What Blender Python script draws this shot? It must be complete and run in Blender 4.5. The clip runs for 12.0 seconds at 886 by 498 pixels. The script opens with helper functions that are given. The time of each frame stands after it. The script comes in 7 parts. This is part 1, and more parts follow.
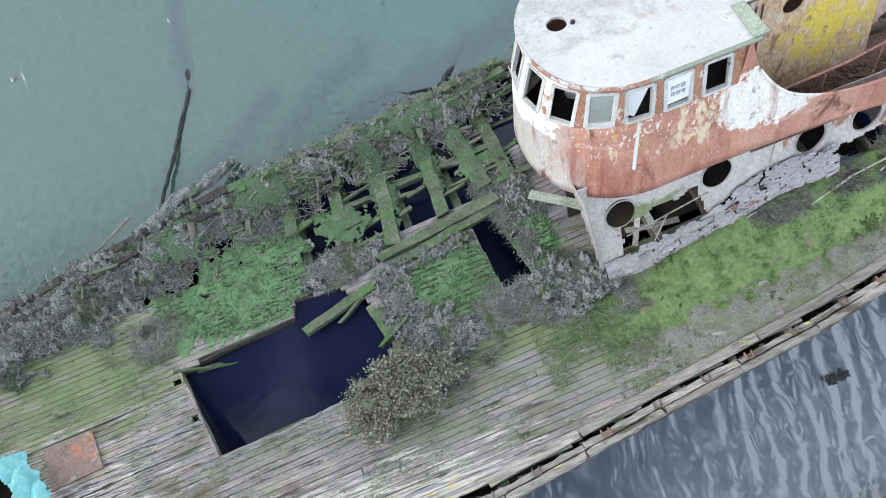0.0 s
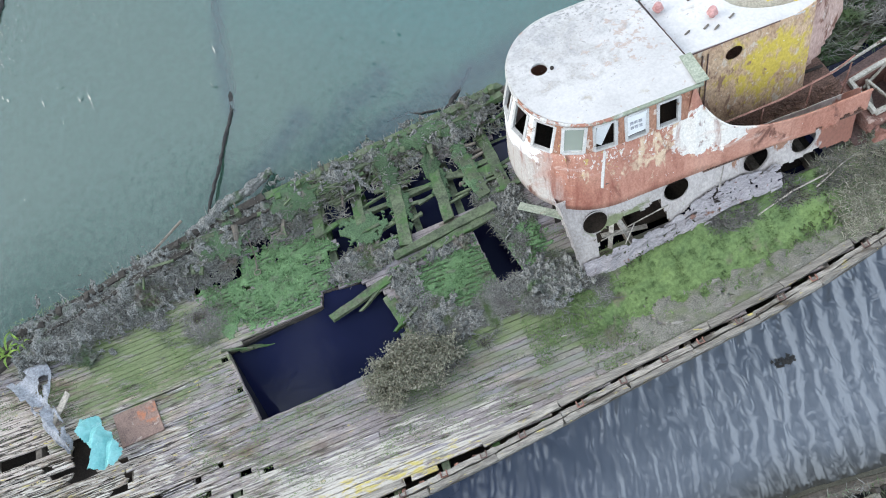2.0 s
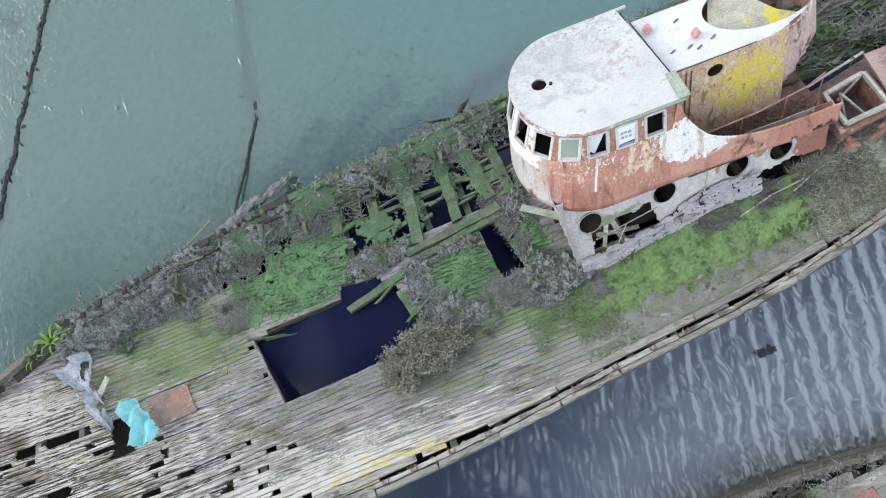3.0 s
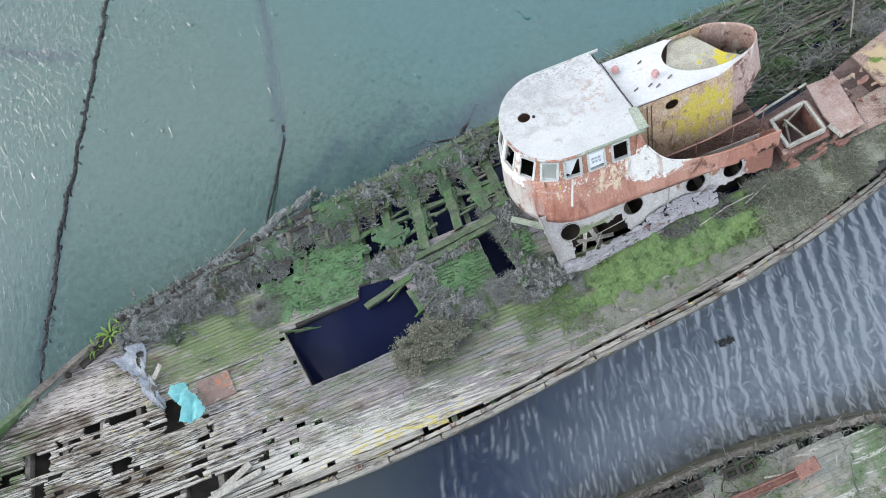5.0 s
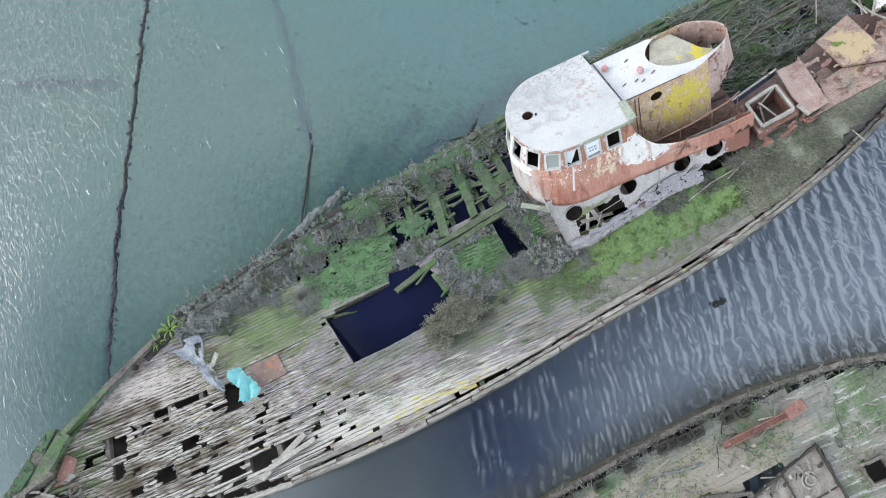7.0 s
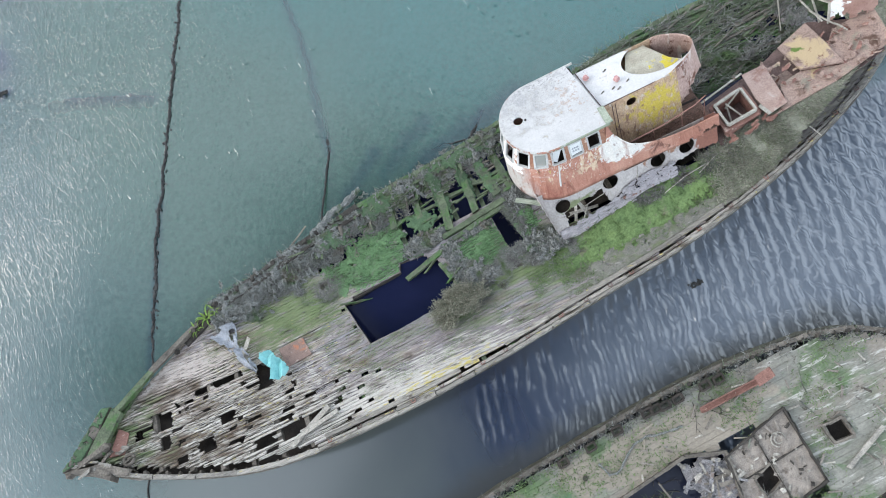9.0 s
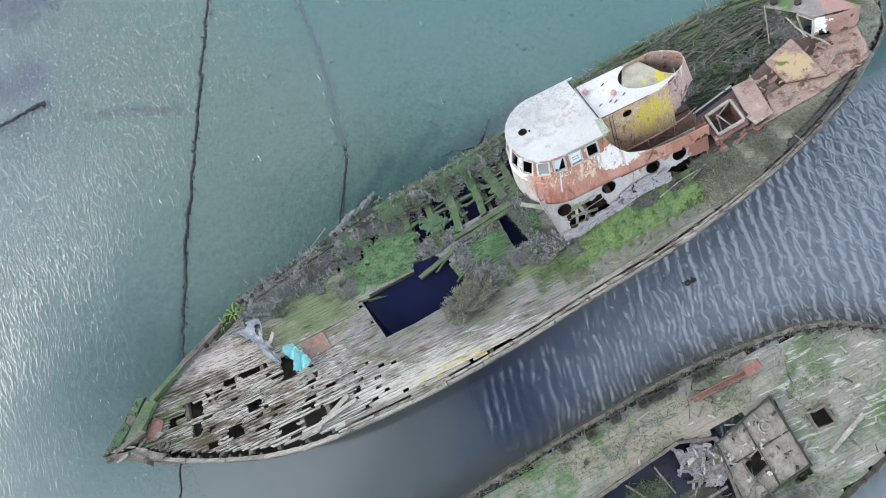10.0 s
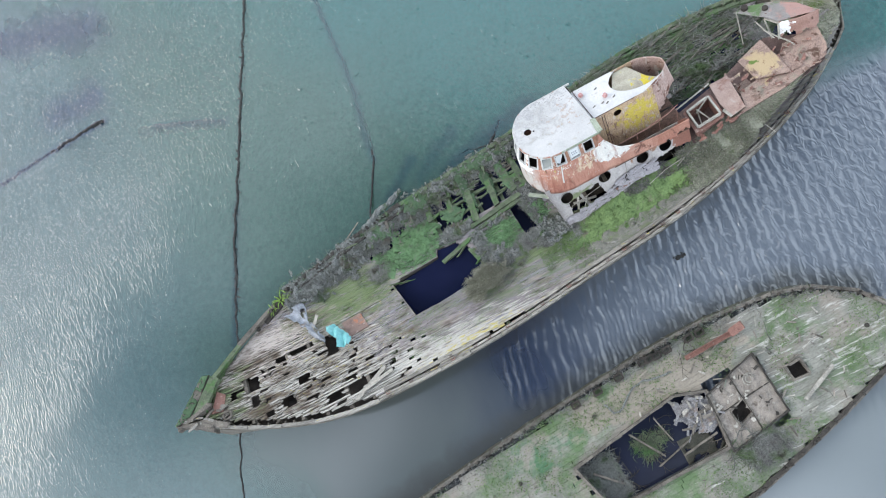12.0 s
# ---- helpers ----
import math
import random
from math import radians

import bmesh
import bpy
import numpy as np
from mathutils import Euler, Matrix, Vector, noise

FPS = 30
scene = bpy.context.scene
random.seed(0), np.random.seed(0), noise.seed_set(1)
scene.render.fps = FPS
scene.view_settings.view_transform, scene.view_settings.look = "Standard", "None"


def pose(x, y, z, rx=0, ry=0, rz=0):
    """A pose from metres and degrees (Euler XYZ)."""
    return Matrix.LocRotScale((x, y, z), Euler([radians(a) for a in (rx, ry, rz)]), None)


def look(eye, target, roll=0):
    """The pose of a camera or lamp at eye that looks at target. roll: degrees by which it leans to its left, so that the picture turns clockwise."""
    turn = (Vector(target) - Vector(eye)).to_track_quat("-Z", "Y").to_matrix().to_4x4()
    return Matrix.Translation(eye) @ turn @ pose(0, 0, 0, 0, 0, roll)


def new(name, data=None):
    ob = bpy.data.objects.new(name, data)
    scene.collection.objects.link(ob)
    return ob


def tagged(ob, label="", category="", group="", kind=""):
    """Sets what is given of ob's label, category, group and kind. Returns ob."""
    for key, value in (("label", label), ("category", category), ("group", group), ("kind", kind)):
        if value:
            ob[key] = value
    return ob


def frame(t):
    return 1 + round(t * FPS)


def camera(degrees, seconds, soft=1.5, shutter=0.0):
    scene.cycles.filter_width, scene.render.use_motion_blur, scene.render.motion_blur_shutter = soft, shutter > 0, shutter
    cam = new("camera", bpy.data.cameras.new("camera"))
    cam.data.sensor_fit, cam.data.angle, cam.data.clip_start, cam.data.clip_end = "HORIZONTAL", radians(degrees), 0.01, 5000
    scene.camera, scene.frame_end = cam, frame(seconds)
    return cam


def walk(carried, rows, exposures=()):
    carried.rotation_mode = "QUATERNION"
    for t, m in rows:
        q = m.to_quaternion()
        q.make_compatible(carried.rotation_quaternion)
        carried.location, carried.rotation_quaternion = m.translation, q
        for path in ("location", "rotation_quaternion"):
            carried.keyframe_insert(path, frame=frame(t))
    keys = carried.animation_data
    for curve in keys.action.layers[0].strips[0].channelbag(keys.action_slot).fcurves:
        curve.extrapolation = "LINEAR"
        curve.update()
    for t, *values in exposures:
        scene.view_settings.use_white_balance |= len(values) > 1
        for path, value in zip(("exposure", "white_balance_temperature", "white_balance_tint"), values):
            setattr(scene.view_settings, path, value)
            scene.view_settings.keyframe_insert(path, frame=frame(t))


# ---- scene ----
cam = camera(60.0, 12.0, 1.0)

PATH = [
    (0, (15.636, -6.795, 15.601), (15.647, -6.356, 13.649), -20.0),
    (0.5, (15.727, -6.88, 16.096), (15.722, -6.444, 14.144), -21.8),
    (1, (15.802, -6.977, 16.775), (15.788, -6.548, 14.822), -23.0),
    (1.5, (15.856, -7.151, 17.512), (15.833, -6.717, 15.559), -23.9),
    (2, (15.957, -7.259, 18.219), (15.917, -6.828, 16.266), -26.2),
    (2.5, (15.919, -7.474, 18.948), (15.873, -7.036, 16.997), -26.8),
    (3, (15.933, -7.66, 19.713), (15.876, -7.219, 17.763), -28.0),
    (5, (16.379, -8.246, 22.723), (16.286, -7.799, 20.775), -32.5),
    (5.5, (16.4, -8.262, 23.395), (16.304, -7.83, 21.445), -34.6),
    (6, (16.346, -8.428, 24.01), (16.243, -7.994, 22.061), -36.3),
    (6.5, (16.21, -8.616, 24.719), (16.103, -8.182, 22.769), -37.5),
    (7, (16.097, -8.878, 25.369), (15.978, -8.441, 23.421), -39.3),
    (9, (16.553, -9.867, 28.171), (16.393, -9.419, 26.228), -44.8),
    (9.5, (16.65, -9.932, 29.151), (16.481, -9.487, 27.208), -46.0),
    (10, (16.752, -10.217, 30.185), (16.566, -9.764, 28.246), -47.5),
    (10.5, (16.703, -10.4, 31.221), (16.509, -9.947, 29.282), -48.5),
    (11, (16.633, -10.542, 32.235), (16.433, -10.098, 30.295), -50.2),
    (11.5, (16.711, -10.968, 33.26), (16.498, -10.517, 31.323), -52.0),
    (12, (16.864, -11.193, 34.348), (16.635, -10.746, 32.412), -54.4),
]
walk(cam, [(t, look(eye, target, roll)) for t, eye, target, roll in PATH], [(0, 0.57), (4, 0.53), (12, 0.50)])

# ---------------------------------------------------------------- light
SUN_EL, SUN_AZ = radians(31), radians(286)
world = bpy.data.worlds.new("sky")
scene.world = world
world.use_nodes = True
wn, wl = world.node_tree.nodes, world.node_tree.links
wn.clear()
w_out, w_bg = wn.new("ShaderNodeOutputWorld"), wn.new("ShaderNodeBackground")
w_sky = wn.new("ShaderNodeTexSky")
w_sky.sky_type, w_sky.sun_disc = "NISHITA", False
w_sky.sun_elevation, w_sky.sun_rotation = SUN_EL, SUN_AZ
w_tc, w_map, w_noise = wn.new("ShaderNodeTexCoord"), wn.new("ShaderNodeMapping"), wn.new("ShaderNodeTexNoise")
w_ramp, w_mix = wn.new("ShaderNodeValToRGB"), wn.new("ShaderNodeMix")
w_map.inputs["Scale"].default_value = (1, 1, 1.6)
w_noise.inputs["Scale"].default_value, w_noise.inputs["Detail"].default_value = 3.2, 6
w_ramp.color_ramp.elements[0].position, w_ramp.color_ramp.elements[1].position = 0.40, 0.58
w_mix.data_type = "RGBA"
w_dot, w_clamp, w_glow, w_cloud = wn.new("ShaderNodeVectorMath"), wn.new("ShaderNodeMath"), wn.new("ShaderNodeMath"), wn.new("ShaderNodeMix")
w_dot.operation, w_clamp.operation, w_glow.operation = "DOT_PRODUCT", "MAXIMUM", "POWER"  # the cloud is brighter round the veiled sun
w_dot.inputs[1].default_value = (math.sin(SUN_AZ) * math.cos(SUN_EL), math.cos(SUN_AZ) * math.cos(SUN_EL), math.sin(SUN_EL))
w_clamp.inputs[1].default_value, w_glow.inputs[1].default_value = 0.0, 12.0
w_cloud.data_type = "RGBA"
w_cloud.inputs["A"].default_value, w_cloud.inputs["B"].default_value = (13.0, 15.0, 17.6, 1), (18.5, 19.6, 20.8, 1)
wl.new(w_tc.outputs["Generated"], w_dot.inputs[0])
wl.new(w_dot.outputs["Value"], w_clamp.inputs[0])
wl.new(w_clamp.outputs[0], w_glow.inputs[0])
wl.new(w_glow.outputs[0], w_cloud.inputs["Factor"])
wl.new(w_cloud.outputs["Result"], w_mix.inputs["B"])
wl.new(w_tc.outputs["Generated"], w_map.inputs["Vector"])
wl.new(w_map.outputs[0], w_noise.inputs["Vector"])
w_sep, w_low, w_add = wn.new("ShaderNodeSeparateXYZ"), wn.new("ShaderNodeMath"), wn.new("ShaderNodeMath")
w_low.operation, w_add.operation = "MULTIPLY_ADD", "ADD"  # cloud closes in away from the zenith
w_low.inputs[1].default_value, w_low.inputs[2].default_value = -1.5, 1.34
wl.new(w_tc.outputs["Generated"], w_sep.inputs[0])
wl.new(w_sep.outputs["Z"], w_low.inputs[0])
wl.new(w_noise.outputs["Fac"], w_add.inputs[0])
wl.new(w_low.outputs[0], w_add.inputs[1])
wl.new(w_add.outputs[0], w_ramp.inputs["Fac"])
wl.new(w_ramp.outputs["Color"], w_mix.inputs["Factor"])
wl.new(w_sky.outputs["Color"], w_mix.inputs["A"])
wl.new(w_mix.outputs["Result"], w_bg.inputs["Color"])
w_bg.inputs["Strength"].default_value = 0.092
wl.new(w_bg.outputs[0], w_out.inputs["Surface"])

sun = new("sun", bpy.data.lights.new("sun", "SUN"))
sun.data.energy, sun.data.angle, sun.data.color = 1.4, radians(30), (1.0, 0.95, 0.88)
sun_from = Vector((math.sin(SUN_AZ) * math.cos(SUN_EL), math.cos(SUN_AZ) * math.cos(SUN_EL), math.sin(SUN_EL)))
sun.matrix_world = look(sun_from * 60, (0, 0, 0))

# ---------------------------------------------------------------- helpers
SHIP = Matrix.Rotation(radians(-20), 4, "X") @ Matrix.Translation((0, -6.6, -0.3))
rng = random.Random(7)


def thing(name, label, category, m=SHIP, group="", kind=""):
    ob = new(name)
    ob.empty_display_size = 0.1
    ob.matrix_basis = m
    return tagged(ob, label, category, group, kind)


def part(name, bm, material, parent, label="", smooth=False, kind=""):
    me = bpy.data.meshes.new(name)
    bm.to_mesh(me)
    bm.free()
    if smooth:
        me.shade_smooth()
    me.materials.append(material)
    ob = new(name, me)
    ob.parent = parent
    return tagged(ob, label, kind=kind)


def solid(name, bm, material, label, category, m=SHIP, group="", kind="", smooth=False):
    """A top-level thing that is one mesh."""
    ob = part(name, bm, material, None, "", smooth)
    ob.matrix_basis = m
    return tagged(ob, label, category, group, kind)


def loose(name, verts, faces, material, parent=None, label="", category="", m=None, kind=""):
    me = bpy.data.meshes.new(name)
    me.from_pydata(verts, [], faces)
    me.materials.append(material)
    ob = new(name, me)
    ob.parent = parent
    if m is not None:
        ob.matrix_basis = m
    return tagged(ob, label, category, kind=kind)


def quads(bm, ring_a, ring_b, closed=True):
    n = len(ring_a)
    for i in range(n if closed else n - 1):
        j = (i + 1) % n
        bm.faces.new((ring_a[i], ring_a[j], ring_b[j], ring_b[i]))


def beam(bm, a, b, w, h, jit=0.0, seg=1, up=(0, 0, 1)):
    """A squared timber from a to b, worn by jit metres."""
    a, b = Vector(a), Vector(b)
    d = (b - a).normalized()
    side = d.cross(Vector(up))
    side = side.normalized() if side.length > 1e-4 else Vector((1, 0, 0))
    top = side.cross(d).normalized()
    prev = None
    for i in range(seg + 1):
        p = a.lerp(b, i / seg)
        ring = []
        for sx, sz in ((-1, -1), (1, -1), (1, 1), (-1, 1)):
            j = Vector((rng.uniform(-jit, jit), rng.uniform(-jit, jit), rng.uniform(-jit, jit)))
            end = d * rng.uniform(-2.5, 2.5) * jit if i in (0, seg) else Vector()
            ring.append(bm.verts.new(p + side * sx * w / 2 + top * sz * h / 2 + j + end))
        if prev:
            quads(bm, prev, ring)
        else:
            bm.faces.new(ring[::-1])
        prev = ring
    bm.faces.new(prev)


def tube(bm, pts, r, n=7, jit=0.0, taper=1.0):
    prev = None
    pts = [Vector(p) for p in pts]
    for i, p in enumerate(pts):
        d = (pts[min(i + 1, len(pts) - 1)] - pts[max(i - 1, 0)]).normalized()
        side = d.cross(Vector((0.12, 0.31, 0.94))).normalized()
        top = side.cross(d)
        rr = r * (1 + (taper - 1) * i / max(1, len(pts) - 1))
        ring = [bm.verts.new(p + (side * math.cos(6.2832 * k / n) + top * math.sin(6.2832 * k / n)) * (rr + rng.uniform(-jit, jit))) for k in range(n)]
        if prev:
            quads(bm, prev, ring)
        else:
            bm.faces.new(ring[::-1])
        prev = ring
    bm.faces.new(prev)


def prism(bm, poly, z0, z1):
    """An upright prism; z0 and z1 are numbers or functions of (x, y)."""
    f0 = z0 if callable(z0) else (lambda x, y: z0)
    f1 = z1 if callable(z1) else (lambda x, y: z1)
    lo = [bm.verts.new((x, y, f0(x, y))) for x, y in poly]
    hi = [bm.verts.new((x, y, f1(x, y))) for x, y in poly]
    quads(bm, lo, hi)
    bm.faces.new(hi)
    bm.faces.new(lo[::-1])


def sheet(us, vs, fn, filled, thick, snap=None):
    """A plate of the given thickness over a grid; fn(u, v) gives place and normal, filled(u, v) says where a cell stands,
    snap(u, v) may shift a point of an opening's rim."""
    bm = bmesh.new()
    nu, nv = len(us), len(vs)
    cell = [[filled((us[i] + us[i + 1]) / 2, (vs[j] + vs[j + 1]) / 2) for j in range(nv - 1)] for i in range(nu - 1)]

    def has(i, j):
        return 0 <= i < nu - 1 and 0 <= j < nv - 1 and cell[i][j]

    out, inn = {}, {}
    for i in range(nu):
        for j in range(nv):
            near = [has(i - 1, j - 1), has(i, j - 1), has(i - 1, j), has(i, j)]
            if any(near):
                u, v = us[i], vs[j]
                if snap and not all(near):
                    u, v = snap(u, v)
                p, n = fn(u, v)
                p, n = Vector(p), Vector(n)
                out[i, j] = bm.verts.new(p)
                inn[i, j] = bm.verts.new(p - n * thick)
    for i in range(nu - 1):
        for j in range(nv - 1):
            if not cell[i][j]:
                continue
            c = [(i, j), (i + 1, j), (i + 1, j + 1), (i, j + 1)]
            bm.faces.new([out[k] for k in c])
            bm.faces.new([inn[k] for k in reversed(c)])
            for a, b, other in ((c[0], c[1], (i, j - 1)), (c[1], c[2], (i + 1, j)), (c[2], c[3], (i, j + 1)), (c[3], c[0], (i - 1, j))):
                if not has(*other):
                    bm.faces.new((out[b], out[a], inn[a], inn[b]))
    bmesh.ops.recalc_face_normals(bm, faces=bm.faces[:])
    return bm


def curve(pairs):
    """A smooth function through a few pairs (x, y), in order of x."""
    def f(x):
        if x <= pairs[0][0]:
            return pairs[0][1]
        for k in range(len(pairs) - 1):
            (x0, y0), (x1, y1) = pairs[k], pairs[k + 1]
            if x <= x1:
                def slope(i):
                    i0, i1 = max(0, i - 1), min(len(pairs) - 1, i + 1)
                    return (pairs[i1][1] - pairs[i0][1]) / (pairs[i1][0] - pairs[i0][0])
                s, h = (x - x0) / (x1 - x0), x1 - x0
                return ((2 * s**3 - 3 * s**2 + 1) * y0 + (s**3 - 2 * s**2 + s) * h * slope(k)
                        + (-2 * s**3 + 3 * s**2) * y1 + (s**3 - s**2) * h * slope(k + 1))
        return pairs[-1][1]
    return f


def inside(x, y, poly):
    hit = False
    for (x0, y0), (x1, y1) in zip(poly, poly[1:] + poly[:1]):
        if (y0 > y) != (y1 > y) and x < (x1 - x0) * (y - y0) / (y1 - y0) + x0:
            hit = not hit
    return hit


def fbm(x, y, z=0.0, s=1.0):
    return noise.fractal((x * s, y * s, z * s), 1.0, 2.0, 4)


def densify(pts, step, wob):
    """Points along a line, a step apart, wandering by wob metres."""
    out = []
    for a, b in zip(pts, pts[1:]):
        a, b = Vector(a), Vector(b)
        n = max(1, round((b - a).length / step))
        for i in range(n):
            p = a.lerp(b, i / n)
            out.append(p + Vector((wob * fbm(p.x, p.y, 1, 1.3), wob * fbm(p.x, p.y, 2, 1.3), 0)))
    return out + [Vector(pts[-1])]


def grid(a, b, step):
    n = max(1, round(abs(b - a) / step))
    return [a + (b - a) * i / n for i in range(n + 1)]


# ---------------------------------------------------------------- materials
def material(name, dark, light, scale=2.0, stretch=(1, 1, 1), rough=0.85, metal=0.0, bump=0.4, grain=30.0, layers=(), rand=0.12, grit=0.25, spec=0.35, odd=None):
    """Two tones mixed by noise at two scales, then layers of stain or paint: (colour, scale, threshold, softness, stretch, region);
    region (cx, cy, cz, rx, ry, rz, weight) gathers a layer round a place."""
    m = bpy.data.materials.new(name)
    m.use_nodes = True
    n, l = m.node_tree.nodes, m.node_tree.links
    bsdf = n["Principled BSDF"]
    tc = n.new("ShaderNodeTexCoord")

    def noisy(sc, st, det=7.0, dist=0.0):
        mp, nz = n.new("ShaderNodeMapping"), n.new("ShaderNodeTexNoise")
        mp.inputs["Scale"].default_value = st
        nz.inputs["Scale"].default_value, nz.inputs["Detail"].default_value, nz.inputs["Distortion"].default_value = sc, det, dist
        nz.inputs["Roughness"].default_value = 0.62
        l.new(tc.outputs["Object"], mp.inputs["Vector"])
        l.new(mp.outputs[0], nz.inputs["Vector"])
        return nz.outputs["Fac"]

    def math_node(op, a, b):
        k = n.new("ShaderNodeMath")
        k.operation = op
        for sock, val in zip(k.inputs, (a, b)):
            if isinstance(val, (int, float)):
                sock.default_value = val
            else:
                l.new(val, sock)
        return k.outputs[0]

    def mixed(fac, a, b, blend="MIX"):
        k = n.new("ShaderNodeMix")
        k.data_type, k.blend_type = "RGBA", blend
        for key, val in (("Factor", fac), ("A", a), ("B", b)):
            if isinstance(val, (int, float)):
                k.inputs[key].default_value = val
            elif isinstance(val, tuple):
                k.inputs[key].default_value = (*val, 1)
            else:
                l.new(val, k.inputs[key])
        return k.outputs["Result"]

    def steps(fac, lo, hi):
        k = n.new("ShaderNodeMapRange")
        k.inputs["From Min"].default_value, k.inputs["From Max"].default_value = lo, hi
        l.new(fac, k.inputs["Value"])
        return k.outputs[0]

    base = noisy(scale, stretch)
    col = mixed(steps(base, 0.33, 0.67), dark, light)
    fine = noisy(grain, stretch, 4.0)
    col = mixed(grit, col, mixed(steps(fine, 0.38, 0.62), tuple(c * 0.35 for c in dark), tuple(min(1, c * 1.5) for c in light)), "MIX")
    info, geo = n.new("ShaderNodeObjectInfo"), n.new("ShaderNodeNewGeometry")
    lot = math_node("FRACT", math_node("ADD", info.outputs["Random"], geo.outputs["Random Per Island"]), 0)
    if odd:  # some pieces take another tone
        col = mixed(steps(math_node("FRACT", math_node("MULTIPLY", lot, 7.3), 0), 0.45, 1.0), col, odd)
    hsv = n.new("ShaderNodeHueSaturation")
    l.new(math_node("ADD", math_node("MULTIPLY", lot, 2 * rand), 1 - rand), hsv.inputs["Value"])
    l.new(col, hsv.inputs["Color"])
    col = hsv.outputs[0]
    height = math_node("ADD", math_node("MULTIPLY", base, 0.6), math_node("MULTIPLY", fine, 0.4))
    for colour, sc, thr, soft, st, region in layers:
        f = noisy(sc, st, 8.0, 0.4)
        if region:
            cx, cy, cz, rx, ry, rz, wgt = region
            mp, ln = n.new("ShaderNodeMapping"), n.new("ShaderNodeVectorMath")
            mp.vector_type = "POINT"
            mp.inputs["Location"].default_value = (-cx / rx, -cy / ry, -cz / rz)
            mp.inputs["Scale"].default_value = (1 / rx, 1 / ry, 1 / rz)
            ln.operation = "LENGTH"
            l.new(tc.outputs["Object"], mp.inputs["Vector"])
            l.new(mp.outputs[0], ln.inputs[0])
            f = math_node("ADD", f, math_node("MULTIPLY", math_node("SUBTRACT", 1.0, math_node("MINIMUM", ln.outputs["Value"], 2.0)), wgt))
        f = steps(f, thr, thr + soft)
        col = mixed(f, col, mixed(steps(fine, 0.25, 0.75), tuple(c * 0.72 for c in colour), tuple(min(1, c * 1.12) for c in colour)))
        height = math_node("ADD", height, math_node("MULTIPLY", f, 0.25))
    l.new(col, bsdf.inputs["Base Color"])
    bsdf.inputs["Roughness"].default_value, bsdf.inputs["Metallic"].default_value = rough, metal
    bsdf.inputs["Specular IOR Level"].default_value = spec
    bp = n.new("ShaderNodeBump")
    bp.inputs["Strength"].default_value, bp.inputs["Distance"].default_value = bump, 0.03
    l.new(height, bp.inputs["Height"])
    l.new(bp.outputs[0], bsdf.inputs["Normal"])
    return m


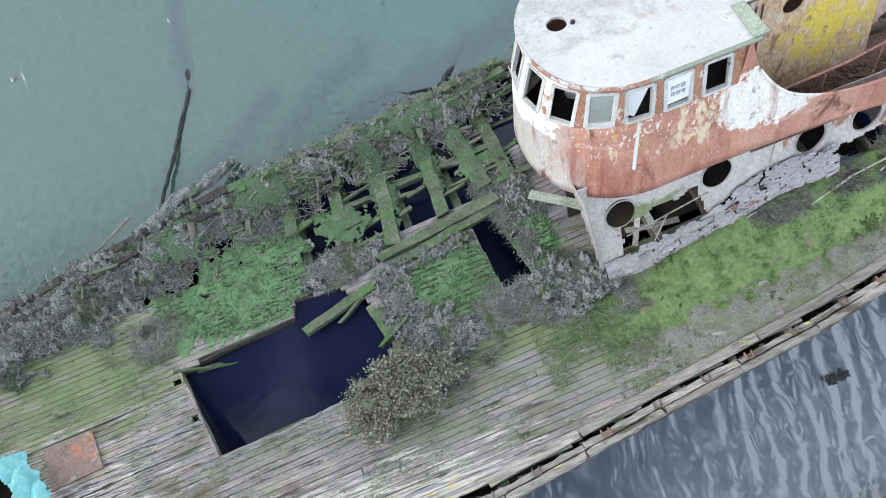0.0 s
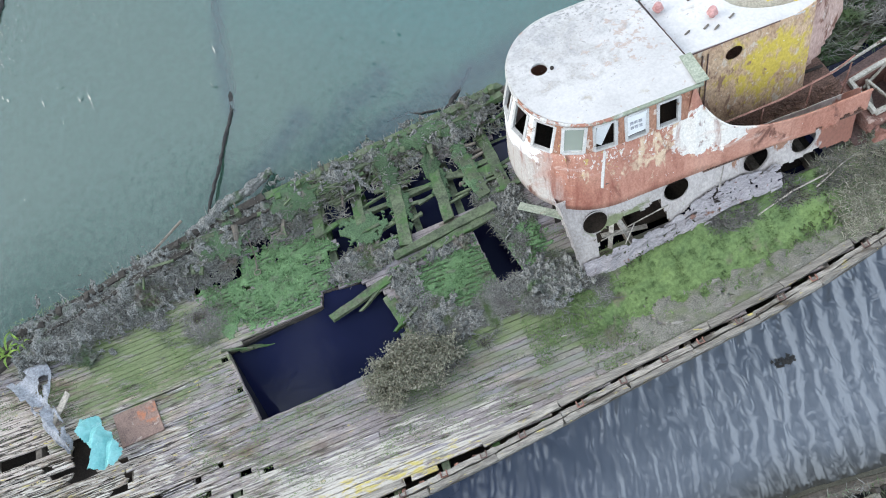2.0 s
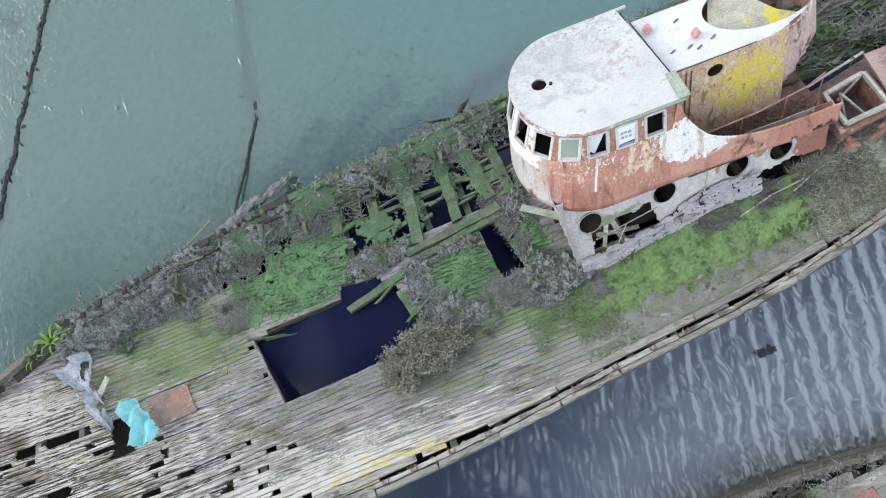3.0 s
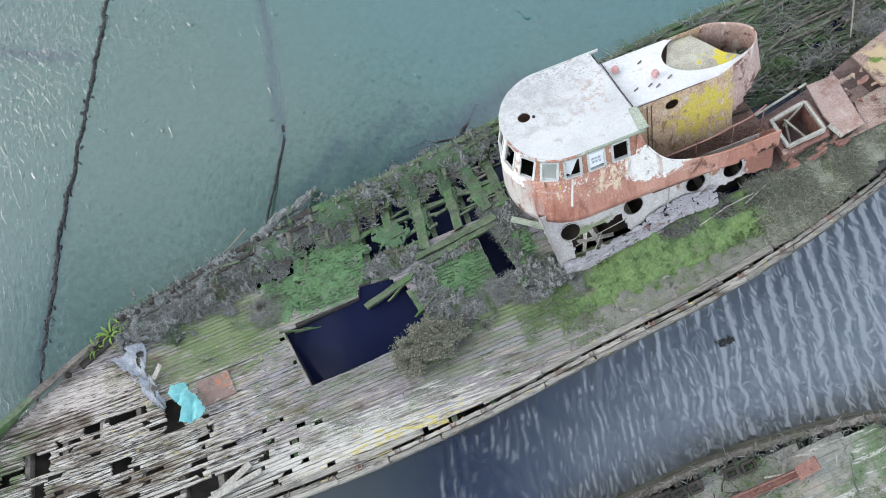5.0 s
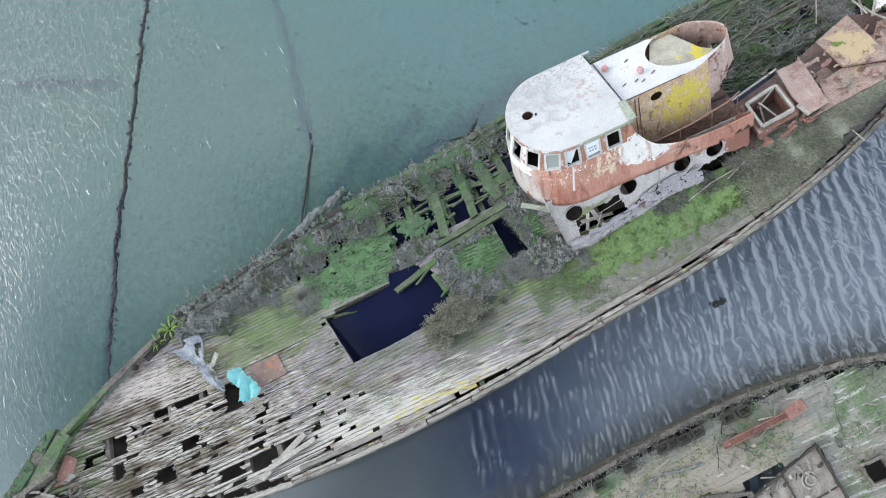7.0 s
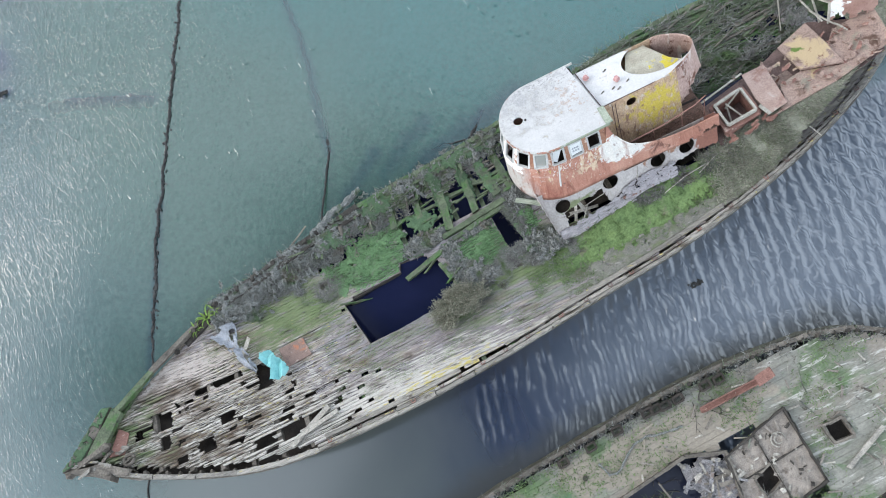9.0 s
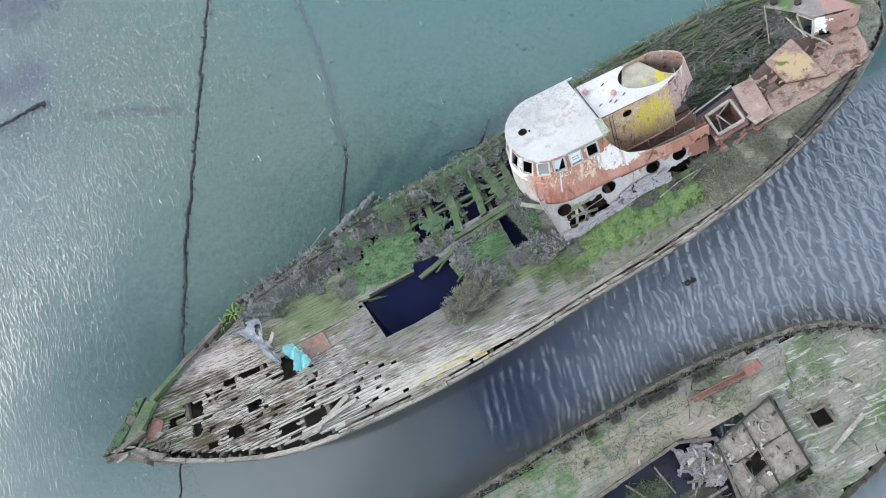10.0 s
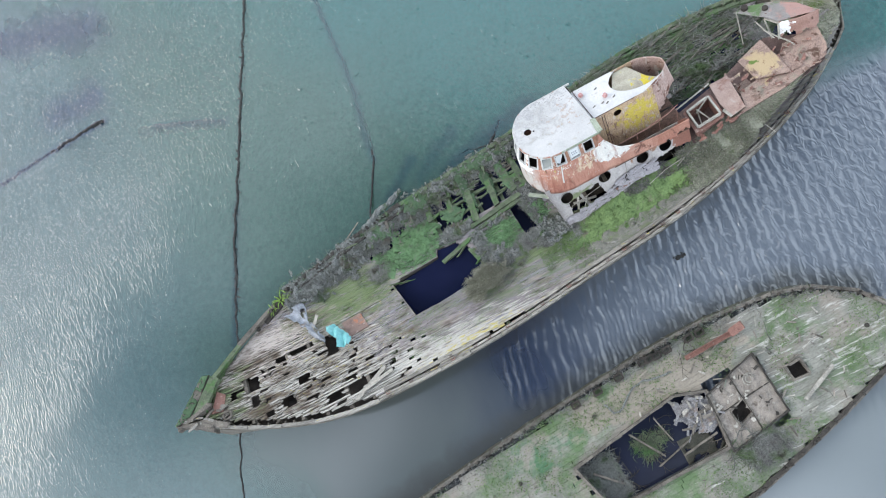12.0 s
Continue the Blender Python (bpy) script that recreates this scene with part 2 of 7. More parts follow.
def water_material(name, body, clear, rough=0.13, ior=1.58, level=1.0, still=False):
    """Turbid water: a murky body colour under a clear gloss, a little of it see-through, with wind ripples.
    body: colours of the lee, the open water, the pale water off the bow and, in the channel, the slack, deep and
    ruffled parts; the pale, deep and ruffled ones hold sky and hull reflections as colour."""
    m = bpy.data.materials.new(name)
    m.use_nodes = True
    n, l = m.node_tree.nodes, m.node_tree.links
    bsdf, out = n["Principled BSDF"], n["Material Output"]
    tc, sep = n.new("ShaderNodeTexCoord"), n.new("ShaderNodeSeparateXYZ")
    l.new(tc.outputs["Object"], sep.inputs[0])

    def noisy(sc, st, turn, det, dist=0.5):
        mp, nz = n.new("ShaderNodeMapping"), n.new("ShaderNodeTexNoise")
        mp.inputs["Scale"].default_value = st
        mp.inputs["Rotation"].default_value = (0, 0, turn)
        nz.inputs["Scale"].default_value, nz.inputs["Detail"].default_value = sc, det
        nz.inputs["Distortion"].default_value = dist
        l.new(tc.outputs["Object"], mp.inputs["Vector"])
        l.new(mp.outputs[0], nz.inputs["Vector"])
        return nz.outputs["Fac"]

    def put(sock, val):
        if isinstance(val, tuple):
            sock.default_value = (*val, 1)
        elif isinstance(val, (int, float)):
            sock.default_value = val
        else:
            l.new(val, sock)

    def mixed(fac, a, b):
        k = n.new("ShaderNodeMix")
        k.data_type = "RGBA"
        for key, val in (("Factor", fac), ("A", a), ("B", b)):
            put(k.inputs[key], val)
        return k.outputs["Result"]

    def steps(fac, lo, hi):
        k = n.new("ShaderNodeMapRange")
        k.interpolation_type = "SMOOTHSTEP"
        k.inputs["From Min"].default_value, k.inputs["From Max"].default_value = lo, hi
        l.new(fac, k.inputs["Value"])
        return k.outputs[0]

    def calc(op, a, b):
        k = n.new("ShaderNodeMath")
        k.operation = op
        put(k.inputs[0], a)
        put(k.inputs[1], b)
        return k.outputs[0]

    def vec(op, a, b):
        k = n.new("ShaderNodeVectorMath")
        k.operation = op
        for sock, val in zip(k.inputs, (a, b)):
            if isinstance(val, tuple):
                sock.default_value = val
            else:
                l.new(val, sock)
        return k

    def near_line(pts, width, ragged):
        """1 on a line of points, fading to 0 at the given distance from it, with a ragged outline."""
        total = None
        for a, b in zip(pts, pts[1:]):
            (ax, ay), (bx, by) = a, b
            run = (bx - ax, by - ay, 0.0)
            off = vec("SUBTRACT", flat.outputs[0], (ax, ay, 0.0)).outputs[0]
            along = calc("DIVIDE", vec("DOT_PRODUCT", off, run).outputs["Value"], run[0] ** 2 + run[1] ** 2)
            along.node.use_clamp = True
            foot = n.new("ShaderNodeVectorMath")
            foot.operation = "SCALE"
            foot.inputs[0].default_value = run
            l.new(along, foot.inputs["Scale"])
            d = vec("DISTANCE", off, foot.outputs[0]).outputs["Value"]
            total = d if total is None else calc("MINIMUM", total, d)
        total = calc("ADD", total, calc("MULTIPLY", calc("SUBTRACT", noisy(1.3 / width ** 0.5, (1, 1, 1), 0.3, 4), 0.5), ragged * width))
        return steps(calc("SUBTRACT", width, total), 0.0, width)

    bsdf.inputs["Roughness"].default_value, bsdf.inputs["IOR"].default_value = rough, ior
    bsdf.inputs["Specular IOR Level"].default_value = level
    flat = vec("MULTIPLY", tc.outputs["Object"], (1.0, 1.0, 0.0))
    drift = noisy(0.16, (1, 1, 1), 0.4, 4)
    wander = calc("MULTIPLY_ADD", drift, 9.0)
    wander.node.inputs[2].default_value = -4.5
    if still:
        l.new(mixed(steps(drift, 0.35, 0.65), body[0], body[1]), bsdf.inputs["Base Color"])
        height = calc("MULTIPLY", noisy(3.0, (1, 1, 1), 0, 2), 0.002)
    else:
        px, py = calc("ADD", sep.outputs["X"], wander), calc("ADD", sep.outputs["Y"], calc("MULTIPLY", wander, 0.15))
        creek = calc("MAXIMUM", steps(py, -5.4, -3.8), steps(calc("MULTIPLY", px, -1.0), -4.0, 1.5))  # 0 in the channel between the wrecks, 1 in the open creek
        exposed = steps(calc("ADD", calc("MULTIPLY", px, -0.6), calc("MULTIPLY", py, 1.2)), -3.0, 15.5)
        col = mixed(steps(calc("ADD", px, calc("MULTIPLY", py, 0.8)), 12.0, 26.0), body[1], body[0])
        # paler off the bow: the bright sky's reflection put into the body colour
        col = mixed(steps(calc("MULTIPLY", px, -1.0), -6.0, 5.0), col, body[2])
        # dark hull reflection, then pale sky reflection, painted into the channel's colour
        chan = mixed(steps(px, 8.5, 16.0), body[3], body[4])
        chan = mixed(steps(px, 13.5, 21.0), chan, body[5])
        # pale sky reflection beyond the hulk, also painted as body colour
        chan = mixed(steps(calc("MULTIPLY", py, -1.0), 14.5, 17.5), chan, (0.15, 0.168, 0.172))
        # silt stirred up along the hulk, and weed beds and timbers that darken the shallow creek; the line along the
        # spar is its shade put into the colour
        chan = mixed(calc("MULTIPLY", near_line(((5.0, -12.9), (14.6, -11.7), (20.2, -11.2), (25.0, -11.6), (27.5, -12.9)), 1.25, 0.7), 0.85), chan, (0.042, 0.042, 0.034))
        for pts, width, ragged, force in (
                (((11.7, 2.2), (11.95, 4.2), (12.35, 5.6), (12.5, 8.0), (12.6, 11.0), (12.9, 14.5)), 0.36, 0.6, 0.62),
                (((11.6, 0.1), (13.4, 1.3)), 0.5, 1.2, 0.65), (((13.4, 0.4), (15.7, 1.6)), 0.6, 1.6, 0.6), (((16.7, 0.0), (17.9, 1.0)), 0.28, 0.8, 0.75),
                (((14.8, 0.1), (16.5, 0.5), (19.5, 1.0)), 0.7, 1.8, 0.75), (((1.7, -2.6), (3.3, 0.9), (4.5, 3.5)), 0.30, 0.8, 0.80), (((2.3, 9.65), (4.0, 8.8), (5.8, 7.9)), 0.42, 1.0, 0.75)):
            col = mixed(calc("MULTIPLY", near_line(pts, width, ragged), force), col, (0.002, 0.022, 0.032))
        # two dark blue patches and a timber's line, put into the water's colour
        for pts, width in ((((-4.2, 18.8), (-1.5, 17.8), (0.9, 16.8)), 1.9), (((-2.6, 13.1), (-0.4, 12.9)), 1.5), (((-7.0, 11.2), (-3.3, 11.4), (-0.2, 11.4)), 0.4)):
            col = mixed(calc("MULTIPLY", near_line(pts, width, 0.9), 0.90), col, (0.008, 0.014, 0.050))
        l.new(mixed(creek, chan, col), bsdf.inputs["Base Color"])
        # ripples of the channel, in metres
        wm, wv = n.new("ShaderNodeMapping"), n.new("ShaderNodeTexWave")
        wm.inputs["Rotation"].default_value = (0, 0, radians(12))
        wv.bands_direction, wv.wave_profile = "X", "SIN"
        wv.inputs["Scale"].default_value, wv.inputs["Distortion"].default_value = 0.72, 4.5
        wv.inputs["Detail"].default_value, wv.inputs["Detail Scale"].default_value = 2.5, 1.0
        l.new(tc.outputs["Object"], wm.inputs["Vector"])
        l.new(wm.outputs[0], wv.inputs["Vector"])
        crest = calc("POWER", wv.outputs["Fac"], 1.15)
        broken = steps(noisy(0.9, (1, 0.6, 1), 0.2, 2), 0.22, 0.60)
        force = calc("MULTIPLY", steps(calc("ADD", px, calc("MULTIPLY", noisy(0.5, (1, 1, 1), 0.7, 3), 8.0)), 16.0, 25.0), steps(py, -18.0, -15.0))
        force = calc("MULTIPLY", force, calc("SUBTRACT", 1.0, calc("MULTIPLY", steps(px, 25.0, 31.0), 0.75)))
        h_chan = calc("MULTIPLY", calc("MULTIPLY", crest, broken), calc("MULTIPLY", force, 0.036))
        h_chan = calc("ADD", h_chan, calc("MULTIPLY", calc("MULTIPLY", noisy(2.1, (1, 0.42, 1), radians(14), 0), force), 0.055))
        chop = calc("MULTIPLY", noisy(4.0, (1, 0.6, 1), radians(20), 1, 0.8), calc("MULTIPLY", steps(px, 17.0, 24.0), steps(py, -15.5, -12.5)))
        h_chan = calc("ADD", h_chan, calc("MULTIPLY", chop, 0.055))
        # short wind ripples of the open creek
        gust = steps(noisy(0.35, (1, 1, 1), 1.0, 3), 0.34, 0.66)
        rough_sea = calc("MULTIPLY_ADD", calc("MULTIPLY", exposed, exposed), 0.098)
        rough_sea.node.inputs[2].default_value = 0.0035
        h_open = calc("MULTIPLY", calc("MULTIPLY", calc("ADD", steps(noisy(7.0, (1.0, 0.46, 1), radians(14), 2, 0.8), 0.42, 0.78), calc("MULTIPLY", noisy(13.0, (1.0, 0.45, 1), radians(14), 1), 0.20)), calc("ADD", calc("MULTIPLY", gust, 0.55), 0.45)), rough_sea)
        glint = calc("MULTIPLY", steps(noisy(4.6, (1.0, 0.34, 1), radians(14), 0), 0.66, 0.80), calc("MULTIPLY", steps(noisy(0.45, (1, 1, 1), 0.2, 2), 0.42, 0.60), steps(py, 1.0, 4.0)))  # single wavelets that catch the light
        h_open = calc("ADD", h_open, calc("MULTIPLY", glint, 0.020))
        k = n.new("ShaderNodeMix")
        for key, val in (("Factor", creek), ("A", h_chan), ("B", h_open)):
            l.new(val, k.inputs[key])
        height = k.outputs["Result"]
    bp = n.new("ShaderNodeBump")
    bp.inputs["Strength"].default_value, bp.inputs["Distance"].default_value = 1.0, 1.0
    l.new(height, bp.inputs["Height"])
    l.new(bp.outputs[0], bsdf.inputs["Normal"])
    if clear > 0:
        tr, mx = n.new("ShaderNodeBsdfTransparent"), n.new("ShaderNodeMixShader")
        tr.inputs["Color"].default_value = (0.82, 0.95, 0.93, 1)
        l.new(calc("MULTIPLY", creek, clear), mx.inputs["Fac"])
        l.new(bsdf.outputs[0], mx.inputs[1])
        l.new(tr.outputs[0], mx.inputs[2])
        l.new(mx.outputs[0], out.inputs["Surface"])
    return m


GREEN, LICHEN, PALE = (0.140, 0.172, 0.085), (0.46, 0.385, 0.13), (0.46, 0.43, 0.385)
LONG = (0.35, 6.0, 6.0)
M_PLANK = material("weathered_deck_plank", (0.168, 0.146, 0.147), (0.246, 0.215, 0.212), 2.0, (0.55, 2.6, 2.6), 0.9, bump=0.7, grain=26, grit=0.26, rand=0.05, odd=(0.20, 0.188, 0.205), layers=(
    ((0.33, 0.275, 0.22), 1.1, 0.36, 0.16, (0.5, 2.2, 2), (3.4, 0.4, 0.4, 3.5, 2.4, 3, 0.2)),
    (PALE, 4.2, 0.475, 0.06, (0.5, 4.5, 3), (4.4, -0.5, 0.4, 3.9, 2.2, 3, 0.17)),
    ((0.44, 0.385, 0.345), 4.2, 0.44, 0.08, (0.5, 4.0, 3), (3.3, 2.3, 0.5, 2.4, 1.1, 3, 0.22)),
    ((0.035, 0.03, 0.025), 6.0, 0.56, 0.03, (0.4, 5.0, 3), (4.2, 0.0, 0.4, 4.6, 2.6, 3, 0.06)),
    (PALE, 3.6, 0.47, 0.05, (0.35, 5.0, 3), (10.2, -1.5, 0.1, 4.6, 0.75, 2, 0.16)),
    ((0.115, 0.085, 0.062), 0.9, 0.52, 0.14, (0.6, 1.6, 1), (4.0, 0.8, 0, 4.5, 2.2, 3, 0.05)),
    ((0.070, 0.064, 0.070), 4.5, 0.62, 0.06, (0.3, 6.0, 3), None),
    (GREEN, 1.0, 0.50, 0.25, (0.6, 2.5, 1), (17.0, 0.9, 0, 6.0, 1.8, 3, 0.26)),
    (GREEN, 2.3, 0.44, 0.22, (0.7, 3, 1), (8.3, 3.2, 0, 2.6, 1.5, 3, 0.26)),
    (GREEN, 1.6, 0.46, 0.2, (0.7, 2, 1), (1.0, 1.2, 0.8, 1.4, 1.4, 3, 0.15)),
    (LICHEN, 7.0, 0.56, 0.10, (0.5, 1.6, 1), (12.9, -1.75, 0, 3.0, 0.5, 2, 0.15)),
    (LICHEN, 9.0, 0.63, 0.08, (0.6, 1.4, 1), (6.4, 0.3, 0, 4.5, 2.2, 2, 0.05)),
    ((0.07, 0.06, 0.05), 2.4, 0.60, 0.06, (0.3, 3, 1), None)))
M_BEAM = material("slimy_green_timber", (0.034, 0.042, 0.027), (0.108, 0.136, 0.076), 2.4, (1, 1, 1), 0.7, bump=0.8, grain=16, layers=(
    ((0.05, 0.11, 0.03), 1.8, 0.50, 0.12, (1, 1, 1), None), ((0.10, 0.09, 0.07), 2.2, 0.60, 0.08, (1, 1, 1), None)))
M_OLDWOOD = material("rotten_brown_timber", (0.055, 0.047, 0.04), (0.185, 0.162, 0.135), 2.0, (1, 1, 1), 0.9, bump=0.7, grain=14, rand=0.25)
M_HULL = material("hull_planking_wood", (0.09, 0.08, 0.065), (0.24, 0.215, 0.18), 1.2, LONG, 0.85, bump=0.6, grain=8)
M_MOSS = material("green_moss_mat", (0.072, 0.140, 0.066), (0.142, 0.245, 0.112), 3.0, (1, 1, 1), 0.95, bump=1.0, grain=45, grit=0.45, rand=0.3, layers=(((0.13, 0.13, 0.105), 2.6, 0.56, 0.12, (1, 1, 1), None), ((0.05, 0.06, 0.035), 4.0, 0.60, 0.08, (0.5, 2, 1), None)))
M_CUSHION = material("dull_green_moss_cushion", (0.035, 0.066, 0.036), (0.085, 0.142, 0.072), 4.0, (1, 1, 1), 0.95, bump=1.0, grain=40, grit=0.45, rand=0.3, layers=(((0.10, 0.10, 0.08), 2.6, 0.56, 0.12, (1, 1, 1), None),))
M_GRASS = material("short_green_grass", (0.056, 0.098, 0.036), (0.135, 0.198, 0.072), 1.6, (1, 1, 1), 0.8, bump=0.3, grain=14, rand=0.35, layers=(((0.16, 0.15, 0.10), 1.7, 0.58, 0.1, (1, 1, 1), None), ((0.15, 0.222, 0.075), 0.8, 0.56, 0.12, (1, 1, 1), None)))
M_WEED = material("dead_grey_weed", (0.052, 0.052, 0.047), (0.235, 0.234, 0.215), 2.2, (1, 1, 1), 0.9, bump=0.5, grain=40, rand=0.5, odd=(0.13, 0.122, 0.115), layers=(((0.075, 0.115, 0.045), 1.1, 0.51, 0.12, (1, 1, 1), None), ((0.05, 0.045, 0.035), 1.7, 0.58, 0.1, (1, 1, 1), None)))
M_MAT = material("matted_seaweed", (0.030, 0.031, 0.029), (0.21, 0.214, 0.20), 11.0, (1, 1, 1), 0.9, bump=1.0, grain=34, grit=0.6, layers=(((0.06, 0.095, 0.045), 1.4, 0.55, 0.1, (1, 1, 1), None), ((0.12, 0.10, 0.08), 1.1, 0.57, 0.12, (1, 1, 1), None)))
M_TWIG = material("shrub_twig", (0.07, 0.06, 0.045), (0.17, 0.15, 0.115), 5.0, rough=0.9)
M_LEAF = material("grey_green_shrub_leaf", (0.09, 0.094, 0.062), (0.255, 0.252, 0.185), 2.2, rough=0.75, grain=40, rand=0.45, odd=(0.26, 0.24, 0.19), layers=(((0.27, 0.25, 0.20), 3.0, 0.60, 0.1, (1, 1, 1), None),))
M_FERN = material("bright_green_leaf", (0.10, 0.19, 0.03), (0.25, 0.36, 0.08), 4.0, rough=0.6)
M_EARTH = material("matted_dead_turf", (0.115, 0.115, 0.085), (0.26, 0.252, 0.19), 3.4, rough=1.0, bump=1.0, grain=40, grit=0.4, layers=(((0.10, 0.14, 0.04), 1.0, 0.55, 0.12, (1, 1, 1), None),))
M_STRAW = material("dry_matted_grass", (0.15, 0.145, 0.115), (0.40, 0.38, 0.31), 2.0, rough=0.95, grain=50, rand=0.5, odd=(0.10, 0.15, 0.07))
M_SILT = material("grey_deck_silt", (0.112, 0.110, 0.094), (0.195, 0.188, 0.16), 3.0, rough=1.0, bump=0.7, grain=36, grit=0.35, layers=(((0.125, 0.145, 0.08), 1.3, 0.50, 0.14, (1, 1.6, 1), None), ((0.29, 0.275, 0.25), 3.0, 0.62, 0.06, (0.5, 2.5, 1), None)))
M_ROOF = material("flaking_white_roof_paint", (0.41, 0.397, 0.388), (0.515, 0.498, 0.485), 1.1, rough=0.65, bump=0.15, grain=18, grit=0.08, layers=(
    ((0.25, 0.245, 0.24), 13.0, 0.60, 0.07, (1, 1, 1), (19.4, 4.3, 4.4, 1.9, 1.0, 1, 0.10)), ((0.39, 0.375, 0.36), 2.2, 0.50, 0.14, (1, 1, 1), (18.9, 3.3, 4.4, 1.1, 0.8, 1, 0.16)), ((0.40, 0.33, 0.29), 6.0, 0.57, 0.06, (1, 1, 1), (20.2, 3.0, 4.4, 0.7, 0.6, 1, 0.10)),
    ((0.34, 0.335, 0.33), 4.0, 0.52, 0.16, (1, 1, 1), (18.9, 3.8, 4.4, 1.3, 0.6, 1, 0.12)), ((0.38, 0.34, 0.28), 2.2, 0.64, 0.12, (1, 1, 1), None),
    ((0.30, 0.29, 0.28), 11.0, 0.64, 0.05, (1, 1, 1), (19.0, 3.5, 4.4, 2.0, 1.2, 1, 0.05)), ((0.22, 0.16, 0.12), 14.0, 0.70, 0.03, (1, 1, 1), None)))
M_SKIRT = material("rusted_orange_steel", (0.31, 0.125, 0.085), (0.45, 0.245, 0.18), 0.9, (1, 1, 0.7), 0.7, bump=0.35, grain=26, grit=0.16, layers=(
    ((0.60, 0.46, 0.32), 5.0, 0.54, 0.08, (1, 1, 0.5), (20.0, 1.4, 3.2, 1.0, 1, 0.55, 0.14)),
    ((0.72, 0.685, 0.63), 2.6, 0.52, 0.03, (1, 1, 1), (21.15, 1.3, 3.25, 0.95, 1.4, 0.62, 0.42)),
    ((0.47, 0.435, 0.40), 1.2, 0.46, 0.2, (1, 1, 0.5), (17.3, 3.0, 2.6, 1.1, 1.8, 1.5, 0.52)),
    ((0.66, 0.62, 0.57), 13.0, 0.61, 0.03, (1, 1, 0.5), (19.0, 1.5, 3.4, 2.2, 1.5, 0.5, 0.05)),
    ((0.62, 0.50, 0.43), 2.0, 0.60, 0.14, (0.6, 0.6, 1.8), None),
    ((0.80, 0.795, 0.78), 2.6, 0.50, 0.04, (1, 1, 1), (17.5, 3.3, 3.5, 0.8, 1.6, 0.4, 0.5)),
    ((0.52, 0.40, 0.13), 6.0, 0.66, 0.04, (1, 1, 1), (18.8, 1.5, 3.3, 1.0, 1, 0.4, 0.1)),
    ((0.25, 0.095, 0.065), 2.4, 0.50, 0.2, (1.4, 1.4, 0.25), (18.9, 1.6, 2.4, 2.4, 1.6, 0.7, 0.08)),
    ((0.16, 0.07, 0.05), 2.2, 0.60, 0.08, (1, 1, 0.5), None),
    ((0.10, 0.07, 0.06), 9.0, 0.69, 0.03, (1, 1, 1), None)))
M_HEADER = material("peeling_window_wall_paint", (0.28, 0.12, 0.075), (0.42, 0.23, 0.15), 3.0, (1, 1, 0.4), 0.75, bump=0.5, grain=30, layers=(
    ((0.80, 0.79, 0.77), 3.4, 0.50, 0.05, (1, 1, 0.6), (17.6, 3.5, 4, 1.0, 1.6, 1, 0.5)), ((0.60, 0.50, 0.42), 6.0, 0.58, 0.04, (1, 1, 1), None),
    ((0.09, 0.06, 0.05), 5, 0.64, 0.04, (1, 1, 1), None), ((0.5, 0.36, 0.06), 7, 0.68, 0.03, (1, 1, 1), None)))
M_LOWER = material("dirty_white_deckhouse_paint", (0.31, 0.275, 0.255), (0.475, 0.435, 0.41), 1.8, (1, 1, 0.5), 0.75, bump=0.4, grain=22, grit=0.2, layers=(
    ((0.20, 0.22, 0.12), 2.0, 0.56, 0.1, (1, 1, 1), (19.3, 1.3, 1.25, 1.1, 1, 0.35, 0.26)), ((0.32, 0.17, 0.11), 3.6, 0.60, 0.05, (1, 1, 0.4), (22.5, 1.2, 1.9, 1.6, 1, 0.4, 0.12)), ((0.27, 0.12, 0.085), 3.0, 0.50, 0.06, (1, 1, 0.6), (24.2, 1.4, 1.5, 0.75, 1, 1.0, 0.4)),
    ((0.14, 0.10, 0.08), 6.0, 0.66, 0.04, (1, 1, 1), None)))
M_TORN = material("torn_corroded_plating", (0.22, 0.20, 0.21), (0.40, 0.375, 0.38), 5.0, (0.6, 1, 2), rough=0.85, bump=0.9, grain=30, layers=(((0.20, 0.10, 0.07), 5, 0.62, 0.06, (1, 1, 1), None),))
M_YELLOW = material("peeling_yellow_steel", (0.31, 0.19, 0.115), (0.49, 0.355, 0.235), 3.4, (1, 1, 0.6), 0.75, bump=0.6, grain=22, grit=0.3, layers=(
    ((0.58, 0.50, 0.40), 6.0, 0.58, 0.06, (1, 1, 0.5), None), ((0.56, 0.43, 0.075), 5.0, 0.47, 0.14, (1, 1, 0.6), (22.6, 2.2, 3.25, 0.75, 1, 0.85, 0.2)),
    ((0.27, 0.165, 0.115), 5.0, 0.58, 0.06, (1, 1, 0.4), (21.6, 2.2, 3.0, 0.7, 1, 1.0, 0.06)), ((0.66, 0.60, 0.48), 12.0, 0.64, 0.04, (1, 1, 1), None)))
M_FUNNEL = material("rust_pink_funnel_steel", (0.30, 0.19, 0.16), (0.46, 0.335, 0.285), 2.2, (1, 1, 0.4), 0.8, bump=0.5, grain=24, layers=(
    ((0.17, 0.08, 0.055), 2.6, 0.57, 0.06, (1, 1, 0.6), None), ((0.58, 0.50, 0.44), 3.2, 0.56, 0.07, (1, 1, 0.3), None)))
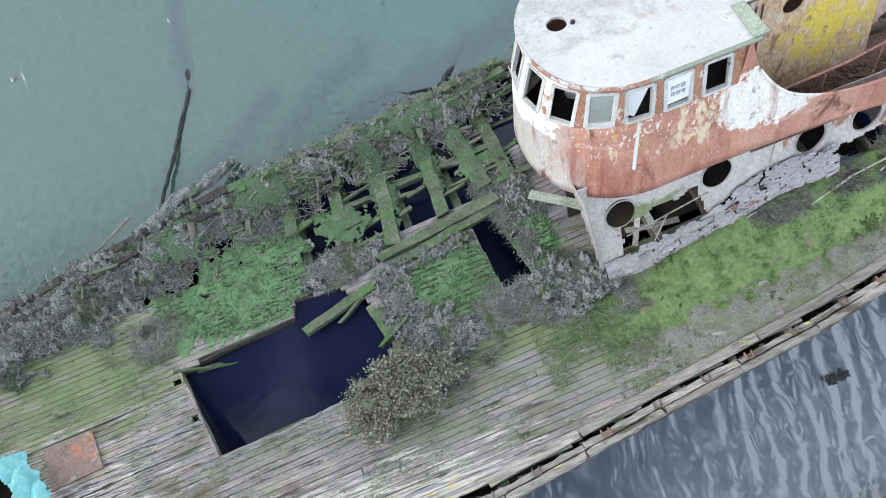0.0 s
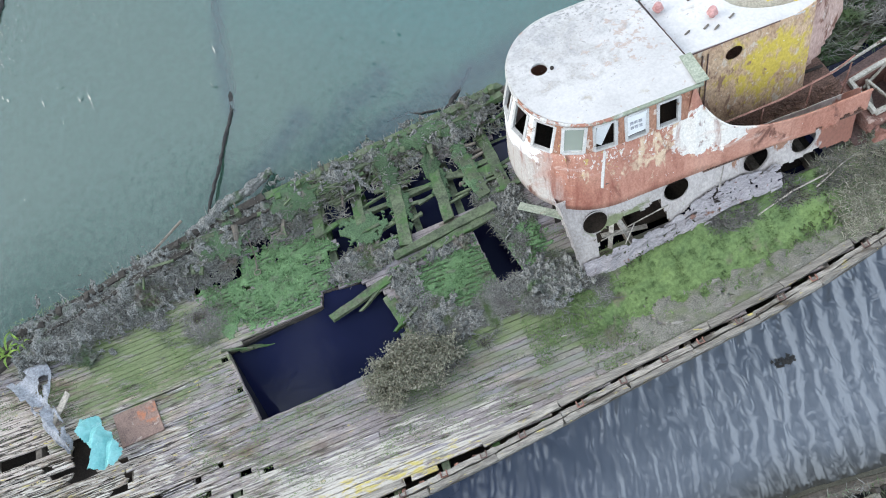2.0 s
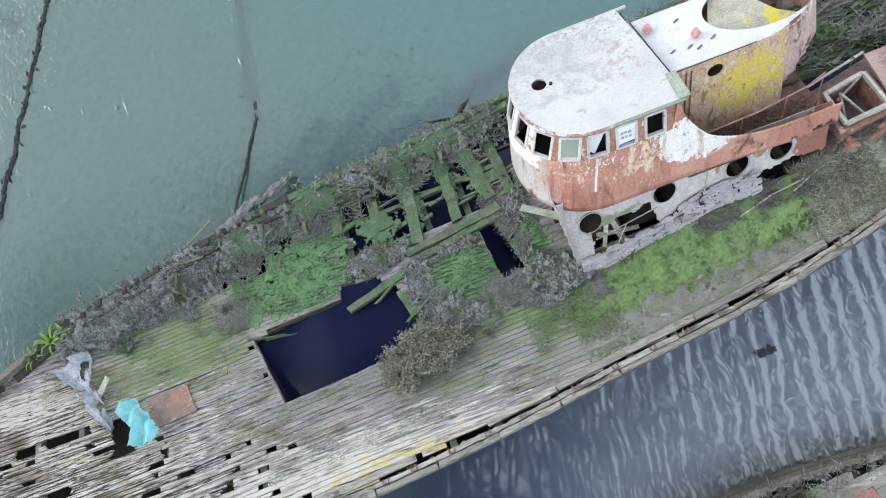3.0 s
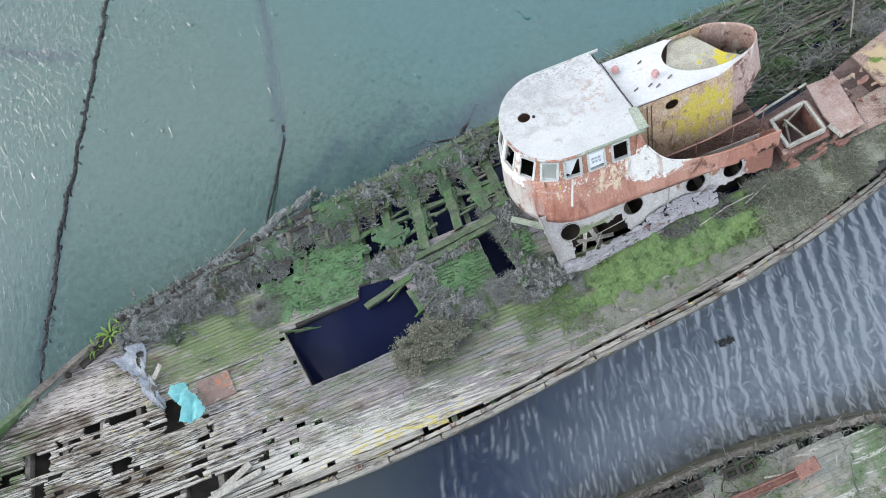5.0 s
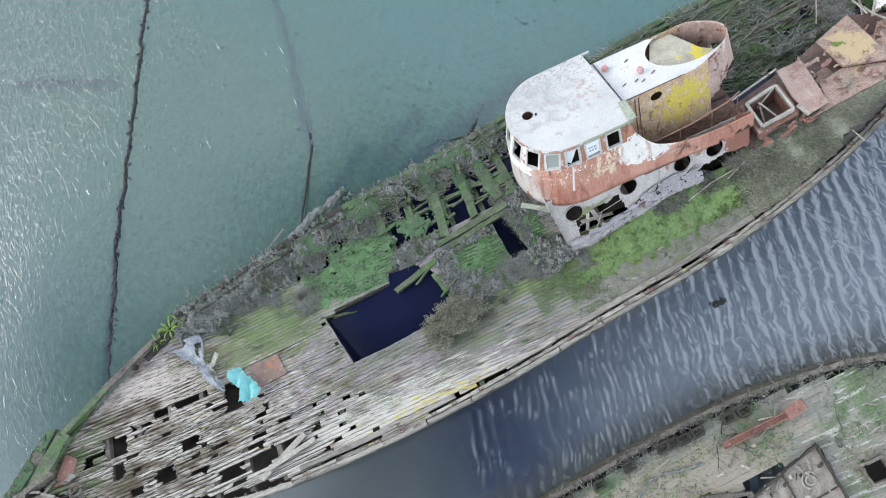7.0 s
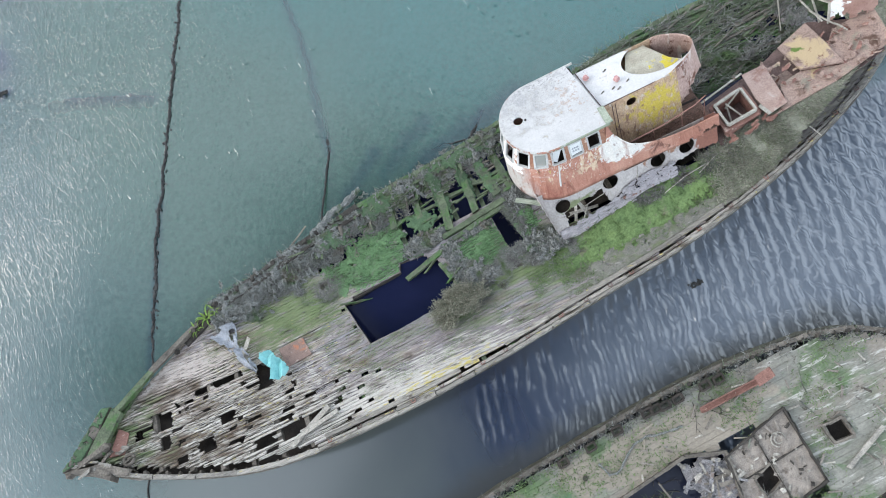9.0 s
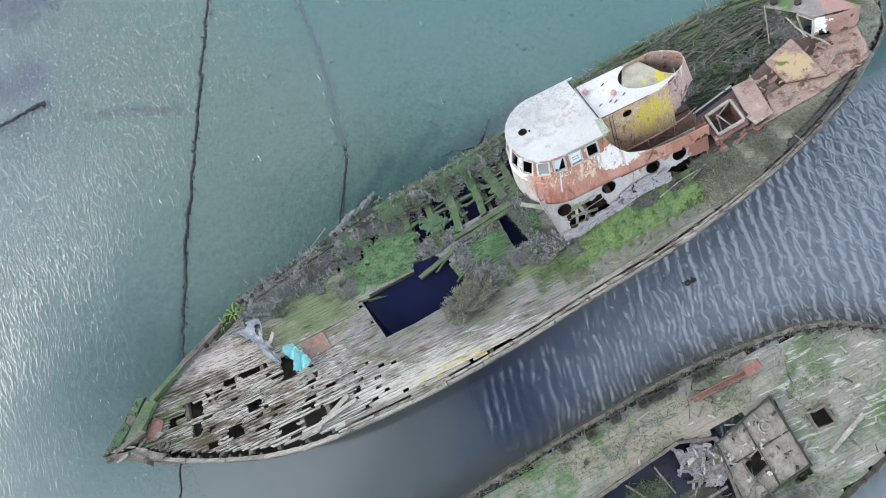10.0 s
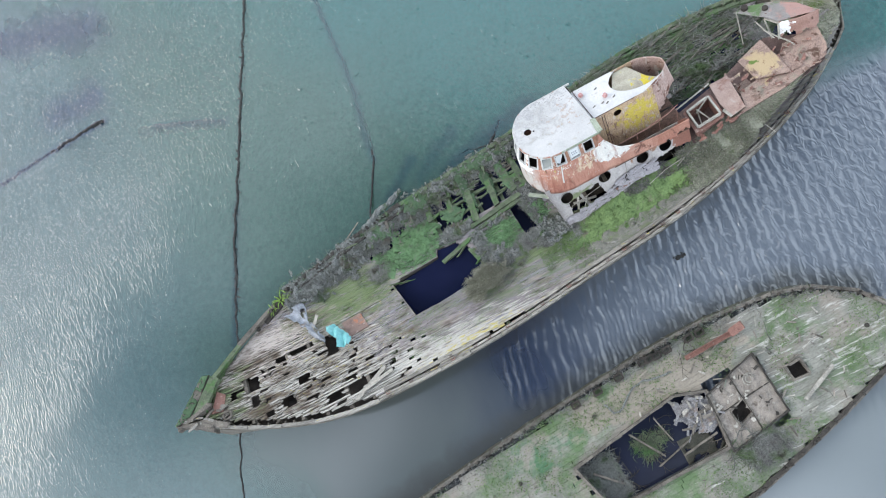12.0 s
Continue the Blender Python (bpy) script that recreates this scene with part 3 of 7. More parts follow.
M_PLATE = material("scaling_pink_rust_plate", (0.20, 0.13, 0.105), (0.38, 0.27, 0.22), 3.0, rough=0.9, bump=1.0, grain=30, grit=0.4, layers=(((0.27, 0.235, 0.18), 1.3, 0.54, 0.12, (1, 1, 1), None), ((0.13, 0.075, 0.055), 2.0, 0.56, 0.07, (1, 1, 1), None), 
    ((0.46, 0.34, 0.20), 1.6, 0.56, 0.08, (1, 1, 1), (28.2, 2.8, 1.5, 0.8, 1.0, 1, 0.34)), ((0.15, 0.06, 0.04), 3.4, 0.62, 0.05, (1, 1, 1), None),
    ((0.12, 0.18, 0.04), 3.0, 0.62, 0.05, (1, 1, 1), (28.0, 2.9, 1.5, 0.5, 0.4, 1, 0.16)), ((0.62, 0.55, 0.5), 5.0, 0.70, 0.03, (1, 1, 1), None)))
M_SHELTER = material("white_flaked_rust_plate", (0.26, 0.14, 0.11), (0.42, 0.26, 0.21), 2.4, rough=0.85, grain=26, layers=(((0.80, 0.79, 0.76), 3.0, 0.50, 0.03, (1, 1, 1), (29.72, 3.45, 1.9, 0.24, 1, 0.42, 0.24)),))
M_SHELTOP = material("stained_shelter_roof_plate", (0.17, 0.155, 0.14), (0.31, 0.28, 0.265), 2.2, rough=0.9, bump=0.6, grain=28, layers=(
    ((0.10, 0.155, 0.065), 1.6, 0.48, 0.12, (1, 1, 1), (29.1, 4.8, 2.3, 1.0, 0.6, 1, 0.16)), ((0.36, 0.215, 0.185), 1.8, 0.46, 0.12, (1, 1, 1), (30.5, 3.6, 2.3, 0.9, 0.8, 1, 0.22)), ((0.12, 0.075, 0.055), 5, 0.64, 0.04, (1, 1, 1), None)))
M_PINK = material("smooth_pink_rust_plate", (0.26, 0.165, 0.135), (0.39, 0.28, 0.235), 1.6, rough=0.85, bump=0.35, grain=22, grit=0.22, layers=(((0.22, 0.10, 0.075), 1.2, 0.52, 0.14, (1, 1, 1), None), ((0.46, 0.39, 0.33), 2.2, 0.58, 0.1, (1, 1, 1), None), ((0.17, 0.08, 0.06), 6, 0.67, 0.04, (1, 1, 1), None)))
M_REDRUST = material("red_rust_steel", (0.16, 0.075, 0.058), (0.28, 0.15, 0.12), 3.0, rough=0.85, bump=0.6, grain=28, layers=(((0.12, 0.06, 0.045), 4, 0.56, 0.08, (1, 1, 1), None), ((0.42, 0.30, 0.25), 5, 0.62, 0.06, (1, 1, 1), None)))
M_UNDER = material("dark_scaled_steel", (0.07, 0.045, 0.04), (0.17, 0.11, 0.095), 3.0, rough=0.9, bump=0.8, grain=26)
M_PANEL = material("rusted_iron_sheet", (0.10, 0.07, 0.06), (0.215, 0.145, 0.12), 3.5, rough=0.85, bump=0.6, grain=30, layers=(
    ((0.34, 0.14, 0.08), 3.0, 0.56, 0.1, (1, 1, 1), (8.15, 1.75, 0.1, 0.3, 0.4, 1, 0.2)), ((0.34, 0.28, 0.24), 4, 0.60, 0.06, (1, 1, 1), None)))
M_FRAME = material("chipped_white_window_wood", (0.36, 0.35, 0.33), (0.56, 0.55, 0.53), 3.0, rough=0.65, bump=0.3, grain=30, grit=0.15, layers=(((0.22, 0.15, 0.11), 6, 0.64, 0.04, (1, 1, 1), None),))
M_CREAM = material("dirty_cream_timber", (0.24, 0.22, 0.18), (0.46, 0.43, 0.37), 3.0, rough=0.8, bump=0.4, grain=26, layers=(((0.16, 0.10, 0.07), 6, 0.60, 0.06, (1, 1, 1), None),))
M_GREENTRIM = material("faded_green_roof_trim", (0.19, 0.22, 0.165), (0.32, 0.34, 0.27), 3.0, rough=0.75, grain=24, layers=(((0.20, 0.13, 0.09), 6, 0.63, 0.05, (1, 1, 1), None),))
M_EDGE = material("chipped_roof_edging", (0.33, 0.325, 0.305), (0.46, 0.45, 0.43), 3.0, rough=0.7, bump=0.4, grain=26, layers=(((0.24, 0.27, 0.20), 2.0, 0.46, 0.1, (1, 1, 1), (20.2, 1.5, 4.3, 1.4, 0.8, 1, 0.3)), ((0.30, 0.14, 0.095), 4.0, 0.52, 0.06, (1, 1, 1), (18.3, 1.9, 4.3, 0.9, 0.7, 1, 0.08)), ((0.20, 0.13, 0.09), 6, 0.64, 0.05, (1, 1, 1), None)))
M_TAR = material("tarred_black_timber", (0.018, 0.016, 0.014), (0.06, 0.052, 0.044), 3.0, rough=0.9, bump=0.7, grain=16)
# near-black: the shade of closed spaces put into the colour; also black fittings
M_DARK = material("black_iron_and_shade", (0.012, 0.010, 0.009), (0.05, 0.04, 0.033), 2.0, rough=0.9)
# hatch sides: the well's shade painted as a near-black navy
M_HOLDWALL = material("shade_black_hold_timber", (0.006, 0.007, 0.013), (0.018, 0.019, 0.028), 2.0, rough=0.8, spec=0.05)
M_DEBRIS = material("brown_leaf_litter_rust", (0.05, 0.03, 0.024), (0.17, 0.10, 0.075), 5.0, rough=0.95, bump=1.0, grain=40, grit=0.4)
M_TARP = material("turquoise_plastic_sheet", (0.065, 0.26, 0.265), (0.20, 0.46, 0.455), 2.0, rough=0.35, bump=0.15, grain=20, grit=0.1, spec=0.5, layers=(((0.45, 0.72, 0.70), 3, 0.60, 0.1, (1, 1, 1), None),))
M_CLOTH = material("grey_torn_sheet", (0.13, 0.14, 0.155), (0.34, 0.355, 0.385), 3.0, rough=0.7, bump=0.3, grain=20)
M_CABLE = material("weeded_black_cable", (0.012, 0.014, 0.016), (0.045, 0.043, 0.040), 4.0, rough=0.9, bump=1.0, grain=20)
M_RED = material("faded_red_vent_paint", (0.36, 0.17, 0.16), (0.52, 0.30, 0.28), 5.0, rough=0.7, grain=30)
M_PALEWOOD = material("bleached_split_wood", (0.20, 0.185, 0.16), (0.40, 0.37, 0.32), 2.0, rough=0.9, bump=0.6, grain=16, rand=0.2)
M_RAIL = material("bleached_rail_timber", (0.11, 0.10, 0.088), (0.30, 0.278, 0.242), 1.4, LONG, 0.9, bump=0.8, grain=9, grit=0.35, rand=0.25, layers=(((0.09, 0.075, 0.06), 2.0, 0.57, 0.08, (0.5, 2, 1), None), (LICHEN, 8.0, 0.62, 0.06, (0.6, 1.4, 1), None)))
M_PAPER = material("notice_board_white", (0.60, 0.61, 0.60), (0.70, 0.70, 0.69), 2.0, rough=0.7, grit=0.08)
M_INK = material("faded_grey_lettering", (0.30, 0.31, 0.33), (0.38, 0.39, 0.41), 3.0, rough=0.7)
M_W2DECK = material("mossy_pale_deck_boards", (0.15, 0.148, 0.125), (0.25, 0.243, 0.208), 1.3, (0.8, 1.4, 2), 0.9, bump=0.4, grain=12, grit=0.18, rand=0.06, layers=(
    ((0.25, 0.215, 0.18), 0.6, 0.46, 0.2, (1, 1, 1), None),
    ((0.105, 0.155, 0.075), 0.55, 0.47, 0.14, (1, 1, 1), None), ((0.42, 0.405, 0.365), 1.5, 0.62, 0.05, (0.6, 4.2, 3), (24.5, -14.5, 0.7, 5.5, 4.5, 3, 0.07)), ((0.10, 0.085, 0.075), 4.0, 0.62, 0.06, (1, 1, 1), None),
    ((0.07, 0.145, 0.075), 1.4, 0.56, 0.2, (1, 1, 1), (12.5, -13.5, 0.7, 2.5, 1.2, 2, 0.2)), ((0.27, 0.235, 0.19), 0.9, 0.5, 0.12, (1, 1, 1), (17.8, -13.0, 0.7, 4.4, 1.0, 2, 0.45)), ((0.10, 0.16, 0.075), 1.3, 0.60, 0.1, (1, 1, 1), None)))
M_SAND = material("silted_brown_floor", (0.135, 0.115, 0.10), (0.27, 0.235, 0.20), 4.0, rough=0.95, bump=0.7, grain=40, grit=0.3, layers=(((0.11, 0.09, 0.075), 3, 0.6, 0.08, (1, 1, 1), None),))
M_SLAB = material("cracked_grey_slab", (0.10, 0.097, 0.10), (0.25, 0.238, 0.238), 6.0, rough=0.9, bump=1.0, grain=26, grit=0.4, layers=(((0.06, 0.055, 0.055), 4.0, 0.60, 0.04, (1, 2.2, 1), None), ((0.19, 0.15, 0.13), 2.6, 0.58, 0.08, (1, 1, 1), None),))
M_MUD = material("brown_tidal_mud", (0.036, 0.036, 0.027), (0.08, 0.077, 0.058), 1.4, rough=0.55, bump=0.5, grain=20)
M_BED = material("silty_creek_bed", (0.15, 0.29, 0.275), (0.21, 0.35, 0.335), 0.4, rough=1.0, bump=0.2, grain=6)
M_SUNKEN = material("waterlogged_pink_wood", (0.10, 0.075, 0.07), (0.26, 0.20, 0.185), 1.6, rough=1.0, grain=12)
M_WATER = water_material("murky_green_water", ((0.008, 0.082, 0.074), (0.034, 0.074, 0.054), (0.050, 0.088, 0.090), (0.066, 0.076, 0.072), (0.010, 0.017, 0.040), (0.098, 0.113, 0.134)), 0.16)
# the blue zenith's reflection is put into this water's navy base colour
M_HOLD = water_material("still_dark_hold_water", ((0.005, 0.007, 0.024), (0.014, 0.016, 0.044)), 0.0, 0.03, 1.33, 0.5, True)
M_HOLD2 = water_material("still_grey_hulk_water", ((0.014, 0.016, 0.030), (0.026, 0.029, 0.044)), 0.0, 0.03, 1.33, 0.5, True)
M_GLASS = bpy.data.materials.new("grimy_window_glass")
M_GLASS.use_nodes = True
_g = M_GLASS.node_tree.nodes["Principled BSDF"]
_g.inputs["Base Color"].default_value, _g.inputs["Roughness"].default_value = (0.75, 0.85, 0.85, 1), 0.12
_g.inputs["Transmission Weight"].default_value, _g.inputs["IOR"].default_value = 0.85, 1.45

# ---------------------------------------------------------------- water, bed, mud
def plane_bm(x0, x1, y0, y1, z):
    bm = bmesh.new()
    bm.faces.new([bm.verts.new(p) for p in ((x0, y0, z), (x1, y0, z), (x1, y1, z), (x0, y1, z))])
    return bm


HOME = Matrix.Identity(4)
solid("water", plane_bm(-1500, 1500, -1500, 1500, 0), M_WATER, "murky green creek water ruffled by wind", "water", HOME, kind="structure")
solid("ground", plane_bm(-1500, 1500, -1500, 1500, -1.1), M_BED, "silty bed of the creek under the water", "ground", HOME, kind="structure")

# ---------------------------------------------------------------- the large wreck: lines of the hull
near_edge = curve([(-0.75, 0.55), (2.0, -0.85), (5.9, -2.12), (10.7, -2.3), (14.4, -2.07), (18.0, -1.62), (22.1, -1.08), (25.9, -0.15), (29.2, 1.1), (31.6, 2.6), (32.45, 3.4), (32.85, 4.35)])
far_edge = curve([(-0.75, 0.6), (1.0, 1.93), (3.4, 3.63), (5.3, 4.64), (7.2, 5.0), (9.9, 5.6), (13.0, 6.0), (16.5, 6.28), (20.0, 6.85), (24.2, 7.45), (27.0, 7.4), (29.3, 7.0), (31.3, 6.2), (32.4, 5.2), (32.85, 4.4)])


def sheer(x):
    return 0.9 * max(0.0, (9 - x) / 9) ** 2 + 0.5 * max(0.0, (x - 24) / 9) ** 2


def smooth(t):
    t = min(1.0, max(0.0, t))
    return t * t * (3 - 2 * t)


def deck_z(x, y):
    return sheer(x) + 0.55 * smooth((y - far_edge(x) + 1.3) / 1.3) * smooth((x - 3) / 4)


def waterline(y):
    return 0.3 + (y - 6.6) * math.tan(radians(20))


wreck = thing("shipwreck", "large listing wooden ship wreck with mossy rotten deck", "shipwreck")

HULL_X = grid(-0.75, 32.85, 0.6)
ring = [(x, near_edge(x), -1) for x in HULL_X] + [(x, far_edge(x), 1) for x in HULL_X[::-1]]


def hull_point(u, v):
    x, y, s = ring[int(u)]
    top = deck_z(x, y) - 0.03 if s > 0 else sheer(x) - 0.08
    z = top - v * (3.6 if s < 0 else 2.2)
    tuck = 0.55 * v
    mid = 0.5 * (near_edge(x) + far_edge(x))
    yy = y + (mid - y) * min(0.9, tuck) if s < 0 else y + (mid - y) * 0.2 * v
    xx = x + (16 - x) * 0.012 * v * 4
    n = Vector((-0.6 if x < 0 else 0.0, s, 0)).normalized()
    return (xx, yy, z + rng.uniform(-0.015, 0.015)), n


def hull_filled(u, v):
    x, y, s = ring[int(u) % len(ring)]
    if s > 0 and 9 < x < 31 and v < 0.25:
        return fbm(x, v * 4, 3.0, 0.7) > -0.12
    return True


part("hull_planking", sheet(list(range(len(ring))), [0, 0.06, 0.13, 0.2, 0.3, 0.45, 0.7, 1.0], hull_point, hull_filled, 0.12), M_HULL, wreck, "grey carvel planking of the hull sides")
bm = bmesh.new()
ring_in = [(x, near_edge(x) + min(2.3, 0.42 * (far_edge(x) - near_edge(x)))) for x in HULL_X[1:-1]] + [(x, far_edge(x) - 0.22) for x in HULL_X[-2:0:-1]]
bm.faces.new([bm.verts.new((x, y, waterline(y) + 0.025)) for x, y in ring_in])
bmesh.ops.triangulate(bm, faces=bm.faces[:])
tagged(solid("hold_water", bm, M_HOLD, "dark still water flooding the hold of the wreck", "water"), kind="structure")

# ---------------------------------------------------------------- deck of the large wreck
HATCH = [(10.12, 2.60), (10.62, 0.60), (11.9, 0.60), (12.6, 0.68), (13.9, 0.75), (14.2, 1.5), (14.05, 2.45), (13.5, 3.05), (12.62, 3.15), (12.5, 2.82)]
HOLE = [(16.36, 3.34), (16.85, 3.40), (17.12, 1.70), (16.5, 1.62)]
BOW_HOLES = [(2.22, 2.92, 0.82, 1.45), (1.55, 1.86, 0.78, 1.12), (2.42, 2.78, 0.06, 0.42), (4.65, 5.18, 0.08, 0.50), (3.72, 4.32, -0.50, -0.20), (2.90, 3.34, -0.68, -0.46),
             (5.72, 6.42, -1.34, -0.96), (6.68, 7.38, -1.38, -0.96), (7.60, 8.30, -1.24, -0.84), (4.25, 5.75, 1.66, 1.84), (3.14, 3.85, 1.40, 1.60), (6.28, 6.86, 0.82, 1.68),
             (5.50, 6.15, -0.26, -0.10), (6.56, 7.22, -0.68, -0.54), (4.78, 5.38, -0.80, -0.64), (7.1, 7.8, -2.12, -1.95)]
SLOTS = random.Random(11)
rot = {}


def deck_open(x, y, row):
    if x < 0.3 or x > 32.3:
        return True
    n0, f0 = near_edge(x) + (0.44 if x < 7.2 else 0.42 if 13.2 < x < 14.9 else 0.36), far_edge(x) - 0.1
    if y < n0 or y > f0:
        return True
    if inside(x, y, HATCH) or inside(x, y, HOLE):
        return True
    if x < 9 and any(a < x < b and c < y < d for a, b, c, d in BOW_HOLES):
        return True
    if 18.5 < x < 24.2 and 1.6 < y < 4.2:
        return True
    if 13.0 < x < 17.7 and 3.75 < y < 6.1:
        return fbm(x * 1.3, y * 2.2, 1.0) < (0.36 if 13.6 < x and y < 5.4 else 0.10)
    if 9.6 < x <= 13.0 and 3.9 < y < 5.9:
        return fbm(x * 1.1, y * 1.6, 2.0) < -0.20
    if x > 17.7 and y > 4.35:
        return fbm(x * 0.8, y, 4.0) < 0.32
    if x > 24.4 and y > 2.4:
        return x < 31.0 and y > 2.9
    for a, b in rot.get(row, ()):
        if a < x < b:
            return True
    return False


PW = 0.124
rows = {k: 2.2 + k * PW for k in range(-44, 47)}
for k in rows:
    gaps = []
    for _ in range(3 if rows[k] < 2.0 else 1):
        a = SLOTS.uniform(1.2, 14.5)
        lim = 2.2 if a < 8.0 else -1.25 if a > 10.5 else 0.3
        if rows[k] + 0.04 * (a - 12) < lim + SLOTS.uniform(-0.4, 0.1):
            gaps.append((a, a + SLOTS.uniform(0.12, 0.5) * (1.0 if a < 9 else 0.6)))
    rot[k] = gaps
planks = []
for k, y0 in rows.items():
    run = None
    x = 0.2 + rng.uniform(0, 0.1)
    while x < 32.6:
        y = y0 + 0.04 * (x - 12)
        is_open = deck_open(x, y, k)
        if not is_open and run is None:
            run = x
        if run is not None and (is_open or x - run > run_len):
            if x - run > 0.22:
                planks.append((k, run, x))
            run = None if is_open else x + 0.005
        if run is None:
            run_len = rng.uniform(3.0, 6.5)
        x += 0.04


def worn_at(k, xa, xb):
    x, y = (xa + xb) / 2, rows[k]
    return y < 2.7 and x < 7.2 + (1.6 if y < 0.9 else 0.0)


# worn bow planks are split lengthwise into strips
split = []
for k, xa, xb in planks:
    if worn_at(k, xa, xb) and rng.random() < 0.40:
        c = rng.uniform(-0.45, 0.45)
        for lo, hi in ((-1.0, c), (c, 1.0)):
            a, b = xa + rng.uniform(0, 0.09) * (rng.random() < 0.6), xb - rng.uniform(0, 0.10) * (rng.random() < 0.6)
            if b - a > 0.3:
                split.append((k, a, b, lo, hi))
    else:
        split.append((k, xa, xb, -1.0, 1.0))
planks = split


def plank_geo(k, xa, xb, lo, hi, verts, faces):
    worn = worn_at(k, xa, xb)
    rag = 0.07 if worn else 0.01
    seg = max(1, round((xb - xa) / (0.28 if worn else 0.9)))
    half = PW / 2 - 0.0035
    y_lo, y_hi = lo * half + (0.004 if worn else 0), hi * half - (0.004 if worn else 0)
    wear = 0.009 if worn else 0.0025
    tilt, lift = (rng.uniform(-0.010, 0.010), rng.uniform(-0.014, 0.014)) if worn else (rng.uniform(-0.004, 0.004), rng.uniform(-0.005, 0.006))
    base = len(verts)
    for i in range(seg + 1):
        x = xa + (xb - xa) * i / seg
        y = rows[k] + 0.04 * (x - 12)
        z = deck_z(x, y) + lift
        a, b = y_lo + abs(rng.gauss(0, wear)), y_hi - abs(rng.gauss(0, wear))
        e0 = rng.uniform(-rag, rag) if i in (0, seg) else 0
        e1 = rng.uniform(-rag, rag) if i in (0, seg) else 0
        verts.extend([(x + e0, y + a, z - 0.06), (x + e1, y + b, z - 0.06), (x + e1, y + b, z + tilt), (x + e0, y + a, z - tilt)])
    for i in range(seg):
        a, b = base + 4 * i, base + 4 * i + 4
        for p, q in ((0, 1), (1, 2), (2, 3), (3, 0)):
            faces.append((a + p, a + q, b + q, b + p))
    faces.append((base + 3, base + 2, base + 1, base))
    last = base + 4 * seg
    faces.append((last, last + 1, last + 2, last + 3))


# sheet added under the bow planks; its near-black paints the shade in their holes
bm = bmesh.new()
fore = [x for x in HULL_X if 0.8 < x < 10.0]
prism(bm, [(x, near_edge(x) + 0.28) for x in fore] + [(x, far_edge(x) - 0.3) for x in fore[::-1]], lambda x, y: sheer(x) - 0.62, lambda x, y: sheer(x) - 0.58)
part("bilge", bm, M_DARK, wreck, "near-black sheet added under the bow deck for the holes' shade")

# timbers under the deck
for i in range(29):
    x = 1.2 + i * 1.08
    y, run = near_edge(x) + 0.3, None
    while y < far_edge(x) - 0.25:
        blocked = inside(x, y, HATCH) or inside(x, y, HOLE) or (6.2 < x < 7.0 and 0.7 < y < 1.75) or (24.4 < x < 31 and y > 3.2)
        if blocked and run is not None:
            if y - run > 0.4:
                bm = bmesh.new()
                beam(bm, (x, run, deck_z(x, run) - 0.19), (x, y, deck_z(x, y) - 0.19), 0.16, 0.22, 0.012, 4)
                part("deck_beam", bm, M_BEAM if 9 < x < 18 else M_OLDWOOD, wreck)
            run = None
        if not blocked and run is None:
            run = y
        y += 0.1
    if run is not None:
        bm = bmesh.new()
        beam(bm, (x, run, sheer(x) - 0.19), (x, y, sheer(x) - 0.19), 0.16, 0.22, 0.012, 6)
        part("deck_beam", bm, M_BEAM if 9 < x < 18 else M_OLDWOOD, wreck)

# heavy exposed beams and carlings over the flooded part
for a, b, w, h in (((15.10, 5.95, 0.10), (14.84, 3.45, 0.02), 0.30, 0.18), ((16.08, 5.75, 0.08), (15.97, 3.70, 0.02), 0.27, 0.18), ((16.80, 5.75, 0.08), (16.97, 3.95, 0.02), 0.30, 0.18),
                   ((17.42, 6.1, 0.10), (17.52, 4.0, 0.02), 0.26, 0.18), ((14.05, 6.0, 0.1), (13.95, 3.8, 0.0), 0.26, 0.16), ((13.0, 6.0, 0.12), (12.95, 4.6, 0.04), 0.26, 0.16),
                   ((14.5, 3.28, 0.06), (17.1, 3.62, 0.08), 0.22, 0.12), ((14.75, 3.02, 0.04), (17.0, 3.42, 0.03), 0.18, 0.10), ((13.6, 4.75, 0.0), (17.5, 4.95, 0.02), 0.14, 0.12),
                   ((12.4, 5.5, 0.1), (16.4, 5.75, 0.12), 0.17, 0.12), ((16.9, 4.62, 0.05), (17.6, 4.60, 0.05), 0.34, 0.1)):
    bm = bmesh.new()
    beam(bm, a, b, w, h, 0.018, 7)
    part("carling", bm, M_BEAM, wreck, "thick slimy green deck timber")

# timber rim round the hatch
for (xa, ya), (xb, yb) in zip(HATCH[:4] + HATCH[7:], HATCH[1:5] + HATCH[8:] + HATCH[:1]):
    bm = bmesh.new()
    near = yb < 0.8 or (xa < 10.7 and xb < 10.7)
    beam(bm, (xa, ya, -0.07 if near else -0.12), (xb, yb, -0.07 if near else -0.12), 0.06, 0.15, 0.012, 6)
    part("hatch_rim", bm, M_PLANK if near else M_TAR, wreck)
    # lining whose near-black colour carries the shade inside the hatch
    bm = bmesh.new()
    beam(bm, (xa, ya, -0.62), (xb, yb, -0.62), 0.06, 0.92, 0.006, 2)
    part("hatch_lining", bm, M_HOLDWALL, wreck, "sides of the hatch, near-black with its shade in the colour")

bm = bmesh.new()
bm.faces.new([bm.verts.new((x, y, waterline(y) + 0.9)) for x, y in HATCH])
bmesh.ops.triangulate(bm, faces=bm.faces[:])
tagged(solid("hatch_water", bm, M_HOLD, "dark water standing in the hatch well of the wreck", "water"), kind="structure")

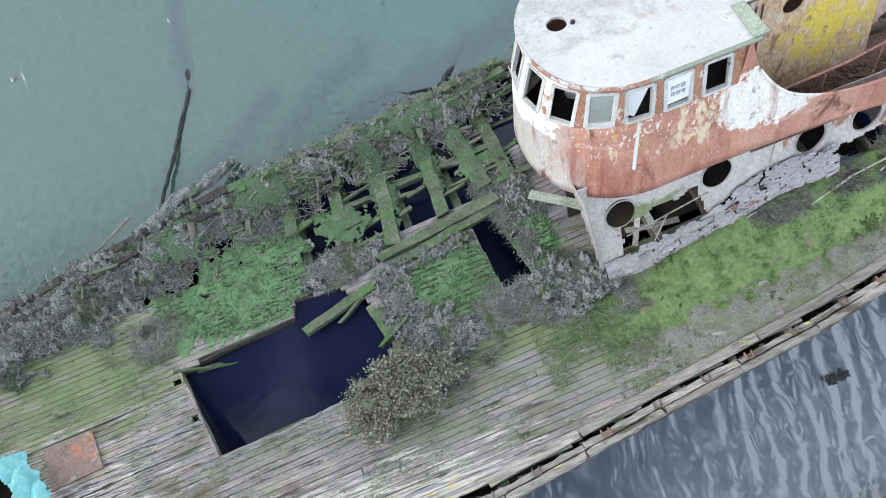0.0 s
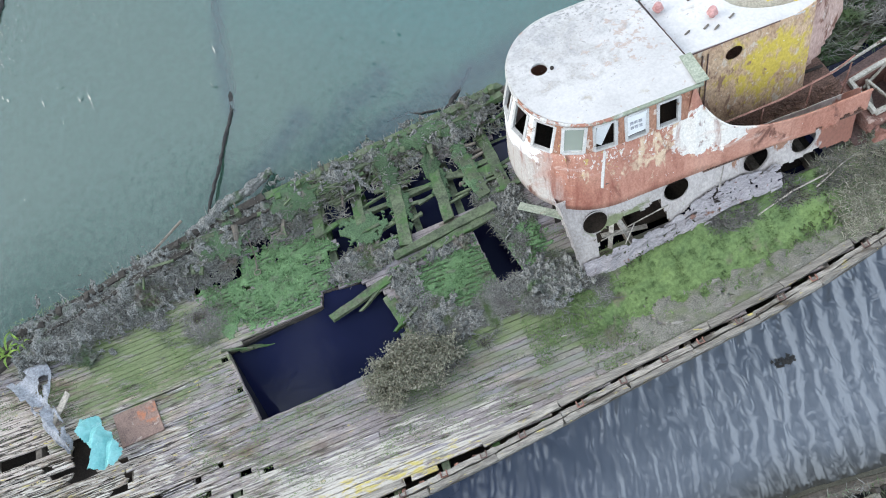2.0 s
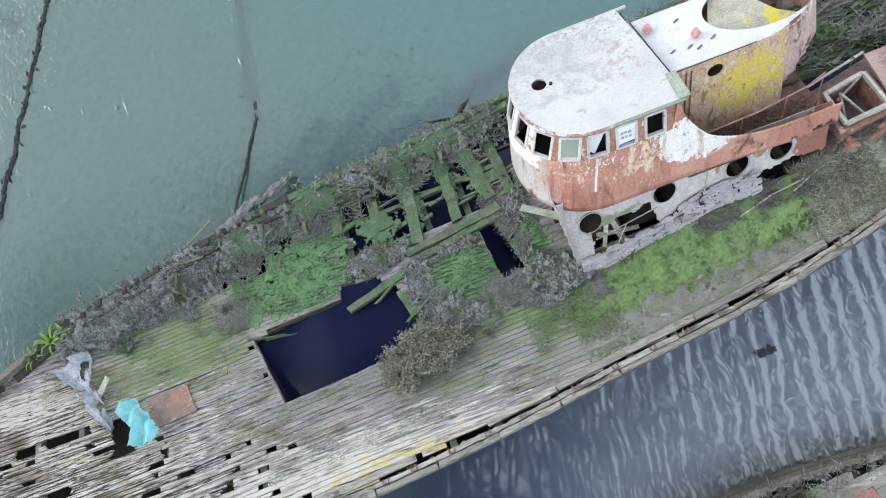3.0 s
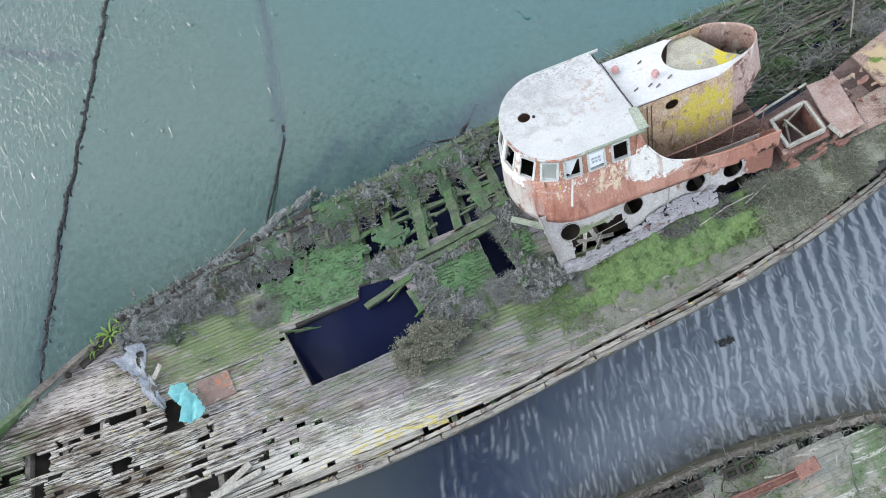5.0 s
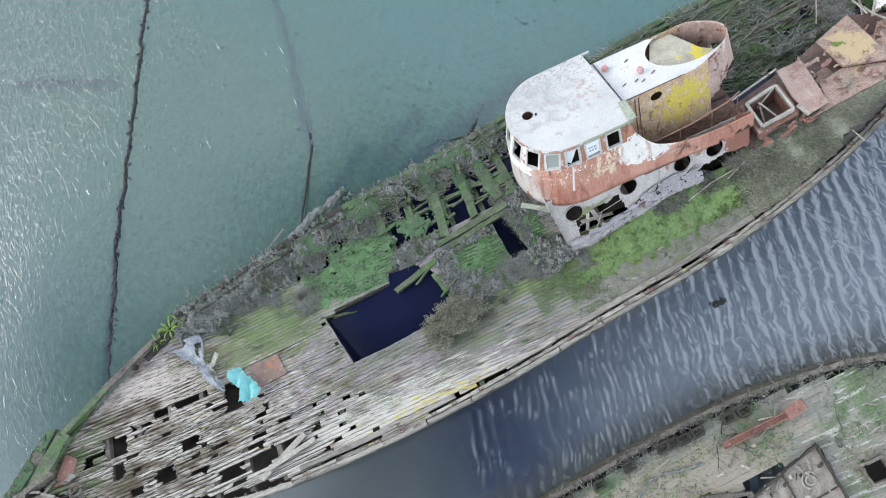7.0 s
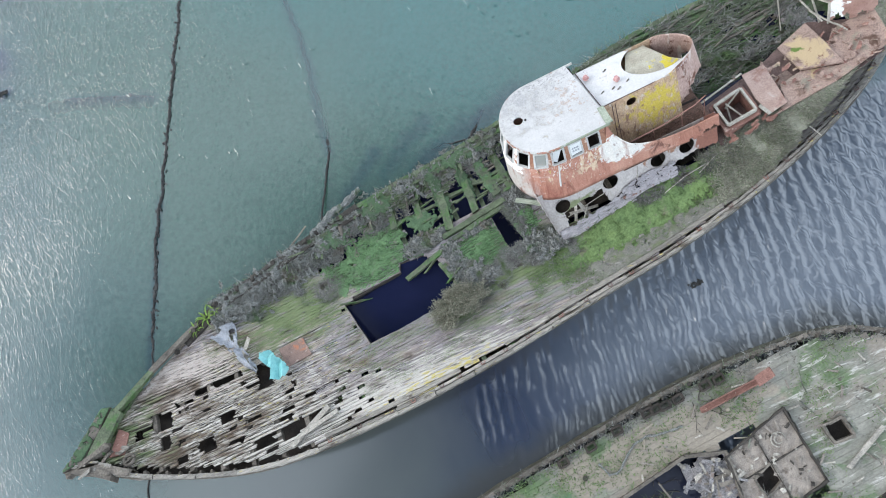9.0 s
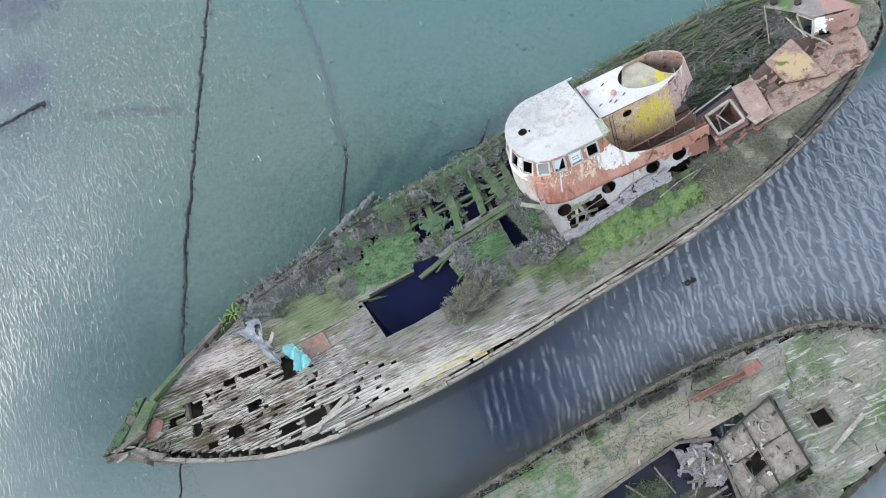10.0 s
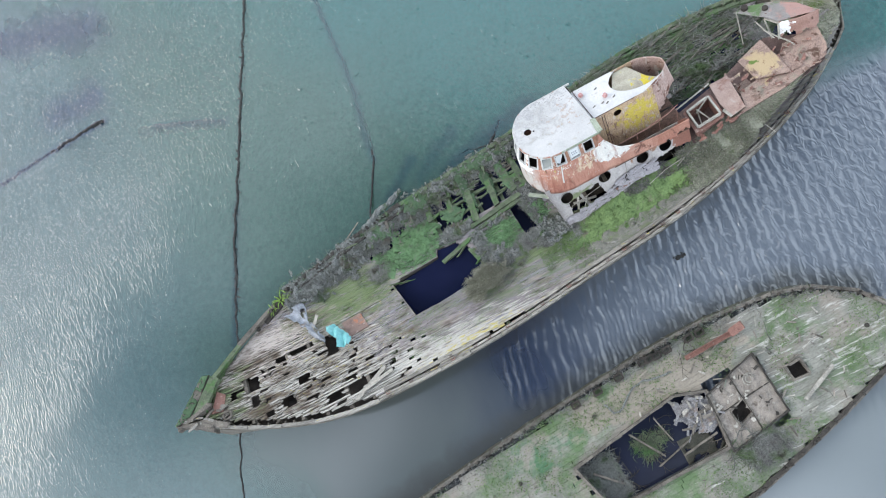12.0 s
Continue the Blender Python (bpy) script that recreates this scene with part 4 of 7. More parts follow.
# rail cap along the raised side, with the slot and stanchion stubs inside it
for i in range(22):
    xa, xb = 0.6 + i * 1.46, 0.6 + i * 1.46 + 1.44
    if xb > 32.3:
        break
    for off, wide in (((0.08, 0.15),) if xa < 7.5 else ((0.055, 0.115), (0.185, 0.105))):
        bm = bmesh.new()
        beam(bm, (xa, near_edge(xa) + off, sheer(xa) + 0.05 + rng.uniform(-0.02, 0.01)), (xb, near_edge(xb) + off + rng.uniform(-0.012, 0.012), sheer(xb) + 0.05 + rng.uniform(-0.03, 0.02)), wide + rng.uniform(-0.02, 0.01), 0.11, 0.014, 8)
        part("rail_cap", bm, M_RAIL, wreck, "bleached rail timber with yellow lichen")
for i in range(82):
    x = 0.9 + i * 0.385
    bm = bmesh.new()
    y = near_edge(x) + 0.26
    beam(bm, (x, y, sheer(x) - 0.35), (x, y + 0.01, sheer(x) + (rng.uniform(-0.12, -0.02) if 12.4 < x < 15.2 else rng.uniform(-0.26, -0.10))), 0.13, 0.09, 0.01, 1, (1, 0, 0))
    part("stanchion_stub", bm, M_OLDWOOD if not 13 < x < 15 else M_REDRUST, wreck)
# waterway plank just inside the slot
for i in range(14):
    xa = 8.2 + i * 1.7
    xb = xa + 1.68
    if 12.0 < xa < 14.8:
        continue
    bm = bmesh.new()
    beam(bm, (xa, near_edge(xa) + 0.43, sheer(xa) + 0.012), (xb, near_edge(xb) + 0.43, sheer(xb) + 0.012), 0.16, 0.07, 0.012, 4)
    part("waterway_plank", bm, M_RAIL, wreck)
for i in range(24):
    x = 8.6 + i * 0.93 + rng.uniform(-0.25, 0.25)
    y, z = near_edge(x) + 0.19, sheer(x) + 0.12
    bm = bmesh.new()
    for a, b in (((-0.06, 0.07), (-0.06, -0.05)), ((-0.06, -0.05), (0.06, -0.05)), ((0.06, -0.05), (0.06, 0.07))):
        beam(bm, (x + a[0], y + a[1], z), (x + b[0], y + b[1], z), 0.022, 0.03, 0.006, 1)
    part("rail_bracket", bm, M_UNDER if i % 3 else M_REDRUST, wreck, "small rusted iron bracket on the rail")
# broken frames standing along the low side
for i in range(54):
    x = 3.5 + i * 0.52 + rng.uniform(-0.1, 0.1)
    if x > 31:
        break
    bm = bmesh.new()
    y = far_edge(x) - 0.08
    h = rng.uniform(0.02, 0.24)
    beam(bm, (x, y, deck_z(x, y) - 0.5), (x + rng.uniform(-0.08, 0.08), y + rng.uniform(-0.12, 0.1), deck_z(x, y) + h), 0.15, 0.13, 0.02, 2, (1, 0, 0))
    part("frame_head", bm, M_TAR if x < 10.5 else M_BEAM, wreck, "broken weedy frame end")
for i in range(17):
    xa = 4.0 + i * 1.6
    if 17.9 < xa < 19:
        continue
    for dy, dzz in ((0.02, 0.03), (-0.25, -0.03)):
        bm = bmesh.new()
        xb = xa + 1.55
        beam(bm, (xa, far_edge(xa) + dy, deck_z(xa, far_edge(xa)) + dzz), (xb, far_edge(xb) + dy, deck_z(xb, far_edge(xb)) + dzz + rng.uniform(-0.05, 0.05)), 0.2, 0.12, 0.02, 4)
        part("sheer_strake", bm, M_TAR if xa < 10.5 else M_BEAM, wreck)

# rotten ends of planks and timbers jumbled along the low side and over the open beams
jumble = random.Random(31)
for k in range(150):
    low_edge = k < 80
    x = jumble.uniform(4.5, 18.0) if low_edge else jumble.uniform(9.8, 17.6)
    y = far_edge(x) - jumble.uniform(-0.05, 0.75) if low_edge else jumble.uniform(3.6, 5.6)
    if inside(x, y, HATCH) or y > far_edge(x) + 0.05 or (x < 13.2 and y < 5.0):
        continue
    a = jumble.gauss(0.06, 0.16) + (1.4 if low_edge and jumble.random() < 0.35 else 0)
    ln, z = jumble.uniform(0.2, 0.9), deck_z(x, y) + jumble.uniform(-0.02, 0.07)
    bm = bmesh.new()
    d = Vector((math.cos(a), math.sin(a), 0)) * ln / 2
    beam(bm, Vector((x, y, z)) - d, Vector((x, y, z + jumble.uniform(-0.06, 0.08))) + d, jumble.uniform(0.04, 0.11), 0.06, 0.012, 2)
    part("rotten_plank_end", bm, M_BEAM if jumble.random() < 0.75 else M_OLDWOOD, wreck)

for k in range(16):
    x, y = jumble.uniform(-0.7, 1.3), jumble.uniform(0.0, 0.75)
    a, ln, z = jumble.uniform(-0.6, 0.9), jumble.uniform(0.2, 0.6), sheer(x) + jumble.uniform(0.08, 0.16)
    bm = bmesh.new()
    beam(bm, (x, y, z), (x + ln * math.cos(a), y + ln * math.sin(a), z + jumble.uniform(-0.04, 0.05)), jumble.uniform(0.05, 0.13), 0.05, 0.015, 2)
    part("rotten_plank_end", bm, M_RAIL if k % 2 else M_OLDWOOD, wreck)

# bulwark round the bow, widest at its shoulder
for k, (poly, lift, mat_, lab) in enumerate((([(-0.97, 0.52), (-0.30, 1.35), (0.55, 2.42), (0.88, 2.36), (0.30, 1.45), (-0.30, 0.66)], 0.16, M_OLDWOOD, "weathered brown planks of the bow bulwark"),
                                             ([(-0.28, 0.68), (0.32, 1.46), (0.92, 2.32), (1.10, 2.18), (0.62, 1.30), (0.20, 0.62)], 0.10, M_CUSHION, "moss-covered timber inside the bow bulwark"),
                                             ([(1.05, 2.10), (1.86, 2.88), (2.02, 2.76), (1.30, 1.95)], 0.10, M_BEAM, "mossy green rail timber"),
                                             ([(-0.95, 0.46), (0.30, 0.34), (0.72, -0.02), (0.66, -0.42), (-0.1, 0.12)], 0.18, M_OLDWOOD, "rotten planks at the stem"))):
    bm = bmesh.new()
    prism(bm, [(x + jumble.uniform(-0.03, 0.03), y + jumble.uniform(-0.03, 0.03)) for x, y in poly], lambda x, y: sheer(x) - 0.25, lambda x, y: sheer(x) + lift + 0.03 * fbm(x, y, k, 4))
    part("bow_bulwark", bm, mat_, wreck, lab)

# stem head and bow rail
bm = bmesh.new()
beam(bm, (-0.95, 0.45, 0.95), (0.75, 0.85, 0.98), 0.22, 0.3, 0.03, 4)
part("stem_head", bm, M_OLDWOOD, wreck, "rotten stem timber")
for k, (a, b, w) in enumerate((((0.05, 0.75, 1.0), (1.1, 2.0, 0.95), 0.34), ((0.42, 0.75, 1.02), (1.35, 1.95, 0.98), 0.26), ((1.1, 2.0, 0.95), (2.6, 3.1, 0.7), 0.22), ((2.6, 3.1, 0.7), (4.6, 4.35, 0.42), 0.2), ((0.1, 0.30, 0.98), (1.3, -0.35, 0.78), 0.24))):
    bm = bmesh.new()
    beam(bm, a, b, w, 0.16, 0.025, 4)
    part("bow_rail", bm, M_BEAM if k < 3 else M_OLDWOOD, wreck)
bm = bmesh.new()
prism(bm, [(0.62, 0.50), (1.05, 1.45), (1.40, 1.15), (1.15, 0.42)], lambda x, y: sheer(x) + 0.02, lambda x, y: sheer(x) + 0.06)
solid("stem_plate", bm, M_REDRUST, "dark red rusted plate inside the bow rail", "metal sheet")
bm = bmesh.new()
tube(bm, [(1.35 + 0.20 * math.cos(a), 0.12 + 0.18 * math.sin(a), 0.78) for a in grid(0, 6.1, 0.5)], 0.06, 6, 0.008)
solid("mooring_ring", bm, M_OLDWOOD, "worn rope coil lying on the bow deck", "rope")

# loose planks and steel on deck
for a, b, w in (((7.0, -1.75, 0.13), (8.6, -0.95, 0.10), 0.2), ((7.3, -1.55, 0.17), (8.9, -1.25, 0.12), 0.16)):
    bm = bmesh.new()
    beam(bm, a, b, w, 0.05, 0.01, 3)
    solid("loose_plank", bm, M_PALEWOOD, "loose bleached plank lying across the bow deck", "plank", group="loose planks")
for a, b, w in (((12.68, 2.44, -0.12), (14.2, 2.78, 0.03), 0.20), ((13.35, 2.36, -0.15), (14.3, 2.80, 0.08), 0.05), ((14.05, 2.42, -0.05), (14.26, 1.55, 0.04), 0.24), ((14.3, 2.5, -0.02), (14.55, 1.72, 0.05), 0.07), ((14.0, 1.45, 0.05), (14.62, 1.80, 0.09), 0.06), ((10.05, 2.60, 0.02), (10.75, 2.46, -0.12), 0.05), ((10.4, 2.60, -0.25), (11.2, 2.52, -0.35), 0.12), ((10.75, 0.62, -0.45), (12.2, 0.72, -0.45), 0.35)):
    bm = bmesh.new()
    beam(bm, a, b, w, 0.08, 0.014, 5)
    solid("fallen_timber", bm, M_BEAM, "broken slimy timber fallen into the hatch", "timber", group="fallen timbers")
bm = bmesh.new()
tube(bm, [(7.9, 4.85, 0.34), (8.74, 5.40, 0.62), (9.86, 6.03, 0.78)], 0.04, 6, 0.008, 0.8)
solid("driftwood_branch", bm, M_OLDWOOD, "long bare driftwood branch on the weedy rail", "branch")

bm = bmesh.new()
tube(bm, densify([(9.98, 5.60, 0.62), (10.77, 5.91, 0.72), (11.53, 6.29, 0.70), (12.27, 6.66, 0.60)], 0.1, 0.08), 0.15, 8, 0.05, 0.7)
solid("weedy_log", bm, M_MAT, "thick weed-covered log lying along the low rail", "log")
bm = bmesh.new()
tube(bm, [(11.08, 5.45, 0.62), (11.0, 5.2, 0.42), (10.84, 4.95, 0.04)], 0.07, 7, 0.015)
solid("leaning_post", bm, M_OLDWOOD, "weedy post leaning on the low rail", "post")
bm = bmesh.new()
tube(bm, densify([(11.23, 6.05, 0.75), (11.27, 5.4, 0.5), (11.26, 4.8, 0.16), (11.24, 4.36, 0.06)], 0.1, 0.03), 0.016, 5)
tube(bm, [(11.24 + 0.08 * math.cos(a), 4.28 + 0.08 * math.sin(a), 0.06) for a in grid(0, 6.0, 0.6)], 0.014, 5)
solid("hanging_rope", bm, M_OLDWOOD, "thin rope hanging from the low rail onto the moss", "rope")

PANEL = [(7.34, 2.00), (8.32, 2.05), (8.50, 1.23), (7.52, 1.16)]
bm = bmesh.new()
prism(bm, PANEL, lambda x, y: deck_z(x, y) + 0.02, lambda x, y: deck_z(x, y) + 0.045 + 0.02 * fbm(x, y, 0, 3))
solid("iron_sheet", bm, M_PANEL, "square rusted iron sheet lying on the deck", "metal sheet")


def cloth(name, us, vs, fn, mat_, label, cat):
    bm_ = sheet(us, vs, fn, lambda u, v: fbm(u * 2, v * 5, 4) > -0.14, 0.008)
    return solid(name, bm_, mat_, label, cat)


def creased(p, q, n, seed):
    """Sum of sharp folds over a sheet."""
    r = random.Random(seed)
    z = 0.0
    for _ in range(n):
        a, f, o = r.uniform(0, 3.14), r.uniform(2.0, 6.0), r.uniform(0, 6)
        t = (p * math.cos(a) + q * math.sin(a)) * f + o
        z += abs((t % 2) - 1) / n
    return z


TARP = [(6.66, 2.10), (7.02, 2.08), (7.38, 1.50), (7.66, 1.00), (7.45, 0.68), (6.88, 0.80), (7.08, 1.15), (6.78, 1.55)]


def tarp_fn(x, y):
    return (x + 0.03 * fbm(x, y, 3, 5), y + 0.03 * fbm(x, y, 7, 5), sheer(x) + 0.06 + 0.62 * creased(x * 0.9, y * 0.9, 3, 4) * (0.4 + 0.6 * smooth((2.2 - y) / 0.6))), (0, 0, 1)


solid("tarpaulin", sheet(grid(6.5, 7.75, 0.02), grid(0.6, 2.3, 0.02), tarp_fn, lambda x, y: inside(x + 0.05 * fbm(x, y, 1, 4), y + 0.05 * fbm(x, y, 2, 4), TARP), 0.008), M_TARP, "crumpled turquoise plastic sheet beside a deck hole", "tarpaulin")


def rag_fn(u, v):
    wide = 0.80 * (1 - v) ** 1.6 + 0.20 + 0.07 * math.sin(v * 11)
    x = 5.36 + 1.05 * v + 0.92 * wide * (u - 0.5) + 0.04 * math.sin(v * 9)
    y = 3.82 - 2.45 * v + 0.39 * wide * (u - 0.5) + 0.05 * math.sin(v * 14)
    z = sheer(x) + 0.05 + 0.26 * creased(u * 1.1, v * 3.2, 4, 9) + 0.03 * fbm(u * 5, v * 8)
    return (x, y, z), (0, 0, 1)


cloth("torn_sheet", grid(0, 1, 0.07), grid(0, 1, 0.02), rag_fn, M_CLOTH, "torn grey plastic sheet trailing over the bow planks", "sheeting")
cloth("sheet_scrap", grid(0, 1, 0.2), grid(0, 1, 0.2), lambda u, v: ((5.2 + 0.5 * u, 3.6 + 0.45 * v, sheer(5.4) + 0.07 + 0.04 * fbm(u * 3, v * 3)), (0, 0, 1)), M_CLOTH, "flat scrap of grey plastic sheet on the deck", "sheeting")
bm = bmesh.new()
beam(bm, (5.95, 2.3, 0.18), (6.45, 2.85, 0.32), 0.16, 0.03, 0.008, 2)
solid("loose_plank", bm, M_PALEWOOD, "short pale board propped by the torn sheet", "plank", group="loose planks")

# ---------------------------------------------------------------- wheelhouse
house = thing("wheelhouse", "rusting steel wheelhouse with white roof and orange bridge front", "wheelhouse")
CY = 2.9


def bridge_path(half, front, x_near, x_far):
    """Points round the bridge: from the near side's after end, round the front, to the other side."""
    pts = [(x, CY - half) for x in grid(x_near, 19.3, 0.07)]
    for a in grid(-90, 90, 3.0)[1:-1]:
        c, s = math.cos(radians(a)), math.sin(radians(a))
        pts.append((19.3 - (19.3 - front) * c ** 0.9, CY + half * (abs(s) ** 0.95) * (1 if s > 0 else -1)))
    return pts + [(x, CY + half) for x in grid(19.3, x_far, 0.1)]


def path_fn(bottom, top, z0, z1):
    """Place on a wall that leans from the bottom path to the top path; u is an index along it."""
    n = len(bottom)

    def at(path, u):
        i = min(n - 2, max(0, int(u)))
        f = u - i
        return path[i][0] * (1 - f) + path[i + 1][0] * f, path[i][1] * (1 - f) + path[i + 1][1] * f

    def fn(u, v):
        (xa, ya), (xb, yb) = at(bottom, u), at(top, u)
        (xc, yc), (xd, yd) = at(bottom, max(0, u - 0.5)), at(bottom, min(n - 1, u + 0.5))
        n_ = Vector((-(yd - yc), xd - xc, 0))
        n_ = n_.normalized() if n_.length > 0 else Vector((0, -1, 0))
        if n_.dot(Vector((xa - 19.6, ya - CY, 0))) < 0:
            n_ = -n_
        zb = z1(xb, yb) if callable(z1) else z1
        za = z0(xa, ya) if callable(z0) else z0
        return (xa + (xb - xa) * v, ya + (yb - ya) * v, za + (zb - za) * v), n_
    return fn, n


sweep = curve([(20.62, 4.36), (20.74, 4.30), (20.9, 3.75), (21.28, 3.25), (22.0, 2.82), (22.9, 2.62), (24.3, 2.62)])
skirt_b = bridge_path(1.70, 17.58, 24.25, 20.6)
skirt_t = bridge_path(1.38, 17.68, 24.25, 20.6)
skirt_t = [(x, y - (0.26 * smooth((x - 20.7) / 0.7) if y < CY else 0)) for x, y in skirt_t]
low = curve([(17.5, 2.12), (19.0, 2.14), (20.4, 2.17), (22.2, 2.12), (23.2, 2.0), (24.3, 1.85)])
fn_s, n_s = path_fn(skirt_b, skirt_t, lambda x, y: low(x), lambda x, y: sweep(x) if y < CY and x > 20.66 else 3.55)


def skirt_filled(u, v):
    (x, y, z), _ = fn_s(u, v)
    if x > 23.7 and y < CY and fbm(x, z, 0.5, 3.0) < -0.05 - (24.3 - x) * 0.5:
        return False
    return not (x > 23.2 and y < CY and 1.95 < z < 2.12 and fbm(x, z, 1.5, 2.0) > 0.0)


part("bridge_front", sheet(list(range(n_s)), grid(0, 1, 0.1), fn_s, skirt_filled, 0.02), M_SKIRT, house, "orange rusted steel with flaking white paint", smooth=True)
bm = bmesh.new()
tube(bm, [(x, y, sweep(x) + 0.01) for x, y in skirt_t[:int(3.5 / 0.07)]], 0.025, 6)
part("bulwark_rim", bm, M_SKIRT, house)

# window wall with its openings
wall_b, wall_t = bridge_path(1.38, 17.68, 20.72, 20.6), bridge_path(1.33, 17.93, 20.72, 20.6)
fn_w, n_w = path_fn(wall_b, wall_t, 3.55, 4.38)
arc = [0.0]
for (xa, ya), (xb, yb) in zip(wall_b, wall_b[1:]):
    arc.append(arc[-1] + math.hypot(xb - xa, yb - ya))
centres = [0.46 + 0.60 * k for k in range(12)]


def arc_at(u):
    i = min(n_w - 2, int(u))
    return arc[i] + (u - i) * (arc[i + 1] - arc[i])


def u_at(s):
    for i in range(n_w - 1):
        if arc[i + 1] >= s:
            return i + (s - arc[i]) / (arc[i + 1] - arc[i])
    return n_w - 1


us = sorted(set([float(i) for i in range(n_w)] + [u_at(c + d) for c in centres for d in (-0.215, 0.215)]))
Z_SILL, Z_HEAD = 0.04, 0.80


def wall_filled(u, v):
    s = arc_at(u)
    return not (Z_SILL < v < Z_HEAD and any(abs(s - c) < 0.214 for c in centres))


part("window_wall", sheet(us, [0, Z_SILL, 0.3, 0.55, Z_HEAD, 1.0], fn_w, wall_filled, 0.05), M_HEADER, house, "peeling painted window posts")


def wall_place(s, z):
    (x, y, _), n_ = fn_w(u_at(s), (z - 3.55) / 0.83)
    return Vector((x, y, z)), n_


z_lo, z_hi = 3.55 + 0.83 * Z_SILL, 3.55 + 0.83 * Z_HEAD
for k, c in enumerate(centres):
    (p0, n0), (p1, n1) = wall_place(c - 0.2, z_lo), wall_place(c + 0.2, z_lo)
    inset = (n0 + n1).normalized() * -0.015
    bm = bmesh.new()
    (t0, _), (t1, _) = wall_place(c - 0.2, z_hi), wall_place(c + 0.2, z_hi)
    up = ((t0 - p0) + (t1 - p1)) / 2
    for a, b in ((p0, p1), (p0 + up, p1 + up)):
        beam(bm, a + inset, b + inset, 0.07, 0.055, 0.003, 1)
    for a in (p0, p1):
        beam(bm, a + inset, a + up + inset, 0.055, 0.07, 0.003, 1, n0)
    frame_ob = part("window_frame", bm, M_FRAME, house, "chipped white wooden window frame")
    if k in (3, 8, 10):
        bm = bmesh.new()
        e = (p1 - p0) * 0.06
        q = [p0 + e, p1 - e, p1 - e + up, p0 + e + up]
        front = [bm.verts.new(v + inset) for v in q]
        back = [bm.verts.new(v + inset * 1.6) for v in q]
        bm.faces.new(front), bm.faces.new(back[::-1])
        quads(bm, back, front)
        part("pane", bm, M_GLASS, frame_ob, "grimy glass pane").visible_shadow = False
    if k == 2:
        bm = bmesh.new()
        q = [p0 + (p1 - p0) * f + Vector((0, 0, g)) - n0 * 0.06 for f, g in ((0.12, 0.55), (0.75, 0.6), (0.98, 0.16), (0.62, 0.02))]
        front, back = [bm.verts.new(v) for v in q], [bm.verts.new(v - n0 * 0.012) for v in q]
        bm.faces.new(front), bm.faces.new(back[::-1])
        quads(bm, back, front)
        part("broken_board", bm, M_PAPER, frame_ob, "tilted broken white board")
    if k == 1:
        bm = bmesh.new()
        q = [p0 + (p1 - p0) * f + Vector((0, 0, g)) + inset for f, g in ((0.02, 0.10), (0.95, 0.02), (0.95, 0.6), (0.02, 0.6))]
        q[1] = q[1] + Vector((0, 0, 0.06))
        front, back = [bm.verts.new(v) for v in q], [bm.verts.new(v + inset) for v in q]
        bm.faces.new(front), bm.faces.new(back[::-1])
        quads(bm, back, front)
        part("notice_board", bm, M_PAPER, frame_ob, "white notice board with faded lettering")
        for row in range(2):
            for col in range(3):
                a = p0 + (p1 - p0) * (0.28 + 0.2 * col - 0.02 * row) + Vector((0, 0, 0.42 - 0.13 * row)) + n0 * 0.002
                bm = bmesh.new()
                beam(bm, a, a + (p1 - p0) * 0.13, 0.012, 0.06, 0.004, 1)
                part("lettering", bm, M_INK, house)

# a batten hanging off the front
bm = bmesh.new()
beam(bm, (18.98, 1.36, 3.75), (18.82, 1.18, 2.95), 0.05, 0.03, 0.004, 3)
part("hanging_batten", bm, M_FRAME, house)

# roof
HOLE_R = (18.47, 3.08, 0.155)


def roof_limit(x):
    """Half the roof's width at x."""
    if x >= 19.3:
        return 1.40
    t = min(1.0, (19.3 - x) / 1.42)
    return 1.40 * max(0.0, 1 - t ** 2.3) ** (1 / 2.0)


def roof_fn(x, y):
    return (x, y, 4.40 + 0.05 * (1 - ((y - CY) / 1.45) ** 2)), (0, 0, 1)


def roof_filled(x, y):
    return abs(y - CY) < roof_limit(x) and math.hypot(x - HOLE_R[0], y - HOLE_R[1]) > HOLE_R[2] and x < 20.9 - 0.10 * (y - 1.5)


def roof_snap(x, y):
    d = math.hypot(x - HOLE_R[0], y - HOLE_R[1])
    if d < HOLE_R[2] + 0.08:
        return HOLE_R[0] + (x - HOLE_R[0]) * HOLE_R[2] / d, HOLE_R[1] + (y - HOLE_R[1]) * HOLE_R[2] / d
    if x > 20.45 and abs(y - CY) < 1.3:
        return 20.9 - 0.10 * (y - 1.5), y
    lim = roof_limit(x)
    if lim < 0.35:
        t = math.atan2(y - CY, 19.3 - x)
        for r in grid(1.2, 1.9, 0.01):
            if r * abs(math.sin(t)) >= roof_limit(19.3 - r * math.cos(t)):
                return 19.3 - r * math.cos(t), CY + r * math.sin(t)
        return x, y
    return x, CY + math.copysign(lim, y - CY)


part("roof", sheet(grid(17.86, 20.86, 0.06), grid(CY - 1.44, CY + 1.44, 0.06), roof_fn, roof_filled, 0.05, roof_snap), M_ROOF, house, "flaking white painted roof")
bm = bmesh.new()
lip = []
for a in grid(-90, 90, 6):
    t = radians(a)
    r = next((r for r in grid(1.2, 1.9, 0.01) if r * abs(math.sin(t)) >= roof_limit(19.3 - r * math.cos(t)) or 19.3 - r * math.cos(t) < 17.89), 1.41)
    lip.append((19.3 - r * math.cos(t), CY + r * math.sin(t), 4.375))
tube(bm, [(20.85, CY - 1.40, 4.375), (20.0, CY - 1.40, 4.375)] + lip + [(20.0, CY + 1.40, 4.375), (20.85, CY + 1.40, 4.375)], 0.04, 6)
